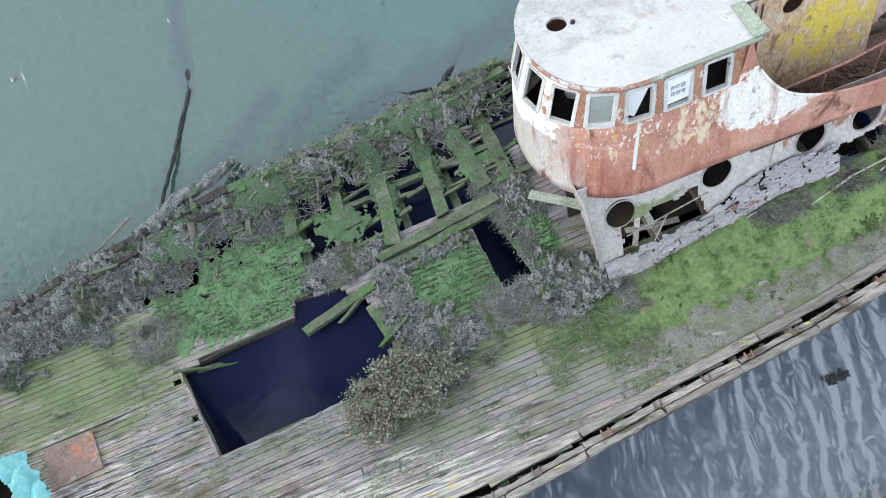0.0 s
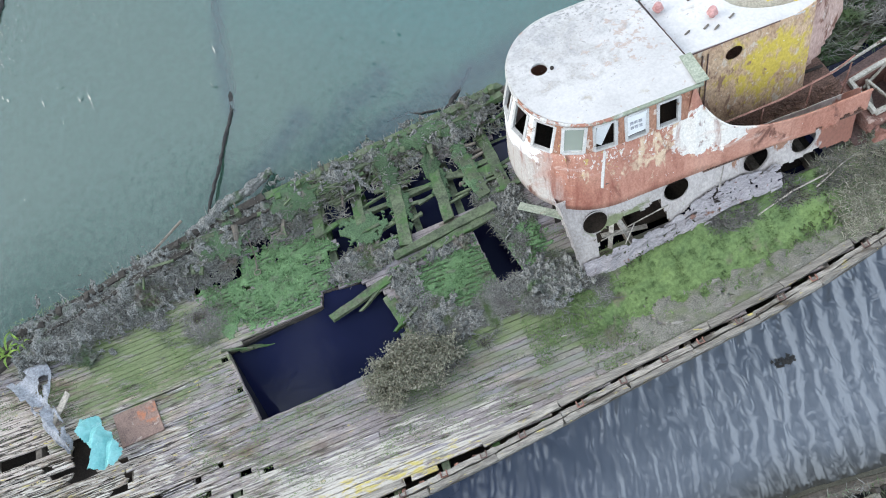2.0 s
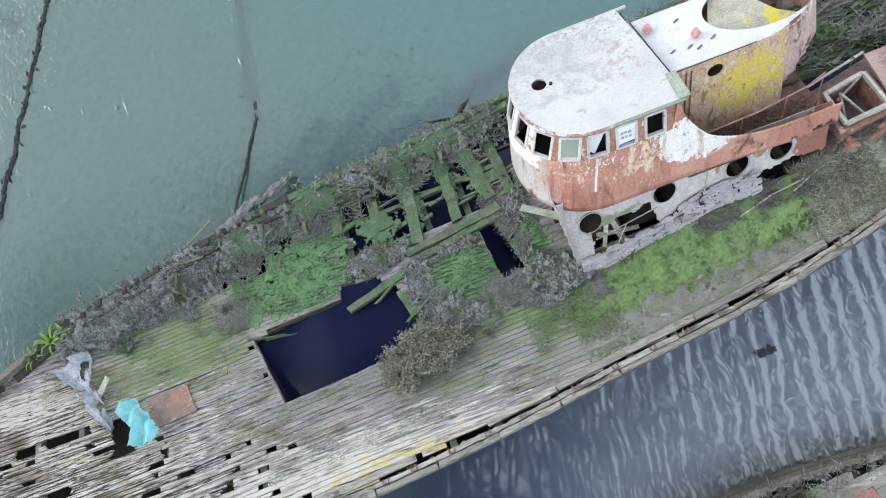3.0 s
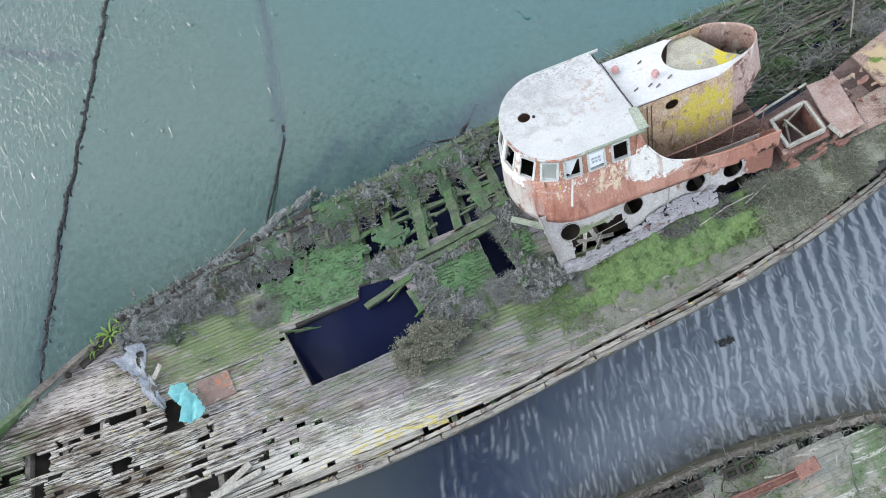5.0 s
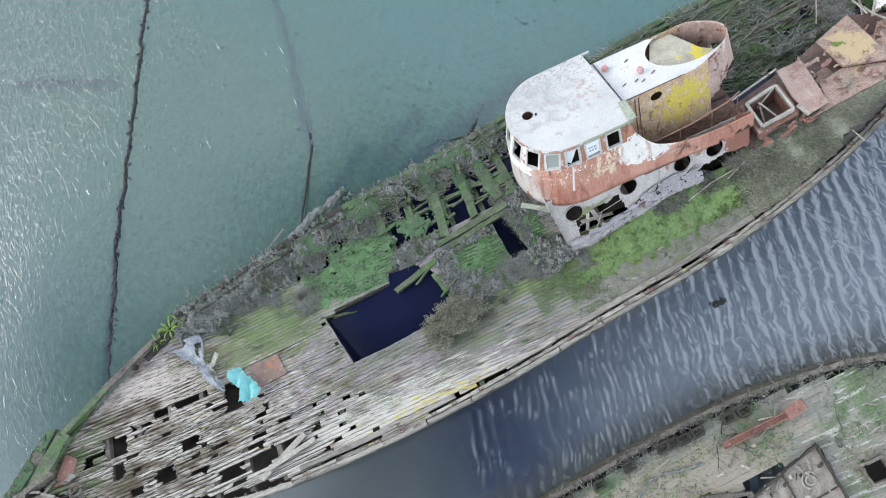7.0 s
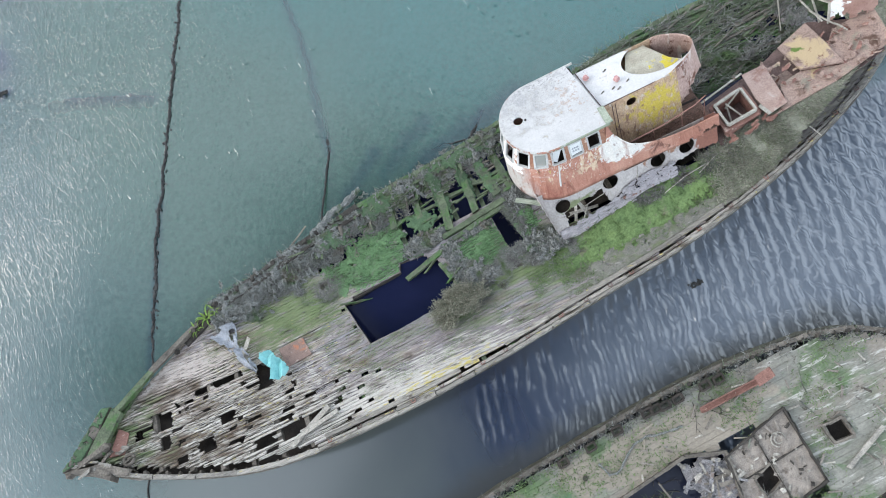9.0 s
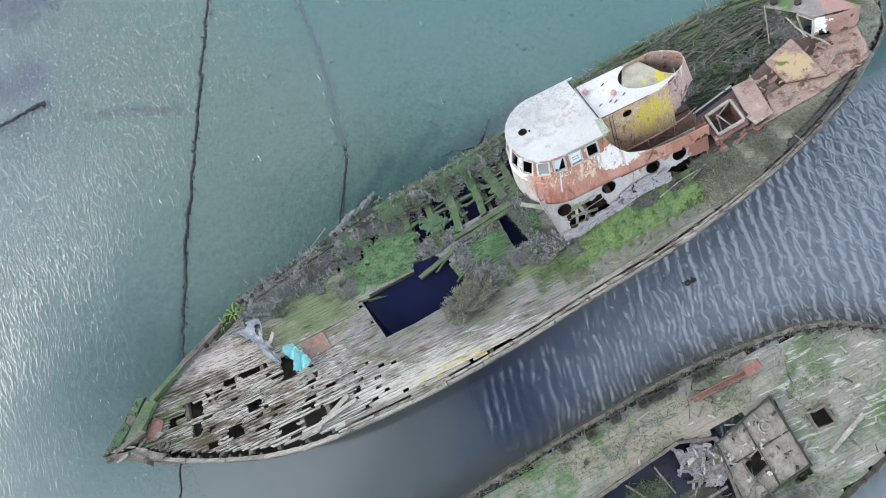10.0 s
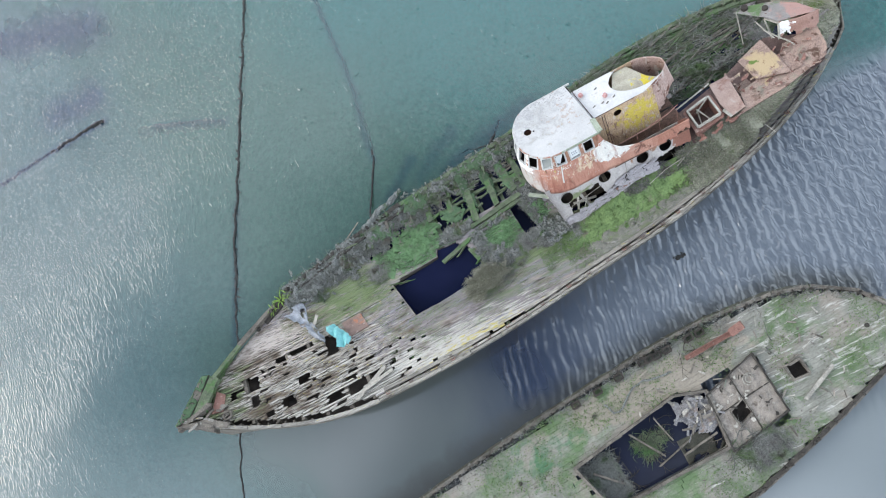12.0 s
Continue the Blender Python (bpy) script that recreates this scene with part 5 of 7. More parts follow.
part("roof_edge", bm, M_EDGE, house, "chipped white roof edging, green and rusty in places")
bm = bmesh.new()
prism(bm, [(20.72, CY - 1.41), (20.95, CY - 1.41), (20.95, CY - 0.72), (20.74, CY - 0.72)], 4.43, 4.452)
part("roof_trim", bm, M_GREENTRIM, house, "faded green roof strip")
bm = bmesh.new()
tube(bm, [(18.68, 2.98, 4.43), (18.69, 2.98, 4.49)], 0.035, 7)
part("roof_stub", bm, M_DARK, house)

# inside of the bridge: floor and after bulkhead, its shade put into their near-black colour
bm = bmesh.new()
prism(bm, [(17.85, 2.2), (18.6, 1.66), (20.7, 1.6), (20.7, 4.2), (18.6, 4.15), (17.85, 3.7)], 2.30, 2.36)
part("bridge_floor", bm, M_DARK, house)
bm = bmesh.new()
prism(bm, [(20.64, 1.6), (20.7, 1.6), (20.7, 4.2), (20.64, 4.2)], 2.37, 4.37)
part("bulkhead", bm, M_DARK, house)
bm = bmesh.new()
for a, b in (((18.9, 2.4, 2.37), (18.9, 2.4, 3.5)), ((19.6, 3.0, 2.37), (19.9, 3.4, 3.4)), ((18.5, 2.9, 3.1), (19.2, 2.2, 3.3))):
    beam(bm, a, b, 0.14, 0.1, 0.02, 2, (1, 0, 0))
part("console", bm, M_FRAME, house, "broken white console timbers inside")

# lower deckhouse: one plated wall each side, pierced by scuttles and eaten away at the foot
PORTS = ((18.72, 1.42), (20.47, 1.50), (22.18, 1.46), (23.20, 1.48))
PR = 0.265


def wall_y(z):
    """The near wall of the deckhouse leans inwards as it rises."""
    return 1.20 + 0.16 * z


def from_port(u, v, a, b):
    return math.hypot(u - a, (v - b) / 1.22)


def lower_fn(u, v):
    return (u, wall_y(v) + 0.03 * fbm(u, v, 0, 1.2), v), (0, -1, 0)


def gnawed(u, v):
    if u < 18.0 + 0.12 * (2.35 - v):
        return False
    if u < 18.72 + 0.06 * fbm(u, v, 3, 3.0):
        return True
    edge = 0.40 + 0.60 * smooth((u - 20.0) / 1.2) + 0.10 * fbm(u, 0, 9.0, 1.6)
    hole = 1.08 + 0.26 * smooth((u - 18.75) / 1.4) + 0.10 * fbm(u, v, 2.0, 2.4)
    if u < 20.25 + 0.2 * fbm(u, v, 4.0, 2.0) and v < hole:
        return False
    return v > edge


def lower_filled(u, v):
    return gnawed(u, v) and all(from_port(u, v, a, b) > PR for a, b in PORTS)


def lower_snap(u, v):
    for a, b in PORTS:
        d = from_port(u, v, a, b)
        if d < PR + 0.07:
            return a + (u - a) * PR / d, b + (v - b) * PR / d
    return u, v


part("deckhouse_wall", sheet(grid(18.0, 24.3, 0.05), grid(-0.05, 2.35, 0.05), lower_fn, lower_filled, 0.014, lower_snap), M_LOWER, house, "dirty white plating eaten away along the deck")
part("deckhouse_wall", sheet(grid(18.08, 24.3, 0.5), grid(-0.05, 2.35, 0.4), lambda u, v: ((u, 4.65, v), (0, 1, 0)), lambda u, v: True, 0.014), M_LOWER, house)
part("deckhouse_front", sheet(grid(1.25, 4.65, 0.08), grid(-0.05, 2.35, 0.08), lambda u, v: ((18.02 + 0.12 * (2.35 - v), u, v), (-1, 0, 0)),
     lambda u, v: u < wall_y(v) + 0.12 or v > 2.0 - 0.2 * fbm(u, 0, 0, 2) or u > 3.4, 0.014), M_LOWER, house)
bm = bmesh.new()
beam(bm, (18.31, 1.20, -0.05), (18.03, 1.56, 2.3), 0.05, 0.05, 0.006, 6, (1, 0, 0))
part("corner_post", bm, M_LOWER, house)
bm = bmesh.new()
beam(bm, (18.1, 1.5, 2.0), (17.4, 2.1, 1.98), 0.16, 0.05, 0.008, 3)
part("bracket", bm, M_GREENTRIM, house)
for a, b in PORTS:
    bm = bmesh.new()
    tube(bm, [(a + (PR + 0.01) * math.cos(t), wall_y(b + PR * math.sin(t)) - 0.012, b + 1.22 * (PR + 0.01) * math.sin(t)) for t in grid(0, 6.2832, 0.3)], 0.013, 6)
    part("scuttle_ring", bm, M_LOWER, house, "rusty scuttle ring")
# deckhouse floor and bulkhead, near-black to paint the shade inside
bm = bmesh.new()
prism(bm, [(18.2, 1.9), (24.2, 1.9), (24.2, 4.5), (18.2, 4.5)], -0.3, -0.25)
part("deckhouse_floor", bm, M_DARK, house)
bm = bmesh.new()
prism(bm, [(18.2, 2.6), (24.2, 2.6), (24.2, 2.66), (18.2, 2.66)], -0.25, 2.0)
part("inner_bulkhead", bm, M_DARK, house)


def torn_fn(u, v):
    """Corroded plating folded outwards, from the wall's eaten edge down to the deck."""
    top = 0.40 + 0.22 * smooth((u - 18.8) / 1.2) + 0.58 * smooth((u - 20.1) / 1.3) + 0.06 * fbm(u, 0, 4, 2.5)
    foot = -0.04 + 0.72 * smooth((u - 19.5) / 2.2)
    z = foot + (top - foot) * v
    ledge = 0.05 * abs(((v * 3.1 + 0.8 * fbm(u, v, 8, 0.9)) % 1.0) - 0.5)
    y = wall_y(z) - 0.05 - 0.20 * (1 - v) ** 1.4 - ledge + 0.025 * fbm(u, v * 0.6, 2, 3.0) + 0.014 * fbm(u * 0.6, v * 2, 6, 11)
    return (u + 0.02 * fbm(u, v, 1, 5), y, z + 0.02 * fbm(u, v, 3, 6)), (0, -1, 0)


def torn_filled(u, v):
    crack = abs(fbm(u * 0.7, v * 1.6, 5, 2.2)) < 0.035 and u > 19.0
    return not crack and v < 0.96 + 0.35 * fbm(u, 0, 7, 4)


part("torn_plating", sheet(grid(18.32, 22.7, 0.025), grid(0, 1, 0.05), torn_fn, torn_filled, 0.012), M_TORN, house, "torn pale grey corroded plating folded over the deck")
for k in range(16):
    x = rng.uniform(19.0, 22.6)
    bm = bmesh.new()
    (px_, py_, pz_), _ = torn_fn(x, rng.uniform(0.0, 0.9))
    w, h = rng.uniform(0.03, 0.12), rng.uniform(0.02, 0.07)
    q = [Vector((px_ + a * w + rng.uniform(-0.03, 0.03), py_ - 0.03 + rng.uniform(-0.04, 0.02), pz_ + b * h + rng.uniform(-0.02, 0.02))) for a, b in ((-1, -1), (1, -1), (0.7, 1), (-0.8, 0.8))]
    front, back = [bm.verts.new(v) for v in q], [bm.verts.new(v + Vector((0, 0.014, -0.008))) for v in q]
    bm.faces.new(front), bm.faces.new(back[::-1])
    quads(bm, back, front)
    part("torn_plate", bm, M_TORN, house)
for a, b in (((18.75, 1.22, 0.98), (20.2, 1.20, 1.42)), ((19.25, 1.15, 0.60), (19.5, 1.25, 1.15)), ((21.35, 1.28, 1.1), (21.42, 1.36, 1.8))):
    bm = bmesh.new()
    tube(bm, [a, b], 0.014, 5)
    part("conduit", bm, M_PALEWOOD, house)
for a, b in (((19.0, 1.4, 0.2), (19.3, 1.9, 0.9)), ((19.5, 1.35, 0.15), (19.2, 2.0, 1.1)), ((18.9, 1.6, 0.5), (19.9, 1.5, 0.35))):
    bm = bmesh.new()
    beam(bm, a, b, 0.1, 0.05, 0.01, 2)
    part("fallen_lining", bm, M_PALEWOOD, house)

# walkway between bulwark and casing
bm = bmesh.new()
prism(bm, [(20.95, 1.3), (24.25, 1.3), (24.25, 4.5), (20.95, 4.5)], 1.93, 1.97)
part("walkway", bm, M_DEBRIS, house, "walkway heaped with brown litter")
bm = bmesh.new()
for k in range(500):
    x, y = rng.uniform(21.3, 24.2), rng.uniform(1.3, 2.15)
    a = rng.uniform(0, 6.28)
    beam(bm, (x, y, 1.975 + rng.uniform(0, 0.05)), (x + 0.09 * math.cos(a), y + 0.09 * math.sin(a), 1.99 + rng.uniform(0, 0.06)), rng.uniform(0.01, 0.05), 0.012, 0.004, 1)
part("litter", bm, M_DEBRIS, house, kind="stuff")
bm = bmesh.new()
tube(bm, [(21.35, 1.52, 2.98), (22.5, 1.53, 3.02), (23.6, 1.62, 3.12), (24.1, 1.8, 3.1)], 0.02, 6)
rail = part("handrail", bm, M_REDRUST, house, "thin rusty handrail")
for x in (22.2, 23.2, 24.0):
    bm = bmesh.new()
    tube(bm, [(x, 1.55 + 0.08 * (x - 22), 1.97), (x, 1.55 + 0.08 * (x - 22), 3.05)], 0.016, 5)
    part("rail_post", bm, M_REDRUST, rail)

# engine casing and funnel
def casing_path():
    pts = [(x, 2.2) for x in grid(20.95, 22.7, 0.09)]
    for a in grid(-90, 90, 4)[1:-1]:
        pts.append((22.7 + 2.12 * math.cos(radians(a)), 3.12 + 0.92 * math.sin(radians(a))))
    return pts + [(x, 4.04) for x in grid(22.7, 20.95, 0.12)]


cas = casing_path()
cas_top = [(x - 0.46 * smooth((x - 22.9) / 1.9), y + (3.12 - y) * 0.10) for x, y in cas]


def cas_fn(u, v):
    i = min(len(cas) - 2, int(u))
    f = u - i
    xa, ya = cas[i][0] * (1 - f) + cas[i + 1][0] * f, cas[i][1] * (1 - f) + cas[i + 1][1] * f
    xb, yb = cas_top[i][0] * (1 - f) + cas_top[i + 1][0] * f, cas_top[i][1] * (1 - f) + cas_top[i + 1][1] * f
    nn = Vector((ya - 3.12, 0, 0))
    nn = Vector((max(0, xa - 22.7) * 0.65, ya - 3.12, 0)).normalized()
    top = 4.22 + 0.10 * smooth((xa - 23.0) / 0.8)
    return (xa + (xb - xa) * v, ya + (yb - ya) * v, 1.96 + (top - 1.96) * v), nn


def near_funnel(u):
    return cas[min(len(cas) - 1, int(u))][0] > 23.55


def cas_eaten(u, v):
    (x, y, z), _ = cas_fn(u, v)
    return x > 23.5 and y < 3.6 and z < 2.62 + 0.55 * smooth((x - 23.55) / 0.6) + 0.4 * fbm(x, y + z, 0, 2.2)


YP = (21.88, 3.86, 0.175)


def yellow_filled(u, v):
    (x, y, z), _ = cas_fn(u, v)
    return not near_funnel(u) and not (y < 3 and math.hypot(x - YP[0], z - YP[1]) < YP[2])


def yellow_snap(u, v):
    (x, y, z), _ = cas_fn(u, v)
    d = math.hypot(x - YP[0], z - YP[1])
    if y < 3 and 0.01 < d < YP[2] + 0.09 and x < 22.6:
        x2, z2 = YP[0] + (x - YP[0]) * YP[2] / d, YP[1] + (z - YP[1]) * YP[2] / d
        return u + (x2 - x) / (cas[1][0] - cas[0][0]), v + (z2 - z) / 2.26
    return u, v


part("casing_wall", sheet(list(range(len(cas))), grid(0, 1, 0.04), cas_fn, yellow_filled, 0.015, yellow_snap), M_YELLOW, house, "peeling yellow and cream casing wall")
part("funnel", sheet(list(range(len(cas))), grid(0, 1, 0.04), cas_fn, lambda u, v: near_funnel(u) and not cas_eaten(u, v), 0.02), M_FUNNEL, house, "open rust-pink funnel shell torn at the foot", smooth=True)
bm = bmesh.new()
tube(bm, [(YP[0] + 0.18 * math.cos(t), 2.2 + 0.085, YP[1] + 0.18 * math.sin(t)) for t in grid(0, 6.2832, 0.35)], 0.018, 5)
part("scuttle_ring", bm, M_YELLOW, house)
for x in (21.25, 21.36):
    bm = bmesh.new()
    beam(bm, (x, 2.21, 1.98), (x, 2.27, 4.1), 0.025, 0.02, 0.002, 1, (1, 0, 0))
    part("door_seam", bm, M_UNDER, house)
CUT = (23.30, 3.30, 1.18, 0.72)


def casing_roof(x, y):
    lim0, lim1 = 2.28, 3.96
    if x > 22.7:
        k = max(0.0, 1 - ((x - 22.7) / 1.64) ** 2) ** 0.5
        lim0, lim1 = 3.12 - 0.84 * k, 3.12 + 0.84 * k
    return lim0 < y < lim1 and ((x - CUT[0]) / CUT[2]) ** 2 + ((y - CUT[1]) / CUT[3]) ** 2 > 1


def roof2_snap(x, y):
    d = (((x - CUT[0]) / CUT[2]) ** 2 + ((y - CUT[1]) / CUT[3]) ** 2) ** 0.5
    if 0.8 < d < 1.15:
        return CUT[0] + (x - CUT[0]) / d, CUT[1] + (y - CUT[1]) / d
    return x, y


bm = bmesh.new()
tube(bm, [(20.93, 2.27, 4.25), (21.8, 2.27, 4.255), (22.7, 2.27, 4.25)], 0.014, 5)
tube(bm, [(20.93, 2.27, 4.27), (20.86, 3.0, 4.27), (20.79, 3.95, 4.27)], 0.014, 5)
part("roof_seam", bm, M_UNDER, house)
part("casing_roof", sheet(grid(20.7, 24.4, 0.04), grid(2.26, 3.98, 0.04), lambda x, y: ((x, y, 4.24 + 0.02 * math.sin(x)), (0, 0, 1)), casing_roof, 0.03, roof2_snap), M_ROOF, house, "white casing roof with a round opening cut in it")
bm = bmesh.new()
prism(bm, [(22.15, 3.2), (22.4, 2.8), (22.9, 2.52), (23.5, 2.48), (23.95, 2.7), (23.55, 3.05), (23.35, 3.45), (23.1, 3.92), (22.5, 3.9)], lambda x, y: 4.05 + 0.05 * (22.9 - x), lambda x, y: 4.09 + 0.05 * (22.9 - x))
part("uptake_plate", bm, material("mossy_grey_plate", (0.25, 0.22, 0.17), (0.42, 0.39, 0.31), 3, rough=0.9, layers=(((0.52, 0.42, 0.05), 3, 0.52, 0.05, (1, 1, 1), (23.45, 2.85, 4, 0.5, 0.3, 1, 0.14)),)), house, "grey plate stained yellow inside the opening")
# near-black floor paints the shade down the uptake
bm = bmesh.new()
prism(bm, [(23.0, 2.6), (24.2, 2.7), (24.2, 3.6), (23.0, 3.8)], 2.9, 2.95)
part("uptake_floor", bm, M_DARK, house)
for x, y in ((20.98, 3.52), (21.76, 2.95)):
    bm = bmesh.new()
    tube(bm, [(x, y, 4.24), (x, y, 4.36)], 0.05, 10)
    tube(bm, [(x, y, 4.34), (x, y, 4.37), (x, y, 4.42), (x, y, 4.45)], 0.105, 14, 0, 0.55)
    part("vent", bm, M_RED, house, "small faded red mushroom vent")
for x, y in ((21.2, 2.75), (21.55, 2.72), (21.62, 3.5), (22.05, 2.75), (21.7, 2.62)):
    bm = bmesh.new()
    tube(bm, [(x - 0.06, y, 4.262), (x + 0.05, y + 0.05, 4.27)], 0.02, 6, 0.004)
    part("roof_fitting", bm, M_OLDWOOD, house)

# ---------------------------------------------------------------- after part of the wreck
aft = thing("engine_hatch", "low rusted steel engine hatch behind the wheelhouse", "hatch")


def plate(name, poly, z, t, mat_, parent, label="", wob=0.03):
    bm_ = bmesh.new()
    prism(bm_, poly, lambda x, y: (z(x, y) if callable(z) else z) - t, lambda x, y: (z(x, y) if callable(z) else z) + wob * fbm(x, y, 0, 2))
    return part(name, bm_, mat_, parent, label)


SKY = [(24.64, 1.36), (25.66, 1.44), (25.69, 2.45), (24.66, 2.27)]
for (xa, ya), (xb, yb) in zip(SKY, SKY[1:] + SKY[:1]):
    bm = bmesh.new()
    beam(bm, (xa, ya, 1.62), (xb, yb, 1.62), 0.085, 0.09, 0.008, 3)
    part("skylight_frame", bm, M_CREAM, aft, "chipped white timber frame")
    bm = bmesh.new()
    beam(bm, (xa, ya, 0.92), (xb, yb, 0.92), 0.035, 1.3, 0.008, 3)
    part("coaming", bm, M_REDRUST, aft)
    bm = bmesh.new()
    cx, cy = 25.17, 1.88
    beam(bm, (xa + (xa - cx) * 0.18, ya + (ya - cy) * 0.18, 1.5), (xb + (xb - cx) * 0.18, yb + (yb - cy) * 0.18, 1.5), 0.13, 0.05, 0.01, 3)
    part("rust_flange", bm, M_REDRUST, aft)
for a, b in (((25.0, 2.2, 1.3), (25.6, 2.4, 1.62)), ((24.95, 1.5, 0.9), (25.05, 2.25, 1.5)), ((25.05, 2.2, 1.5), (25.4, 1.5, 1.2))):
    bm = bmesh.new()
    beam(bm, a, b, 0.05, 0.04, 0.006, 2)
    part("broken_bar", bm, M_CREAM, aft)
# floor below the skylight, the shade down there put into its near-black
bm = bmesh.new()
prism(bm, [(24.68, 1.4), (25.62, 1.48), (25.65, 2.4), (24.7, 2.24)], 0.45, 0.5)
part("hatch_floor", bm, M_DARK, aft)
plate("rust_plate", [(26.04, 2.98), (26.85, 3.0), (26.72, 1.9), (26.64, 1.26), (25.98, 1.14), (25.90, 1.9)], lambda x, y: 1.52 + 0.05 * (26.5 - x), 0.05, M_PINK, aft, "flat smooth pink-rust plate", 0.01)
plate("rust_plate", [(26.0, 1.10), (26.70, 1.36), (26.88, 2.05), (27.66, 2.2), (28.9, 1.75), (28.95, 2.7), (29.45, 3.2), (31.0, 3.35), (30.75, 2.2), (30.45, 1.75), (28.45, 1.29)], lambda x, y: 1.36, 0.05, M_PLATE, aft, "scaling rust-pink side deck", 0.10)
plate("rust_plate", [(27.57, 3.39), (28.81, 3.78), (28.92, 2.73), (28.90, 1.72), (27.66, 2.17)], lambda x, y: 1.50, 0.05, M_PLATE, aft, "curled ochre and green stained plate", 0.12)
# same near-black floor paints the shade in the gap between the plates
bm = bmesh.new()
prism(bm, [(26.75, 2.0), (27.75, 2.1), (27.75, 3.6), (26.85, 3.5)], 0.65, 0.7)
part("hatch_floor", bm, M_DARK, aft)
bm = bmesh.new()
prism(bm, [(26.95, 2.15), (27.6, 2.3), (27.58, 2.85), (26.98, 2.7)], lambda x, y: 1.0 - 0.1 * (y - 2), lambda x, y: 1.04 - 0.1 * (y - 2))
part("fallen_sheet", bm, M_PLATE, aft)
for a, b, w in (((24.25, 2.62, 1.55), (26.05, 3.02, 1.57), 0.055), ((25.84, 1.55, 1.58), (25.96, 1.12, 1.56), 0.12)):
    bm = bmesh.new()
    beam(bm, a, b, w, 0.04, 0.004, 2)
    part("loose_bar", bm, M_CREAM, aft, "pale bar lying over the hatch")
for k in range(14):
    x, y = rng.uniform(24.4, 26.1), rng.uniform(0.95, 1.3)
    bm = bmesh.new()
    beam(bm, (x, y, rng.uniform(1.2, 1.45)), (x + rng.uniform(-0.35, 0.35), y + rng.uniform(-0.1, 0.1), rng.uniform(1.2, 1.45)), rng.uniform(0.06, 0.16), 0.02, 0.02, 2)
    part("rust_scrap", bm, M_REDRUST, aft, "ragged red rust scrap")
for k in range(70):
    x, y = rng.uniform(26.6, 30.4), rng.uniform(1.5, 3.0)
    bm = bmesh.new()
    beam(bm, (x, y, 1.42), (x + rng.uniform(-0.3, 0.3), y + rng.uniform(-0.2, 0.2), 1.42 + rng.uniform(0, 0.08)), rng.uniform(0.03, 0.12), 0.012, 0.03, 2)
    part("rust_flake", bm, M_PLATE if rng.random() < 0.7 else M_REDRUST, aft)

plate("rust_plate", [(24.3, 1.2), (25.95, 1.15), (27.3, 1.2), (28.75, 1.4), (30.5, 1.85), (30.9, 3.3), (29.2, 4.2), (27.7, 3.7), (27.0, 3.4), (26.0, 3.2), (24.4, 2.8)], lambda x, y: 0.95, 0.05, M_UNDER, aft, "dark rusted under-plating", 0.08)

# small tilted steel shelter at the stern
shelter = thing("stern_shelter", "collapsed rusted steel shelter with white paint flakes", "shelter")
TOP = [(28.42, 5.15), (29.1, 5.02), (29.9, 4.6), (30.56, 4.0), (30.99, 3.21), (30.2, 3.42), (29.48, 3.58), (29.19, 4.12)]
plate("shelter_roof", TOP, lambda x, y: 2.24 + 0.10 * math.sin((x - 28.4) * 1.2), 0.03, M_SHELTOP, shelter, "grey-green and pink stained roof plate", 0.08)


def near_wall(u, v):
    """The plate under the roof's outer edge, bulging a little."""
    x = 29.48 + 1.51 * u
    return (x, 3.58 - 0.37 * u - 0.10 * math.sin(3.14 * u) - 0.10 * (1 - v), 1.40 + 0.88 * v + 0.03 * fbm(x, v, 2, 3)), (0, -1, 0)


part("shelter_wall", sheet(grid(0, 1, 0.04), grid(0, 1, 0.08), near_wall, lambda u, v: v > 0.10 + 0.5 * fbm(u * 3, 0, 3, 1.5) - 0.1 * u and not (0.80 < u < 0.86 and 0.55 < v < 0.75), 0.02), M_SHELTER, shelter, "pink-rust wall plate with white flakes")
for (xa, ya), (xb, yb) in (((30.99, 3.21), (30.56, 4.0)), ((30.56, 4.0), (29.9, 4.6))):
    bm = bmesh.new()
    beam(bm, (xa, ya, 1.8), (xb, yb, 1.8), 0.03, 0.9, 0.015, 4)
    part("shelter_wall", bm, M_PLATE, shelter)
for x, y, r in ((28.85, 5.02, 0.14), (29.45, 4.50, 0.12)):
    bm = bmesh.new()
    tube(bm, [(x, y, 2.25), (x, y, 2.38)], r, 12, 0.008)
    part("roof_scuttle", bm, M_DARK, shelter)
for a, b, w in (((29.19, 4.12, 2.25), (29.48, 3.58, 2.25), 0.09), ((29.48, 3.58, 2.25), (29.46, 3.45, 1.38), 0.08), ((29.19, 4.1, 2.2), (29.3, 3.7, 1.35), 0.05), ((29.0, 3.9, 1.9), (29.6, 3.3, 1.4), 0.04), ((28.5, 5.05, 2.25), (28.7, 4.9, 0.3), 0.06), ((28.9, 4.3, 2.1), (29.25, 3.5, 1.6), 0.04), ((29.6, 3.35, 1.4), (29.75, 2.85, 1.43), 0.06)):
    bm = bmesh.new()
    beam(bm, a, b, w, 0.04, 0.01, 3)
    part("bent_stay", bm, M_CREAM, shelter)

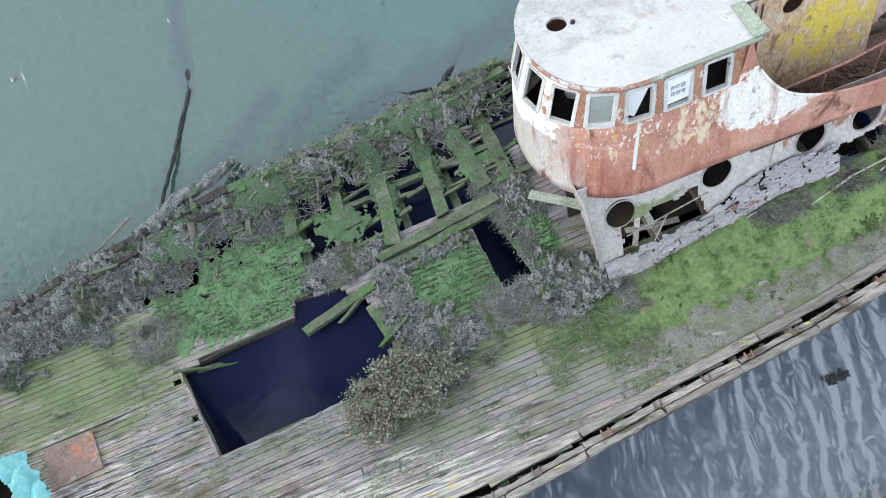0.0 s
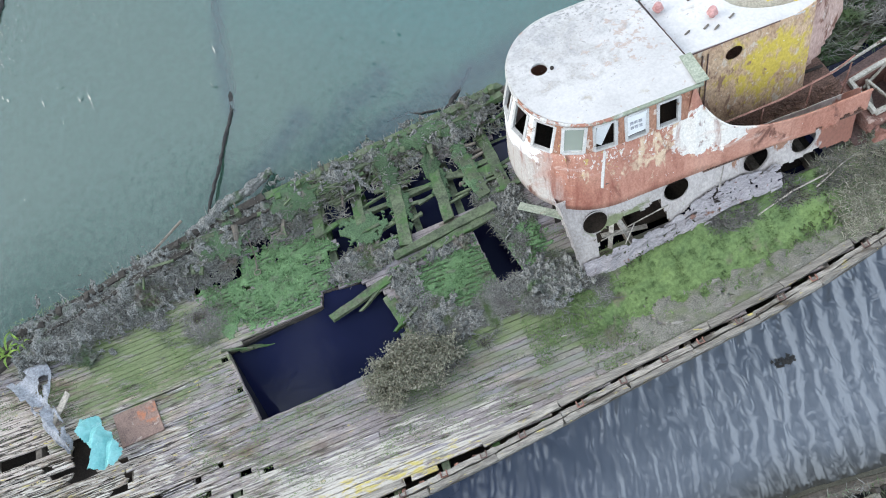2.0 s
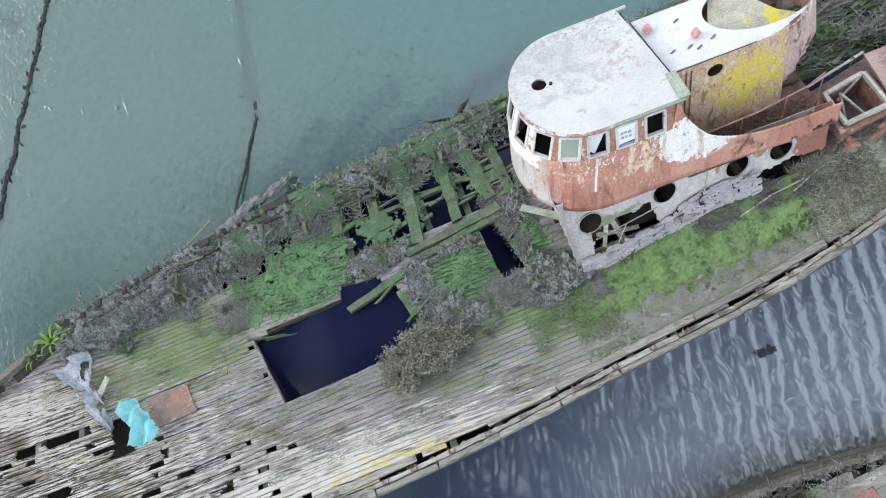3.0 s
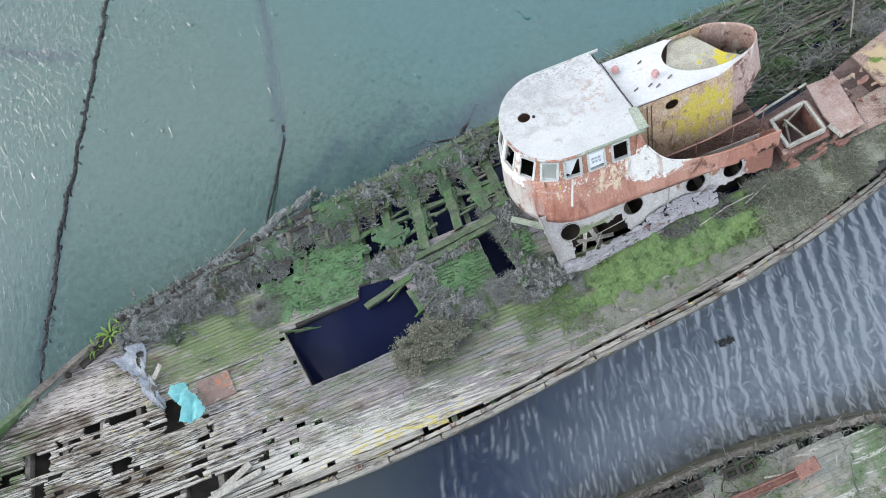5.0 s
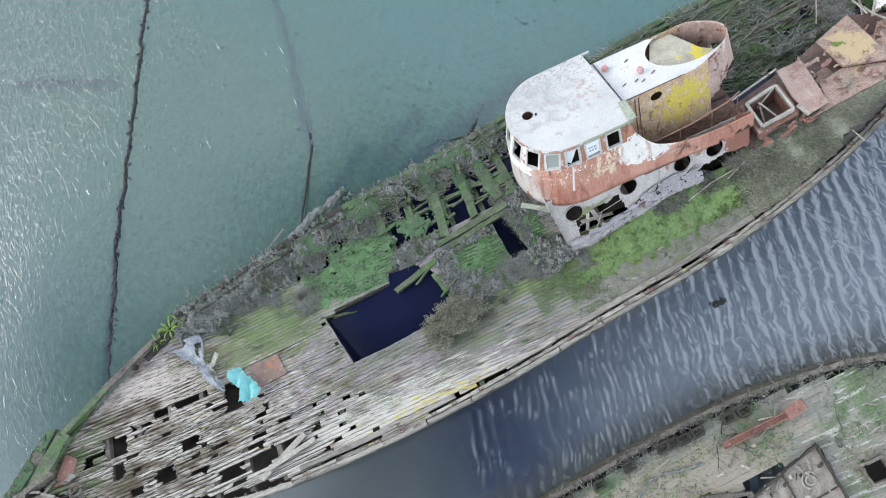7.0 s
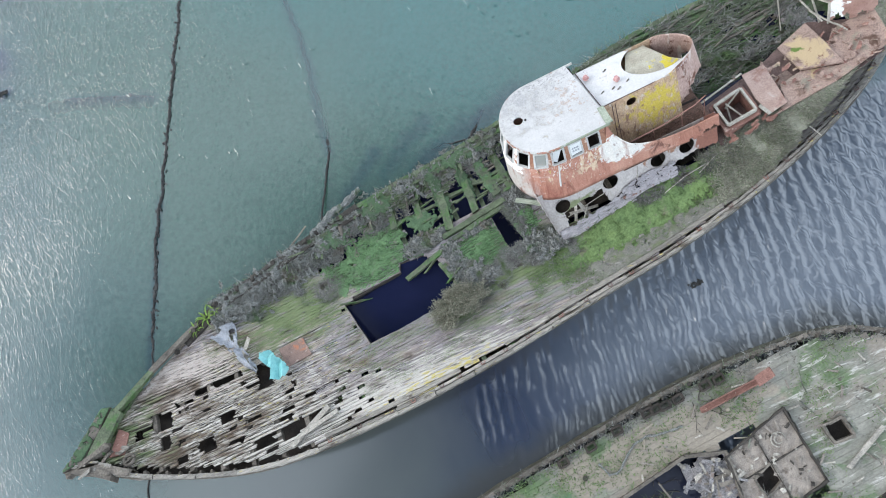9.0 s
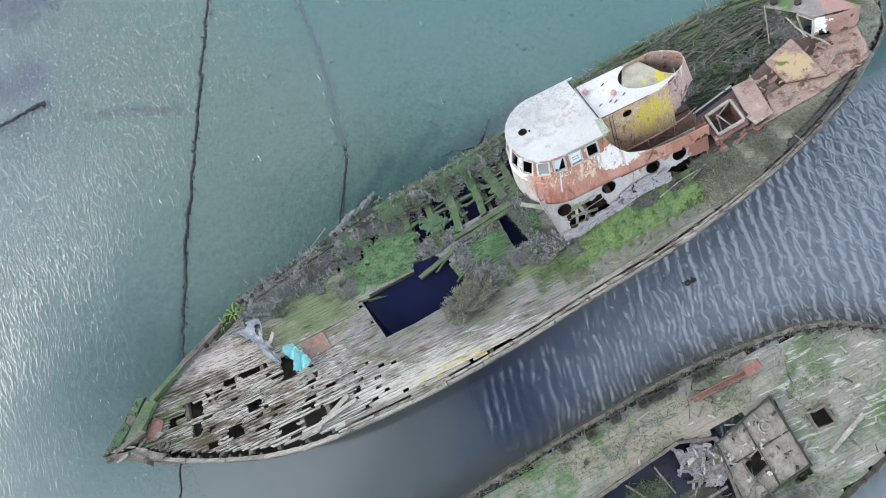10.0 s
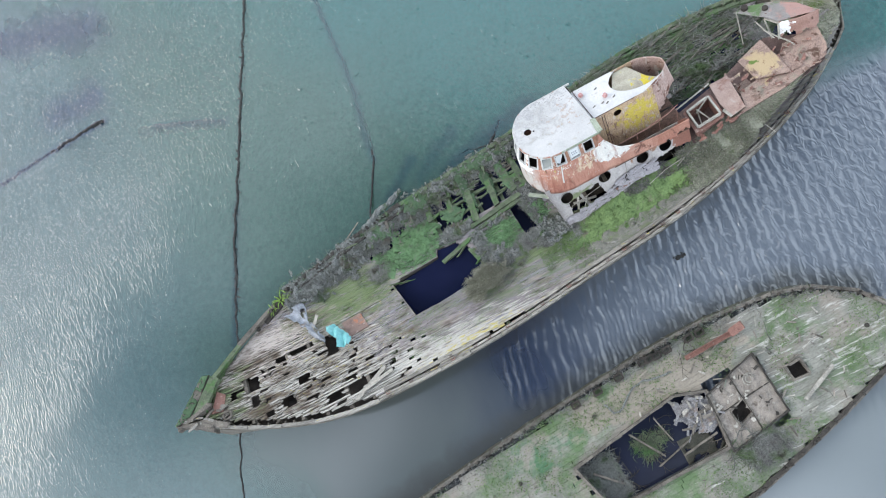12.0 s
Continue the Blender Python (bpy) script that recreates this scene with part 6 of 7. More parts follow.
# broken planking filling the far quarter
bm = sheet(grid(18.4, 31.2, 0.16), grid(0, 1, 0.05), lambda x, v: ((x, 4.3 + v * (far_edge(x) - 0.15 - 4.3), max(waterline(4.3 + v * (far_edge(x) - 4.45)) + 0.05, -0.5 + 0.5 * v) + 0.10 * fbm(x, v * 6, 0, 1.5)), (0, 0, 1)), lambda x, v: fbm(x, v * 3, 6, 1.2) > -0.32, 0.06)
solid("collapsed_deck", bm, M_BEAM, "collapsed slimy planking in the low quarter of the wreck", "planking", kind="structure")
for k in range(320):
    x = rng.uniform(18.6, 30.0)
    y = rng.uniform(4.6, far_edge(x) - 0.2)
    if 28.0 < x and y < 5.6:
        continue
    ang = rng.gauss(0.10, 0.22)
    ln = rng.uniform(0.6, 2.6)
    z = max(waterline(y) + 0.02, -0.45 + 0.55 * smooth((y - 5.2) / 2)) + rng.uniform(0, 0.22)
    bm = bmesh.new()
    dx, dy = math.cos(ang) * ln / 2, math.sin(ang) * ln / 2
    beam(bm, (x - dx, y - dy, z + rng.uniform(-0.06, 0.06)), (x + dx, y + dy, z + rng.uniform(-0.06, 0.06)), rng.uniform(0.03, 0.12), 0.04, 0.012, 3)
    solid("broken_plank", bm, M_BEAM if rng.random() < 0.6 else M_OLDWOOD, "broken slimy green plank in the collapsed quarter of the wreck", "plank", group="broken planks")

# ---------------------------------------------------------------- plants
def blades(name, spots, mat_, label, cat, length, width, lean=0.6, m=SHIP, parent=None):
    """Many small bent blades; spots: (x, y, z, size)."""
    r = np.random.RandomState(len(spots))
    verts, faces = [], []
    for x, y, z, size in spots:
        a, ln, k = r.rand() * 6.2832, length * size * (0.5 + r.rand()), lean * (0.3 + r.rand())
        w = width * (0.6 + 0.8 * r.rand())
        c, s = math.cos(a), math.sin(a)
        h = ln * (1 - 0.45 * min(1.0, k))
        b = len(verts)
        verts += [(x - s * w, y + c * w, z), (x + s * w, y - c * w, z), (x + c * ln * k * 0.35 + s * w, y + s * ln * k * 0.35 - c * w, z + h * 0.6),
                  (x + c * ln * k * 0.35 - s * w, y + s * ln * k * 0.35 + c * w, z + h * 0.6), (x + c * ln * k, y + s * ln * k, z + h)]
        faces += [(b, b + 1, b + 2, b + 3), (b + 3, b + 2, b + 4)]
    return loose(name, verts, faces, mat_, parent, label, cat, m if parent is None else None, "stuff")


def scatter(n, x0, x1, y0, y1, keep, size=lambda x, y: 1.0, dz=0.0, zf=deck_z):
    r = random.Random(n + int(x0 * 10))
    out = []
    while len(out) < n:
        x, y = r.uniform(x0, x1), r.uniform(y0, y1)
        if r.random() < keep(x, y):
            out.append((x, y, zf(x, y) + dz, size(x, y)))
    return out


def on_seam(x, y):
    """1 over the joints between the deck planks, patchily."""
    d = abs(((y - 0.04 * (x - 12) - 2.2) / PW + 0.5) % 1.0 - 0.5)
    return 1.0 if d > 0.36 and fbm(x, y, 9, 1.8) > -0.12 else 0.0


def mat_patch(name, x0, x1, y0, y1, dens, mat_, label, step=0.045, z=0.012, zf=deck_z, seam=0.0):
    """A low cushion over the deck with a ragged outline."""
    xs, ys = grid(x0, x1, step), grid(y0, y1, step)
    bm_ = sheet(xs, ys, lambda x, y: ((x, y, zf(x, y) + z + 0.035 * (0.5 + fbm(x, y, 0, 4)) * min(1, max(0, 3 * dens(x, y)))), (0, 0, 1)),
                lambda x, y: dens(x, y) + 0.45 * fbm(x, y, 5, 2.2) + 0.35 * fbm(x, y, 8, 8) - seam * on_seam(x, y) > 0.02, 0.03)
    return solid(name, bm_, mat_, label, "moss", kind="stuff", smooth=True)


def blob(cx, cy, rx, ry, ang=0.0):
    ca, sa = math.cos(ang), math.sin(ang)

    def f(x, y):
        dx, dy = x - cx, y - cy
        u, v = (dx * ca + dy * sa) / rx, (-dx * sa + dy * ca) / ry
        return 1 - math.hypot(u, v)
    return f


def free_of_holes(f):
    return lambda x, y: -1.0 if deck_open(x, y, 99) else f(x, y)


moss_a = free_of_holes(blob(11.6, 3.95, 2.0, 1.25, -0.1))
moss_b = free_of_holes(blob(15.65, 2.15, 1.2, 0.9))
moss_c = free_of_holes(blob(17.35, 2.5, 0.55, 0.85))
mat_patch("moss_carpet", 9.6, 13.6, 2.7, 5.4, moss_a, M_MOSS, "thick bright green moss over the deck beside the hatch", 0.036, seam=0.4)
mat_patch("moss_carpet", 14.3, 17.0, 1.1, 3.2, moss_b, M_MOSS, "thick bright green moss between the two deck openings", 0.036, seam=0.75)
mat_patch("moss_carpet", 16.7, 18.0, 1.5, 3.4, moss_c, M_MOSS, "dark green moss in front of the wheelhouse", 0.036, seam=0.75)
for cx, cy, rx, ry in ((15.0, 5.0, 0.26, 1.1), (16.05, 5.1, 0.22, 0.8), (16.85, 4.9, 0.24, 0.9), (14.0, 4.4, 0.5, 0.5), (12.6, 5.6, 0.7, 0.35), (10.6, 5.2, 0.7, 0.3), (16.2, 5.95, 1.2, 0.25)):
    mat_patch("moss_cushion", cx - rx - 0.1, cx + rx + 0.1, cy - ry - 0.1, cy + ry + 0.1, blob(cx, cy, rx, ry), M_CUSHION, "green moss growing on a deck timber", 0.03, 0.10)
BULWARK = [(-0.97, 0.52), (-0.30, 1.35), (0.55, 2.42), (0.88, 2.36), (0.30, 1.45), (-0.30, 0.66)]
mat_patch("moss_cushion", -1.0, 1.0, 0.5, 2.45, lambda x, y: 0.10 if inside(x, y, BULWARK) else -1.0, M_CUSHION, "ragged moss and weed on the bow bulwark", 0.03, 0.0, zf=lambda x, y: sheer(x) + 0.185)
for f, n, box_ in ((moss_a, 5200, (9.6, 13.6, 2.7, 5.4)), (moss_b, 2600, (14.5, 16.8, 1.3, 3.0)), (moss_c, 1300, (16.7, 18, 1.5, 3.4))):
    blades("moss_shoots", scatter(n, *box_, lambda x, y: 1.0 if f(x, y) > 0.12 and (on_seam(x, y) < 0.5 or fbm(x, y, 2, 3) > 0.2) else 0.0), M_MOSS, "short moss and grass shoots", "moss", 0.07, 0.012)

# turf banked against the wheelhouse and along the after side deck
bank_top = curve([(24.0, 1.15), (24.6, 1.2), (27.3, 1.18), (28.7, 1.35), (30.6, 1.85)])
bank_h = curve([(19.0, 0.0), (20.0, 0.18), (21.2, 0.5), (23.8, 0.7), (25.5, 1.1), (29.0, 1.05), (30.8, 0.6), (31.5, 0.1)])


def bank(x, y):
    e = bank_top(x)
    return deck_z(x, y) + bank_h(x) * smooth((y - e + 1.2) / 1.2)


lawn = lambda x, y: blob(21.5, 0.62, 4.1, 0.86, 0.12)(x, y) - 0.06 if y < bank_top(x) + 0.05 else -1.0
mat_patch("grass_sward", 17.6, 25.8, -0.7, 1.8, lawn, M_GRASS, "bright green turf along the side deck", 0.032, zf=bank)
blades("grass", scatter(44000, 16.6, 26.2, -1.1, 1.8, lambda x, y: min(1.0, max(0.0, 1.3 * (lawn(x, y) + 0.40 + 0.5 * fbm(x, y, 3, 1.6)))) if y < bank_top(x) + 0.1 else 0.0, zf=bank), M_GRASS, "short bright green grass on the side deck", "grass", 0.04, 0.007, 1.0)
film = lambda x, y: 0.42 * smooth((x - 17.6) / 2.4) - 0.05 if near_edge(x) + 0.52 < y < bank_top(x) and x < 24.4 and lawn(x, y) < 0.28 else -1.0
mat_patch("silt_film", 17.6, 24.5, -1.1, 1.2, film, M_SILT, "thin grey-brown silt and moss over the side deck planks", 0.05, z=0.004)
thin = lambda x, y: max(0.0, 0.5 * fbm(x, y, 7, 1.3) + 0.12) if not deck_open(x, y, 99) else 0.0
blades("thin_grass", scatter(16000, 9.0, 19.5, -1.2, 2.6, thin), M_GRASS, "thin grass in the seams of the deck", "grass", 0.03, 0.006, 1.0)
blades("bow_grass", scatter(9000, 4.6, 10.2, 2.3, 5.2, lambda x, y: max(0.0, 0.35 + fbm(x, y, 2, 1.2))), M_GRASS, "thin green growth over the bow planks", "grass", 0.03, 0.006, 1.0)
earth = lambda x, y: 0.5 if near_edge(x) + 0.38 < y < bank_top(x) + 0.12 and 23.9 < x < 31.3 else -1.0
mat_patch("turf_bank", 23.8, 31.4, -0.2, 2.5, earth, M_EARTH, "bank of matted dead grass along the after side deck", 0.07, zf=bank)
stern = lambda x, y: 0.4 if near_edge(x) + 0.4 < y < far_edge(x) - 0.35 and x > 30.7 else -1.0
mat_patch("turf_bank", 30.6, 32.5, 1.6, 6.4, stern, M_EARTH, "matted dead grass and moss over the stern planks", 0.05, zf=deck_z)
blades("rank_grass", scatter(5000, 30.4, 32.5, 1.6, 6.4, lambda x, y: 1.0 if stern(x, y) > 0 else 0.0), M_STRAW, "rank dry grass over the stern planks", "grass", 0.10, 0.008, 1.5)

# dead weed: low side, hatch edges, wheelhouse front, after side deck
def weed_ok(x, y):
    return 0.0 if inside(x, y, HATCH) or inside(x, y, HOLE) else 1.0


def heap(cx, cy, rx, ry, ang=0.0):
    g = blob(cx, cy, rx, ry, ang)
    return lambda x, y: max(0.0, g(x, y) - 0.1 + 0.75 * fbm(x, y, 4, 1.7)) * weed_ok(x, y)


low_side = lambda x, y: (1.0 if far_edge(x) - 1.0 + 0.5 * fbm(x, y, 1, 1.1) < y < far_edge(x) + 0.12 else 0.0) * (1.0 if fbm(x, y, 6, 0.9) > -0.25 else 0.25)
blades("dead_weed", scatter(3200, 5.4, 13.5, 2.6, 6.4, low_side, lambda x, y: 1.0 + fbm(x, y, 2, 2)), M_WEED, "tangled grey seaweed and dead stems along the low rail", "weed", 0.16, 0.007, 1.6)
blades("dead_weed", scatter(2600, 13.5, 18.2, 4.8, 6.7, lambda x, y: low_side(x, y) * (0.5 if fbm(x, y, 2, 3) > 0 else 0.1)), M_WEED, "grey weed hanging on the broken frames", "weed", 0.16, 0.011, 1.3)
for f, n, b_, lab in ((heap(13.75, 3.45, 0.85, 0.38, 0.15), 4200, (12.7, 14.8, 2.9, 4.0), "heap of grey dead weed at the hatch edge"),
                      (heap(15.1, 0.95, 1.0, 0.65), 4200, (14.0, 16.4, 0.1, 1.9), "grey dead stems beside the shrub"),
                      (heap(17.55, 1.35, 1.15, 0.8, -0.5), 5200, (16.2, 18.9, 0.3, 2.5), "grey dead weed at the foot of the wheelhouse"),
                      (heap(17.3, 3.6, 0.75, 1.1), 4800, (16.4, 18.1, 2.4, 4.9), "tangled dead growth against the wheelhouse front"),
                      (heap(15.9, 1.15, 1.3, 0.5), 3200, (14.4, 17.4, 0.4, 1.8), "patch of pale dead weed on the deck"),
                      (heap(9.7, 3.5, 0.9, 0.7), 1500, (8.6, 11.0, 2.7, 4.6), "dead weed on the mossy deck")):
    blades("dead_weed", scatter(n, *b_, lambda x, y: min(1.0, 2.2 * f(x, y))), M_WEED, lab, "weed", 0.12, 0.006, 1.6)
rank = lambda x, y: (1.0 if near_edge(x) + 0.36 < y < bank_top(x) + 0.2 else 0.0) * max(0.0, 0.62 + fbm(x, y, 2, 1.4)) * smooth((x - 23.2) / 1.4)
blades("rank_grass", scatter(20000, 23.4, 31.0, -0.3, 2.5, rank, lambda x, y: 1.0, zf=bank), M_STRAW, "rank dry grass and brambles along the after side deck", "grass", 0.12, 0.008, 1.3)
blades("rank_grass", scatter(9000, 23.4, 31.0, -0.3, 2.5, rank, lambda x, y: 1.0, zf=bank), M_LEAF, "green shoots among the dry grass", "grass", 0.10, 0.009, 1.3)
blades("dead_weed", scatter(2600, 21.0, 24.8, 0.7, 1.3, lambda x, y: max(0.0, 0.25 + fbm(x, y, 4, 2)), zf=bank), M_WEED, "dead stems along the foot of the deckhouse", "weed", 0.14, 0.008, 1.3)
blades("dead_weed", scatter(7000, 18.6, 30.0, 4.5, 7.4, lambda x, y: max(0.0, 0.3 + fbm(x, y, 1, 1.2)) if y < far_edge(x) else 0.0), M_WEED, "dark weed strewn over broken planking", "weed", 0.16, 0.012, 1.3)


# low matted weed between the stems
def weed_mat(x0, x1, y0, y1, dens, label):
    bm_ = sheet(grid(x0, x1, 0.034), grid(y0, y1, 0.034), lambda x, y: ((x + 0.02 * fbm(x, y, 7, 14), y + 0.02 * fbm(x, y, 9, 14), deck_z(x, y) + 0.03 + 0.16 * max(0.0, 0.35 + fbm(x, y, 4, 3.0)) + 0.09 * fbm(x, y, 2, 13)), (0, 0, 1)),
                lambda x, y: dens(x, y) + 0.55 * fbm(x, y, 5, 1.8) + 0.45 * fbm(x, y, 8, 6) > 0.12 and weed_ok(x, y) > 0.5, 0.03)
    return solid("weed_mat", bm_, M_MAT, label, "weed", kind="stuff")


def clumps(n, per, spread, *box_and_keep):
    """Spots gathered in clumps."""
    r = random.Random(n)
    return [(x + r.gauss(0, spread), y + r.gauss(0, spread), z + r.uniform(0.0, 0.06), r.uniform(0.6, 1.3)) for x, y, z, _ in scatter(n, *box_and_keep) for _ in range(per)]


wrack = lambda x, y: (1.0 if far_edge(x) - (1.15 if x < 11 else 0.75 if x < 13 else 0.35) + 0.6 * fbm(x, y, 1, 1.1) < y < far_edge(x) - 0.06 else 0.0) * weed_ok(x, y)
blades("bladder_wrack", clumps(3400, 13, 0.045, 5.3, 18.0, 3.0, 6.5, wrack), M_MAT, "clumps of dark grey bladder wrack over the low rail", "weed", 0.055, 0.010, 1.4)
blades("bladder_wrack", clumps(1100, 13, 0.045, 12.6, 18.2, 0.4, 4.8, lambda x, y: max(heap(13.75, 3.45, 0.9, 0.4, 0.15)(x, y), heap(17.4, 1.5, 1.1, 0.8, -0.5)(x, y), heap(17.3, 3.6, 0.7, 1.1)(x, y), heap(14.6, 2.1, 0.4, 0.9)(x, y)) * 2), M_MAT, "clumps of dark grey dead growth by the hatch and the wheelhouse", "weed", 0.055, 0.010, 1.4)
rim = lambda x, y: 0.42 - abs(y - far_edge(x) + (0.45 if x < 11 else 0.3)) * 0.7
weed_mat(5.2, 10.5, 3.0, 5.9, rim, "matted grey seaweed draped over the low rail")
weed_mat(10.5, 18.0, 5.0, 6.6, lambda x, y: rim(x, y) - 0.12, "matted grey seaweed over the broken frame ends")
weed_mat(12.7, 14.9, 2.8, 4.0, blob(13.75, 3.45, 1.0, 0.45, 0.15), "matted grey weed heaped at the hatch edge")
weed_mat(14.1, 16.6, 0.4, 3.3, lambda x, y: max(blob(15.1, 1.2, 1.0, 0.6)(x, y), blob(14.5, 2.3, 0.5, 0.9)(x, y), blob(15.6, 3.0, 1.2, 0.3)(x, y)) - 0.2, "matted grey weed on the deck beside the bush")
weed_mat(16.3, 18.6, 0.5, 4.8, lambda x, y: max(blob(17.5, 1.35, 1.0, 0.75, -0.5)(x, y), blob(17.4, 3.6, 0.6, 1.1)(x, y)) - 0.15, "matted dead growth at the foot of the wheelhouse")
for tone, count in ((M_BEAM, 2600), (M_WEED, 3600)):
    blades("dead_weed", scatter(count, 18.6, 30.0, 4.4, 7.4, lambda x, y: 0.8 if y < far_edge(x) and fbm(x, y, 3, 1.0) > -0.2 else 0.0, zf=lambda x, y: max(waterline(y) + 0.05, -0.4 + 0.55 * smooth((y - 5.2) / 2)) + 0.12), tone, "thin broken stems strewn over the collapsed planking", "weed", 0.24, 0.009, 2.4)


def shrub(name, cx, cy, rx, ry, h, n_stem, n_leaf, label):
    base = thing(name, label, "shrub")
    r = random.Random(5)
    tips = []
    for k in range(n_stem):
        a = r.uniform(0, 6.28)
        q = r.random() ** 0.5 * (0.92 + 0.2 * math.sin(2 * a + 1) + 0.16 * math.sin(5 * a) + 0.1 * math.sin(9 * a + 2))
        tx, ty, tz = cx + rx * q * math.cos(a), cy + ry * q * math.sin(a), h * (0.45 + 0.6 * max(0.0, 1 - q * q)) * r.uniform(0.75, 1.1)
        bx, by = cx + (tx - cx) * 0.25, cy + (ty - cy) * 0.25
        mid = ((bx + tx) / 2 + r.uniform(-0.06, 0.06), (by + ty) / 2 + r.uniform(-0.06, 0.06), tz * 0.6)
        bm_ = bmesh.new()
        tube(bm_, [(bx, by, -0.02), mid, (tx, ty, tz)], 0.016, 5, 0.002, 0.35)
        part("stem", bm_, M_TWIG, base)
        tips.append(((bx, by, 0.0), mid, (tx, ty, tz)))
    verts, faces = [], []
    for k in range(n_leaf):
        b0, m0, t0 = r.choice(tips)
        f = r.random() ** 0.6
        p = Vector(m0).lerp(Vector(t0), f) if r.random() < 0.8 else Vector(b0).lerp(Vector(m0), f)
        p += Vector((r.gauss(0, 0.075), r.gauss(0, 0.075), r.gauss(0, 0.055)))
        d = Vector((r.gauss(0, 1), r.gauss(0, 1), r.gauss(0.5, 0.7))).normalized()
        s = d.cross(Vector((r.gauss(0, 1), r.gauss(0, 1), r.gauss(0, 1)))).normalized()
        ln, w = r.uniform(0.035, 0.075), r.uniform(0.010, 0.020)
        i = len(verts)
        verts += [tuple(p), tuple(p + d * ln * 0.5 + s * w), tuple(p + d * ln), tuple(p + d * ln * 0.5 - s * w)]
        faces.append((i, i + 1, i + 2, i + 3))
    loose("foliage", verts, faces, M_LEAF, base, "small grey-green leaves", kind="stuff")
    return base


shrub("bush", 14.1, 0.42, 1.08, 0.80, 0.62, 110, 21000, "grey-green twiggy bush growing beside the hatch")


def leafy_plant(x0, y0, n, size):
    base = thing("leafy_plant", "bright green broad-leaved plant on the low rail", "plant")
    r = random.Random(3)
    for k in range(n):
        a = 6.28 * k / n + r.uniform(-0.3, 0.3)
        ln, rise = size * r.uniform(0.4, 1.3), r.uniform(0.35, 0.8)
        z0 = deck_z(x0, y0) + 0.02
        verts, faces = [], []
        for i in range(6):
            f = i / 5
            w = 0.085 * math.sin(3.14 * min(0.98, 0.12 + 0.88 * f)) * size
            p = (x0 + math.cos(a) * ln * f, y0 + math.sin(a) * ln * f, z0 + ln * rise * math.sin(f * 2.4) * 0.8)
            verts += [(p[0] - math.sin(a) * w, p[1] + math.cos(a) * w, p[2]), (p[0], p[1], p[2] - 0.03), (p[0] + math.sin(a) * w, p[1] - math.cos(a) * w, p[2])]
        for i in range(5):
            b = 3 * i
            faces += [(b, b + 1, b + 4, b + 3), (b + 1, b + 2, b + 5, b + 4)]
        loose("leaf", verts, faces, M_FERN, base)


leafy_plant(5.05, 4.35, 13, 0.42)
leafy_plant(4.55, 4.1, 9, 0.34)
leafy_plant(5.45, 4.5, 8, 0.3)

for a, b in (((22.0, 0.75, 0.45), (23.6, 0.95, 0.72)), ((23.3, 0.8, 0.6), (24.6, 1.15, 0.85)), ((27.0, 0.85, 0.62), (27.35, 0.25, 0.3))):
    bm = bmesh.new()
    tube(bm, [a, ((a[0] + b[0]) / 2, (a[1] + b[1]) / 2 + 0.04, (a[2] + b[2]) / 2 + 0.05), b], 0.017, 6, 0.003)
    solid("pale_stick", bm, M_PALEWOOD, "thin bleached stick lying on the turf", "stick", group="pale sticks")

# bare stalks lying in the weed on the low rail
for k in range(16):
    x = rng.uniform(6.0, 13.5)
    y = far_edge(x) - rng.uniform(0.0, 0.7)
    a = rng.uniform(0, 6.28)
    bm = bmesh.new()
    z = deck_z(x, y)
    tube(bm, [(x, y, z + 0.03), (x + 0.3 * math.cos(a), y + 0.3 * math.sin(a), z + 0.16), (x + 0.62 * math.cos(a + 0.3), y + 0.62 * math.sin(a + 0.3), z + 0.07)], 0.018, 5, 0.003, 0.5)
    solid("dead_stalk", bm, M_WEED, "bare grey stalk in the weed on the low rail", "stalk", group="dead stalks")

# ---------------------------------------------------------------- cables and stumps in the water
bm = bmesh.new()
P1 = [(10.7, 16.0, -0.02), (9.30, 13.17, -0.01), (6.62, 7.8, 0.01), (3.86, 2.16, 0.02), (1.90, -2.42, -0.03), (0.9, -5.2, -0.05), (0.27, -6.55, 0.01), (-0.25, -7.93, 0.012), (-0.74, -9.31, 0.008), (-2.6, -13.5, 0.0)]
tube(bm, densify(P1[:6], 0.07, 0.09), 0.058, 7, 0.028)
for k in range(110):
    q = jumble.random() ** 0.9
    i = min(3, int(q * 4))
    p = Vector(P1[i]).lerp(Vector(P1[i + 1]), q * 4 - i) + Vector((jumble.gauss(0, 0.07), jumble.gauss(0, 0.05), 0.02))
    a = jumble.uniform(0, 6.28)
    beam(bm, p, p + Vector((math.cos(a), math.sin(a), 0.1)) * jumble.uniform(0.04, 0.2), jumble.uniform(0.015, 0.05), 0.03, 0.012, 1)
solid("sunken_boom", bm, M_CABLE, "long black weed-grown spar lying awash in the creek", "spar", HOME)
bm = bmesh.new()
tube(bm, densify(P1[5:], 0.2, 0.1), 0.035, 6, 0.012)
solid("chain", bm, M_CABLE, "thin weedy chain running under the bow", "chain", HOME)
bm = bmesh.new()
tube(bm, densify([(10.40, -0.45, 0.30), (10.65, 0.2, 0.16), (11.2, 1.25, 0.05), (11.75, 2.25, 0.0)], 0.12, 0.05), 0.042, 6, 0.016)
tube(bm, densify([(11.75, 2.25, -0.06), (11.98, 3.4, -0.13), (12.15, 5.2, -0.15), (12.5, 7.9, -0.16), (12.6, 11.0, -0.17), (12.9, 14.5, -0.18)], 0.2, 0.12), 0.09, 6, 0.03)
solid("mooring_chain", bm, M_CABLE, "weed-grown chain sagging from the wreck into the water", "chain", HOME)
bm = bmesh.new()
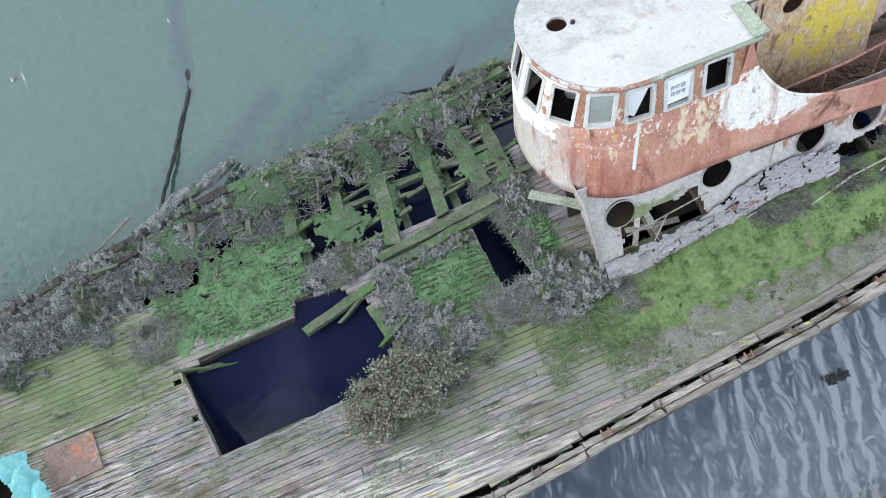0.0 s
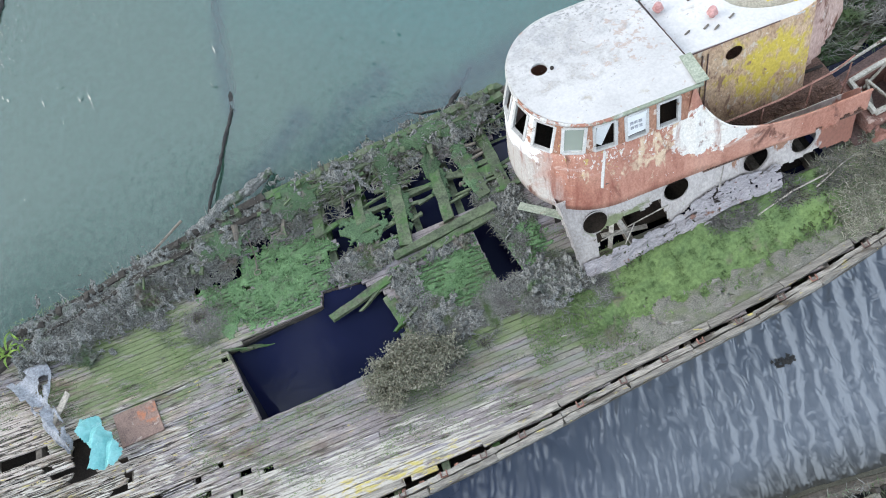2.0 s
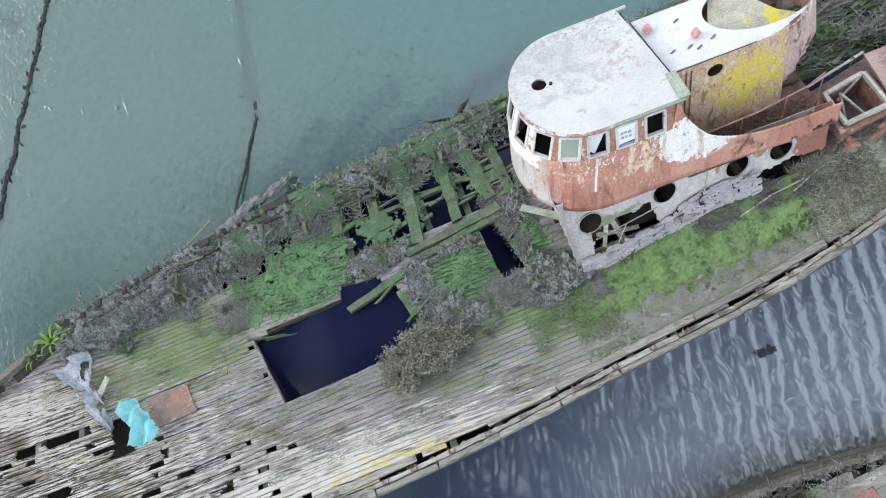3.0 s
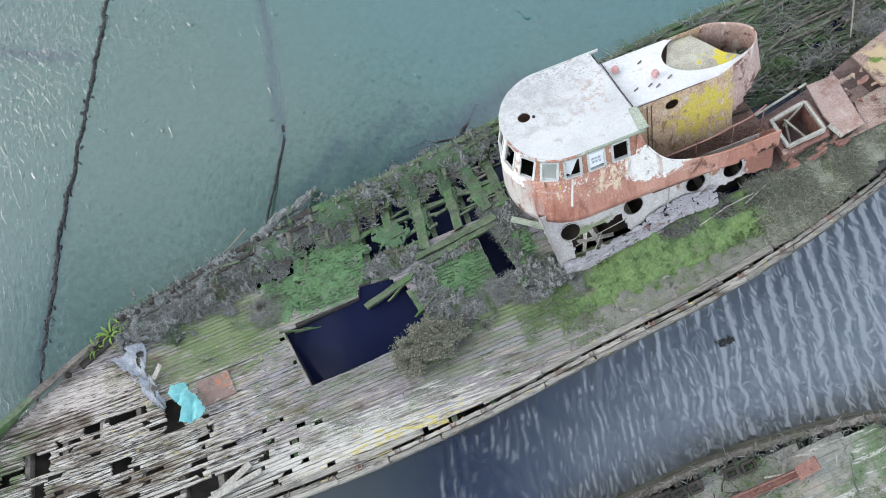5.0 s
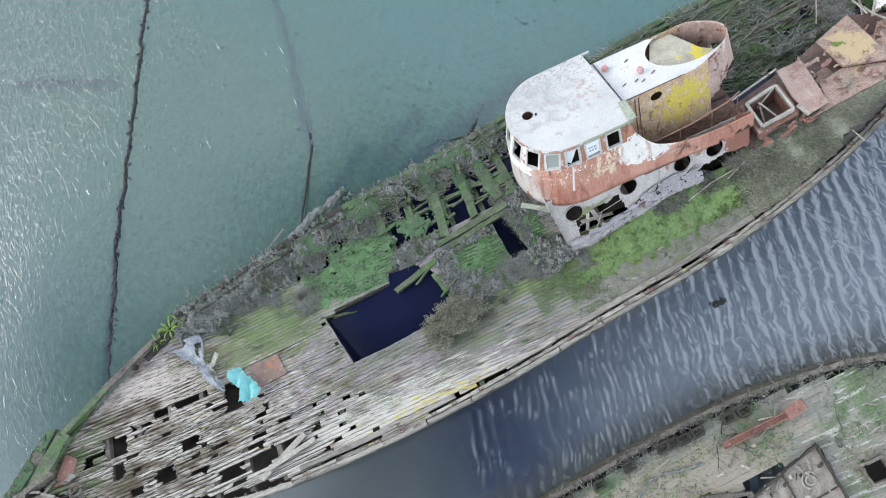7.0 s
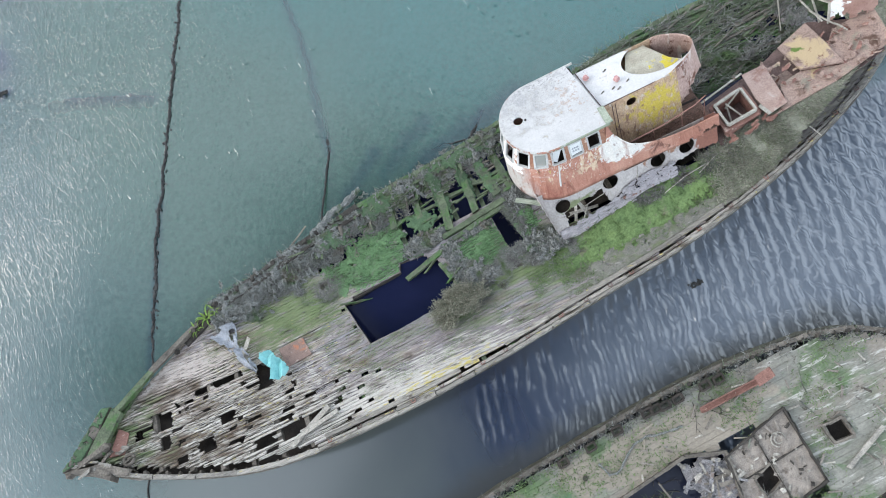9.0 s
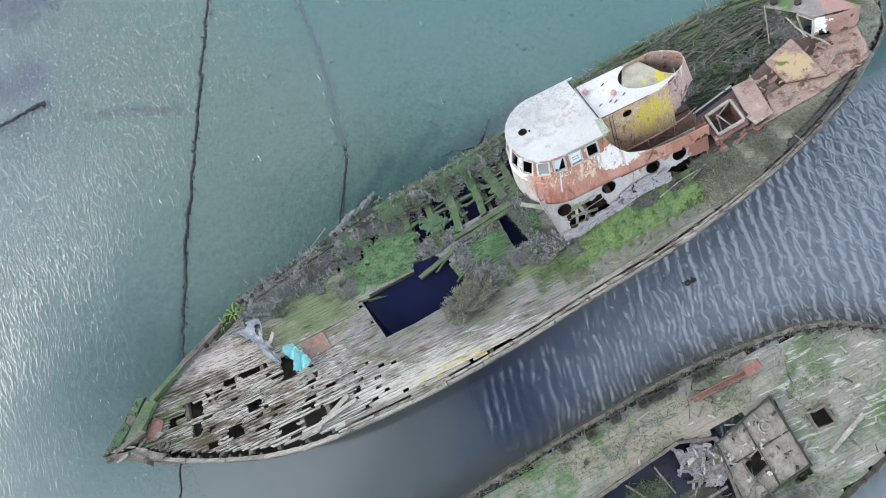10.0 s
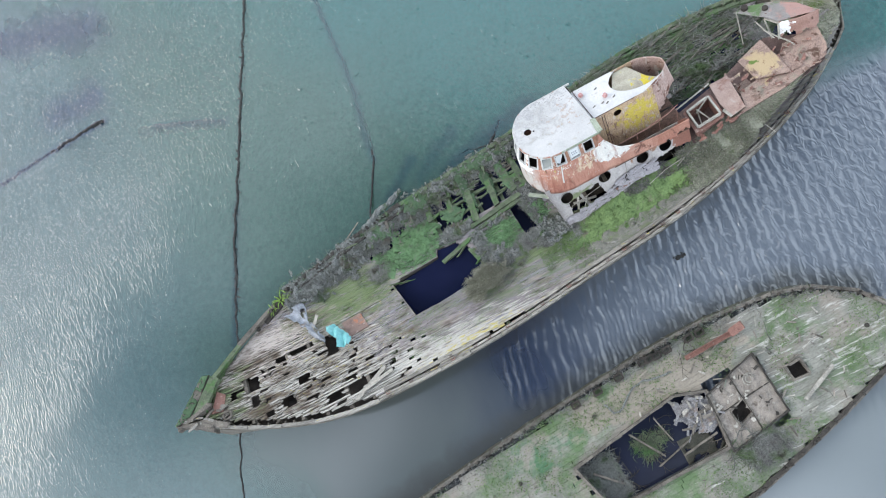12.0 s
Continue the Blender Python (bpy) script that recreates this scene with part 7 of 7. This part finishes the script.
tube(bm, densify([(1.2, 9.95, -0.42), (2.41, 9.5, -0.34), (4.2, 8.7, -0.30), (5.5, 8.0, -0.34)], 0.18, 0.1), 0.27, 8, 0.05)
solid("sunken_log", bm, M_SUNKEN, "broad pinkish waterlogged log under the surface", "log", HOME)
for pts, r_ in (([(-6.9, 11.25, -0.12), (-3.4, 11.4, -0.07), (-1.2, 11.42, 0.0), (-0.18, 11.35, 0.12)], 0.075),):
    bm = bmesh.new()
    tube(bm, densify(pts, 0.18, 0.1), r_, 7, 0.05)
    solid("sunken_timber", bm, M_CABLE, "waterlogged timber awash in the creek", "timber", HOME, group="sunken timbers")
for pts, r_ in (([(16.6, -0.2, 0.16), (17.0, 0.15, 0.06), (17.9, 1.0, -0.2)], 0.07), ([(16.75, 0.15, 0.06), (16.3, 0.25, 0.02), (15.4, 0.45, -0.2)], 0.03)):
    bm = bmesh.new()
    tube(bm, densify(pts, 0.12, 0.10), r_, 6, 0.02, 0.5)
    solid("sunken_timber", bm, M_CABLE, "dark broken timber under water beside the wreck", "timber", HOME, group="sunken timbers")

# weed on the bottom and a clump afloat
bm = sheet(grid(-6.0, 3.2, 0.2), grid(14.5, 22.5, 0.2), lambda x, y: ((x, y, -0.35 + 0.1 * fbm(x, y, 2, 1.0)), (0, 0, 1)), lambda x, y: blob(-1.6, 17.8, 3.4, 1.8, -0.4)(x, y) + 0.5 * fbm(x, y, 3, 0.8) > 0.1, 0.1)
solid("sunken_weed", bm, M_CABLE, "dark weed bed under the creek water", "weed", HOME, kind="stuff", smooth=True)
bm = bmesh.new()
for k in range(26):
    a, q = jumble.uniform(0, 6.28), jumble.random()
    beam(bm, (21.9 + 0.28 * math.cos(a) * q, -8.5 + 0.10 * math.sin(a) * q, 0.005), (21.9 + 0.28 * math.cos(a) * q + 0.12 * math.cos(a * 3), -8.5 + 0.10 * math.sin(a) * q + 0.06 * math.sin(a * 3), 0.03), 0.05, 0.02, 0.01, 1)
solid("floating_weed", bm, M_CABLE, "small dark clump of weed floating in the channel", "weed", HOME)

# ---------------------------------------------------------------- the second wreck
W2N = curve([(2.0, -14.6), (5.0, -13.3), (8.7, -12.6), (14.6, -11.85), (20.2, -11.35), (22.7, -11.45), (25.0, -11.75), (26.6, -12.5), (28.0, -13.75), (28.75, -15.2)])
W2F = curve([(2.0, -14.9), (5.0, -17.4), (9.0, -18.9), (14.0, -19.2), (19.7, -18.5), (22.0, -17.85), (24.4, -17.1), (26.2, -16.45), (27.8, -15.9), (28.75, -15.3)])
wreck2 = thing("sunken_barge", "low silted wooden hulk with mossy pale deck", "hulk", HOME)
HOLD2 = [(13.7, -14.45), (18.75, -13.55), (20.05, -13.95), (19.75, -16.3), (14.4, -16.6)]
H1, H2 = [(23.2, -14.42), (23.9, -14.40), (23.98, -15.08), (23.3, -15.06)], [(20.47, -15.08), (21.18, -14.80), (21.24, -15.50), (20.54, -15.78)]
X2 = grid(2.0, 28.75, 0.55)
ring2 = [(x, W2N(x), 1) for x in X2] + [(x, W2F(x), -1) for x in X2[::-1]]


def hull2(u, v):
    x, y, s = ring2[int(u)]
    return (x, y + s * 0.12 * v, 0.62 - 1.6 * v), (0, s, 0)


part("hull_side", sheet(list(range(len(ring2))), [0, 0.15, 0.3, 0.6, 1.0], hull2, lambda u, v: True, 0.12), M_OLDWOOD, wreck2)
rows2, planks2 = {k: -11.3 - 0.2 * k for k in range(0, 42)}, []
r2 = random.Random(21)
for k, y0 in rows2.items():
    x, run, run_len = 4.0, None, 3.0
    while x < 28.7:
        y = y0 + 0.085 * (x - 20)
        stop = not (W2F(x) + 0.25 < y < W2N(x) - 0.28) or any(inside(x, y, p) for p in (HOLD2, H1, H2)) or (19.9 < x < 22.4 and -16.4 < y < -13.6)
        if not stop and run is None:
            run, run_len = x, r2.uniform(1.6, 4.5)
        if run is not None and (stop or x - run > run_len):
            if x - run > 0.25:
                planks2.append((y0, run, x))
            run = None if stop else x + 0.012
            run_len = r2.uniform(1.6, 4.5)
        x += 0.12
for i in range(84):
    s, j = (1, i) if i < 48 else (-1, i - 48)
    x = (6.5 + j * 0.46 if s > 0 else 12.0 + j * 0.46) + r2.uniform(-0.15, 0.15)
    y = W2N(x) - 0.12 if s > 0 else W2F(x) + 0.12
    bm = bmesh.new()
    beam(bm, (x, y, 0.3), (x + r2.uniform(-0.05, 0.05), y, 0.72 + r2.uniform(-0.04, 0.16)), 0.10, r2.uniform(0.06, 0.14), 0.02, 1, (1, 0, 0))
    part("frame_head", bm, M_TAR, wreck2)
for i in range(15):
    xa = 6.5 + i * 1.48
    bm = bmesh.new()
    xb = min(28.6, xa + 1.45)
    beam(bm, (xa, W2N(xa) - 0.02, 0.62), (xb, W2N(xb) - 0.02, 0.60 + r2.uniform(-0.04, 0.05)), 0.14, 0.12, 0.02, 4)
    part("edge_timber", bm, M_OLDWOOD, wreck2)
    bm = bmesh.new()
    beam(bm, (xa, W2F(xa) + 0.16, 0.62), (xb, W2F(xb) + 0.16, 0.60 + r2.uniform(-0.04, 0.05)), 0.16, 0.12, 0.03, 6)
    part("edge_timber", bm, M_TAR, wreck2)
for (xa, ya), (xb, yb) in zip(HOLD2, HOLD2[1:] + HOLD2[:1]):
    bm = bmesh.new()
    beam(bm, (xa, ya, 0.62), (xb, yb, 0.62), 0.12, 0.34, 0.015, 8)
    part("coaming", bm, M_OLDWOOD, wreck2, "weedy hatch coaming")
for poly in (H1, H2):
    for (xa, ya), (xb, yb) in zip(poly, poly[1:] + poly[:1]):
        bm = bmesh.new()
        beam(bm, (xa, ya, 0.62), (xb, yb, 0.62), 0.09, 0.2, 0.012, 2)
        part("hatch_rim", bm, M_OLDWOOD, wreck2)
    # sheet closing the hatch, the shade below painted as near-black
    bm = bmesh.new()
    prism(bm, poly, 0.28, 0.3)
    part("hatch_shadow_floor", bm, M_DARK, wreck2, "near-black sheet standing for the shade under the hatch")
bm = bmesh.new()
prism(bm, [(13.75, -14.5), (18.75, -13.6), (20.0, -14.0), (19.7, -16.25), (14.45, -16.55)], 0.05, 0.06)
tagged(solid("hulk_water", bm, M_HOLD2, "dark water standing in the hold of the hulk", "water", HOME), kind="structure")
HOUSE2 = [(19.95, -14.1), (22.36, -13.4), (22.5, -15.98), (19.82, -16.55)]
xs, ys = grid(19.8, 22.5, 0.07), grid(-16.55, -13.4, 0.07)
part("silted_floor", sheet(xs, ys, lambda x, y: ((x, y, 0.66 + 0.04 * fbm(x, y, 0, 2.5)), (0, 0, 1)), lambda x, y: inside(x, y, HOUSE2) and not inside(x, y, H2), 0.05), M_SAND, wreck2, "brown silt over the old deckhouse floor")
for a, b in zip(HOUSE2, HOUSE2[1:] + HOUSE2[:1]):
    bm = bmesh.new()
    beam(bm, (*a, 0.70), (*b, 0.70), 0.06, 0.2, 0.025, 9)
    part("wall_stump", bm, M_TAR, wreck2)
for a, b in (((21.1, -13.8), (21.25, -16.2)), ((20.0, -15.0), (22.4, -14.7))):
    bm = bmesh.new()
    beam(bm, (*a, 0.69), (*b, 0.69), 0.035, 0.06, 0.02, 9)
    part("wall_stump", bm, M_TAR, wreck2)
for k in range(80):
    x, y = r2.uniform(17.0, 25.5), r2.uniform(-16.6, -12.2)
    if inside(x, y, HOLD2) or inside(x, y, H1) or inside(x, y, H2):
        continue
    a = r2.uniform(0, 6.28)
    ln = r2.uniform(0.08, 0.5)
    bm = bmesh.new()
    beam(bm, (x, y, 0.68), (x + ln * math.cos(a), y + ln * math.sin(a), 0.70 + r2.uniform(0, 0.06)), r2.uniform(0.02, 0.08), 0.03, 0.01, 2)
    solid("wood_scrap", bm, r2.choice((M_OLDWOOD, M_PALEWOOD, M_SAND, M_W2DECK)), "broken scrap strewn over the hulk deck", "scrap", HOME, group="hulk scraps")
for k in range(2):
    bm = bmesh.new()
    tube(bm, [(21.75 + (0.13 + 0.11 * k) * math.cos(t), -14.25 + (0.13 + 0.11 * k) * math.sin(t), 0.72) for t in grid(0, 5.4 - k, 0.35)], 0.022, 6, 0.008)
    solid("wire_coil", bm, M_PALEWOOD, "pale coil of old wire on the hulk floor", "wire", HOME)
bm = sheet(grid(18.4, 20.2, 0.045), grid(-15.6, -13.75, 0.045), lambda x, y: ((x, y, 0.60 + 0.12 * fbm(x, y, 3, 1.3) - 0.14 * (20 - x)), (0, 0, 1)), lambda x, y: fbm(x, y, 2, 3.0) > -0.5 and inside(x + 0.05 * fbm(x, y, 1, 3), y + 0.05 * fbm(x, y, 5, 3), [(18.5, -13.8), (19.89, -13.75), (20.15, -14.6), (19.95, -15.2), (19.48, -15.54), (18.9, -15.34), (18.5, -14.4)]), 0.06)
solid("collapsed_slab", bm, M_SLAB, "cracked grey slab sagging into the hold", "slab", HOME)
for k in range(34):
    x, y = r2.uniform(18.6, 20.0), r2.uniform(-15.3, -13.9)
    a, ln, z = r2.uniform(0, 6.28), r2.uniform(0.12, 0.55), 0.74 - 0.14 * (20 - x)
    bm = bmesh.new()
    beam(bm, (x, y, z), (x + ln * math.cos(a), y + ln * math.sin(a), z + r2.uniform(-0.05, 0.05)), r2.uniform(0.03, 0.14), 0.03, 0.012, 3)
    solid("slab_fragment", bm, r2.choice((M_SLAB, M_OLDWOOD, M_PALEWOOD)), "broken grey fragment lying on the sagging slab", "debris", HOME, group="slab fragments")
bm = bmesh.new()
for dy in (-0.09, 0.09):
    beam(bm, (19.95, -12.42 + dy, 0.78), (22.4, -12.28 + dy, 0.80), 0.035, 0.16, 0.006, 5)
beam(bm, (19.95, -12.42, 0.74), (22.4, -12.28, 0.76), 0.18, 0.03, 0.01, 5)
beam(bm, (22.0, -12.3, 0.88), (22.6, -12.2, 0.86), 0.34, 0.05, 0.02, 2)
solid("steel_girder", bm, M_REDRUST, "flaking red-rust steel channel lying on the hulk", "girder", HOME)
for a, b, w in (((23.3, -15.9, 0.72), (24.9, -15.15, 0.75), 0.14), ((18.0, -15.9, 0.3), (19.6, -15.6, 0.6), 0.08), ((16.4, -14.2, 0.55), (17.3, -15.6, 0.12), 0.07), ((17.6, -14.0, 0.6), (17.9, -15.2, 0.1), 0.06), ((16.9, -15.9, 0.12), (18.6, -15.4, 0.35), 0.07), ((14.3, -15.0, 0.3), (15.6, -16.2, 0.1), 0.08)):
    bm = bmesh.new()
    beam(bm, a, b, w, 0.07, 0.012, 4)
    solid("fallen_timber", bm, M_PALEWOOD if w > 0.1 else M_OLDWOOD, "broken timber lying in the hulk", "timber", HOME, group="hulk timbers")


# black bracket frames along the hulk's edge, a weedy rope line and small scupper rings
for x, y in ((14.99, -12.15), (16.07, -12.05), (17.12, -11.9), (18.29, -11.77), (18.6, -11.78), (18.95, -11.8), (19.43, -11.77), (20.44, -11.74), (20.94, -11.73)):
    bm = bmesh.new()
    c = [(x + a, y + b + 0.1 * a, 0.74) for a, b in ((-0.17, -0.12), (0.17, -0.12), (0.17, 0.12), (-0.17, 0.12))]
    for k in range(4):
        beam(bm, c[k], c[(k + 1) % 4], 0.07, 0.14, 0.008, 1)
    part("edge_bracket", bm, M_DARK, wreck2, "black iron bracket frame")
bm = bmesh.new()
tube(bm, densify([(16.11, -12.6, 0.66), (16.19, -13.13, 0.66), (16.57, -13.1, 0.66), (17.53, -12.5, 0.66), (18.22, -12.56, 0.66), (19.16, -12.66, 0.66)], 0.1, 0.12), 0.04, 6, 0.015)
solid("old_rope", bm, M_MAT, "weed-grown rope lying on the silted hulk deck", "rope", HOME)
for x, y in ((15.44, -12.91), (11.36, -14.04), (26.83, -14.38), (20.6, -14.21)):
    bm = bmesh.new()
    tube(bm, [(x, y, 0.60), (x, y, 0.675)], 0.09, 10)
    part("deck_socket", bm, M_TAR, wreck2)


def flat_spots(n, keep, x0, x1, y0, y1, z):
    r = random.Random(n)
    out = []
    while len(out) < n:
        x, y = r.uniform(x0, x1), r.uniform(y0, y1)
        if r.random() < keep(x, y):
            out.append((x, y, z, 1.0))
    return out


edge2 = lambda x, y: 1.0 if W2N(x) - 0.4 - 0.35 * fbm(x, y, 1, 0.9) < y < W2N(x) + 0.05 else 0.0
blades("dead_weed", flat_spots(2200, edge2, 6, 28, -15, -11.2, 0.64), M_WEED, "grey weed along the edge of the hulk", "weed", 0.14, 0.010, 1.3, HOME)
blades("dead_weed", flat_spots(2600, lambda x, y: 1.0 if inside(x, y, [(13.8, -14.6), (15.3, -14.4), (15.5, -16.4), (14.4, -16.5)]) else 0.0, 13.5, 15.6, -16.6, -14.2, 0.1), M_MAT, "dark weed floating in the hold", "weed", 0.2, 0.012, 1.3, HOME)
blades("hold_reeds", flat_spots(900, lambda x, y: max(0.0, blob(17.0, -14.9, 0.9, 0.6)(x, y) + 0.5 * fbm(x, y, 2, 2)), 16, 18.6, -15.8, -13.8, 0.1), M_BEAM, "dark green reeds growing in the flooded hold", "reeds", 0.16, 0.012, 1.8, HOME)
blades("dead_weed", flat_spots(3000, lambda x, y: 1.0 if inside(x, y, [(19.9, -16.7), (21.6, -16.2), (21.9, -17.3), (20.4, -17.6)]) else 0.0, 19.8, 22, -17.6, -16, 0.66), M_WEED, "dead brush on the hulk deck", "weed", 0.25, 0.012, 1.2, HOME)
blades("hulk_grass", flat_spots(9000, lambda x, y: max(0.0, 0.15 + fbm(x, y, 3, 0.6)) if W2F(x) + 0.2 < y < W2N(x) - 0.2 and not any(inside(x, y, p) for p in (HOLD2, H1, H2, HOUSE2)) else 0.0, 6, 28, -19, -11.3, 0.64), M_GRASS, "thin green growth on the hulk deck", "grass", 0.08, 0.012, 1.0, HOME)

# dead branches fallen across the hold and the deck of the hulk
def branch(x, y, z, a, ln, r_):
    bm_ = bmesh.new()
    pts, up = [Vector((x, y, z))], r2.uniform(-0.04, 0.06)
    for k in range(5):
        a += r2.uniform(-0.35, 0.35)
        pts.append(pts[-1] + Vector((math.cos(a), math.sin(a), up)) * ln / 5)
    tube(bm_, pts, r_, 5, r_ * 0.15, 0.35)
    for k in (2, 3, 4):
        b = a + r2.choice((-0.8, 0.8)) + r2.uniform(-0.2, 0.2)
        tip = pts[k] + Vector((math.cos(b), math.sin(b), 0.1)) * ln * 0.28
        tube(bm_, [pts[k], pts[k].lerp(tip, 0.5) + Vector((0, 0, 0.02)), tip], r_ * 0.5, 4, 0, 0.4)
    return bm_


for x0, x1, y0, y1, z, n_, tone in ((14.3, 15.6, -16.1, -14.7, 0.14, 20, M_TAR), (16.4, 18.2, -15.6, -14.1, 0.16, 12, M_TAR), (19.6, 21.6, -17.0, -16.2, 0.70, 22, M_WEED), (18.2, 19.8, -16.2, -15.2, 0.25, 5, M_OLDWOOD), (19.6, 20.8, -12.6, -12.0, 0.68, 6, M_TAR), (22.5, 24.4, -14.0, -13.2, 0.66, 4, M_WEED)):
    for k in range(n_):
        solid("dead_branch", branch(r2.uniform(x0, x1), r2.uniform(y0, y1), z, r2.uniform(0, 6.28), r2.uniform(0.4, 1.1), r2.uniform(0.012, 0.028)), tone, "bare dead branch lying in the hulk", "branch", HOME, group="hulk branches")

# silt and rust scale over the old deckhouse floor
for k in range(46):
    x, y = r2.uniform(20.1, 22.3), r2.uniform(-16.0, -13.7)
    if inside(x, y, H2) or not inside(x, y, HOUSE2):
        continue
    bm = bmesh.new()
    ln, a = r2.uniform(0.05, 0.22), r2.uniform(0, 6.28)
    beam(bm, (x, y, 0.70), (x + ln * math.cos(a), y + ln * math.sin(a), 0.71), r2.uniform(0.03, 0.12), 0.03, 0.015, 2)
    solid("wood_scrap", bm, r2.choice((M_PALEWOOD, M_TAR, M_SAND)), "broken scrap on the silted floor of the hulk", "scrap", HOME, group="hulk scraps")
bm = sheet(grid(18.0, 19.8, 0.08), grid(-16.35, -15.3, 0.08), lambda x, y: ((x, y, 0.09 + 0.05 * fbm(x, y, 1, 1.5)), (0, 0, 1)), lambda x, y: inside(x, y, HOLD2) and fbm(x, y, 4, 1.2) > -0.25, 0.05)
solid("hold_silt", bm, M_MUD, "brown silt lying in the flooded hold", "mud", HOME, kind="stuff", smooth=True)

# mud bank against the hulk
bm = sheet(grid(3, 29, 0.35), grid(0, 1, 0.1), lambda x, v: ((x, W2N(x) + 0.05 + v * (0.16 + 0.14 * fbm(x, 0, 0, 0.9)), 0.10 - 0.2 * v + 0.03 * fbm(x, v * 3, 1, 2)), (0, 0, 1)), lambda x, v: True, 0.1)
solid("mud_bank", bm, M_MUD, "brown tidal mud and weed along the hulk's side", "mud", HOME, kind="structure", smooth=True)

# ---------------------------------------------------------------- deck planks, one by one
deck = new("deck")
deck.parent = wreck
picked = [p for p in planks if p[1] < 15.5 and rows[p[0]] < 2.8]
picked.sort(key=lambda p: (p[1] > 11, rows[p[0]]))
picked = set(picked[:295])
verts, faces = [], []
for p in planks:
    if p in picked:
        v_, f_ = [], []
        plank_geo(*p, v_, f_)
        loose("plank", v_, f_, M_PLANK, deck)
    else:
        plank_geo(*p, verts, faces)
loose("planking", verts, faces, M_PLANK, deck, "weathered grey deck planks with moss in the seams", kind="stuff")
deck2 = new("deck")
deck2.parent = wreck2
verts, faces = [], []
for i, (y0, xa, xb) in enumerate(sorted(planks2, key=lambda p: -p[2])):
    v_, f_ = [], []
    z = 0.60 + r2.uniform(-0.01, 0.012)
    ya, yb = y0 + 0.085 * (xa - 20), y0 + 0.085 * (xb - 20)
    for x, y in ((xa, ya), (xb, yb)):
        for dy, dz in ((-0.098, -0.05), (0.098, -0.05), (0.098, 0), (-0.098, 0)):
            v_.append((x + r2.uniform(-0.02, 0.02), y + dy, z + dz))
    f_ = [(0, 1, 5, 4), (1, 2, 6, 5), (2, 3, 7, 6), (3, 0, 4, 7), (3, 2, 1, 0), (4, 5, 6, 7)]
    if i < 200:
        loose("plank", v_, f_, M_W2DECK, deck2)
    else:
        b = len(verts)
        verts += v_
        faces += [tuple(q + b for q in f) for f in f_]
if verts:
    loose("planking", verts, faces, M_W2DECK, deck2, "mossy pale boards of the hulk deck", kind="stuff")
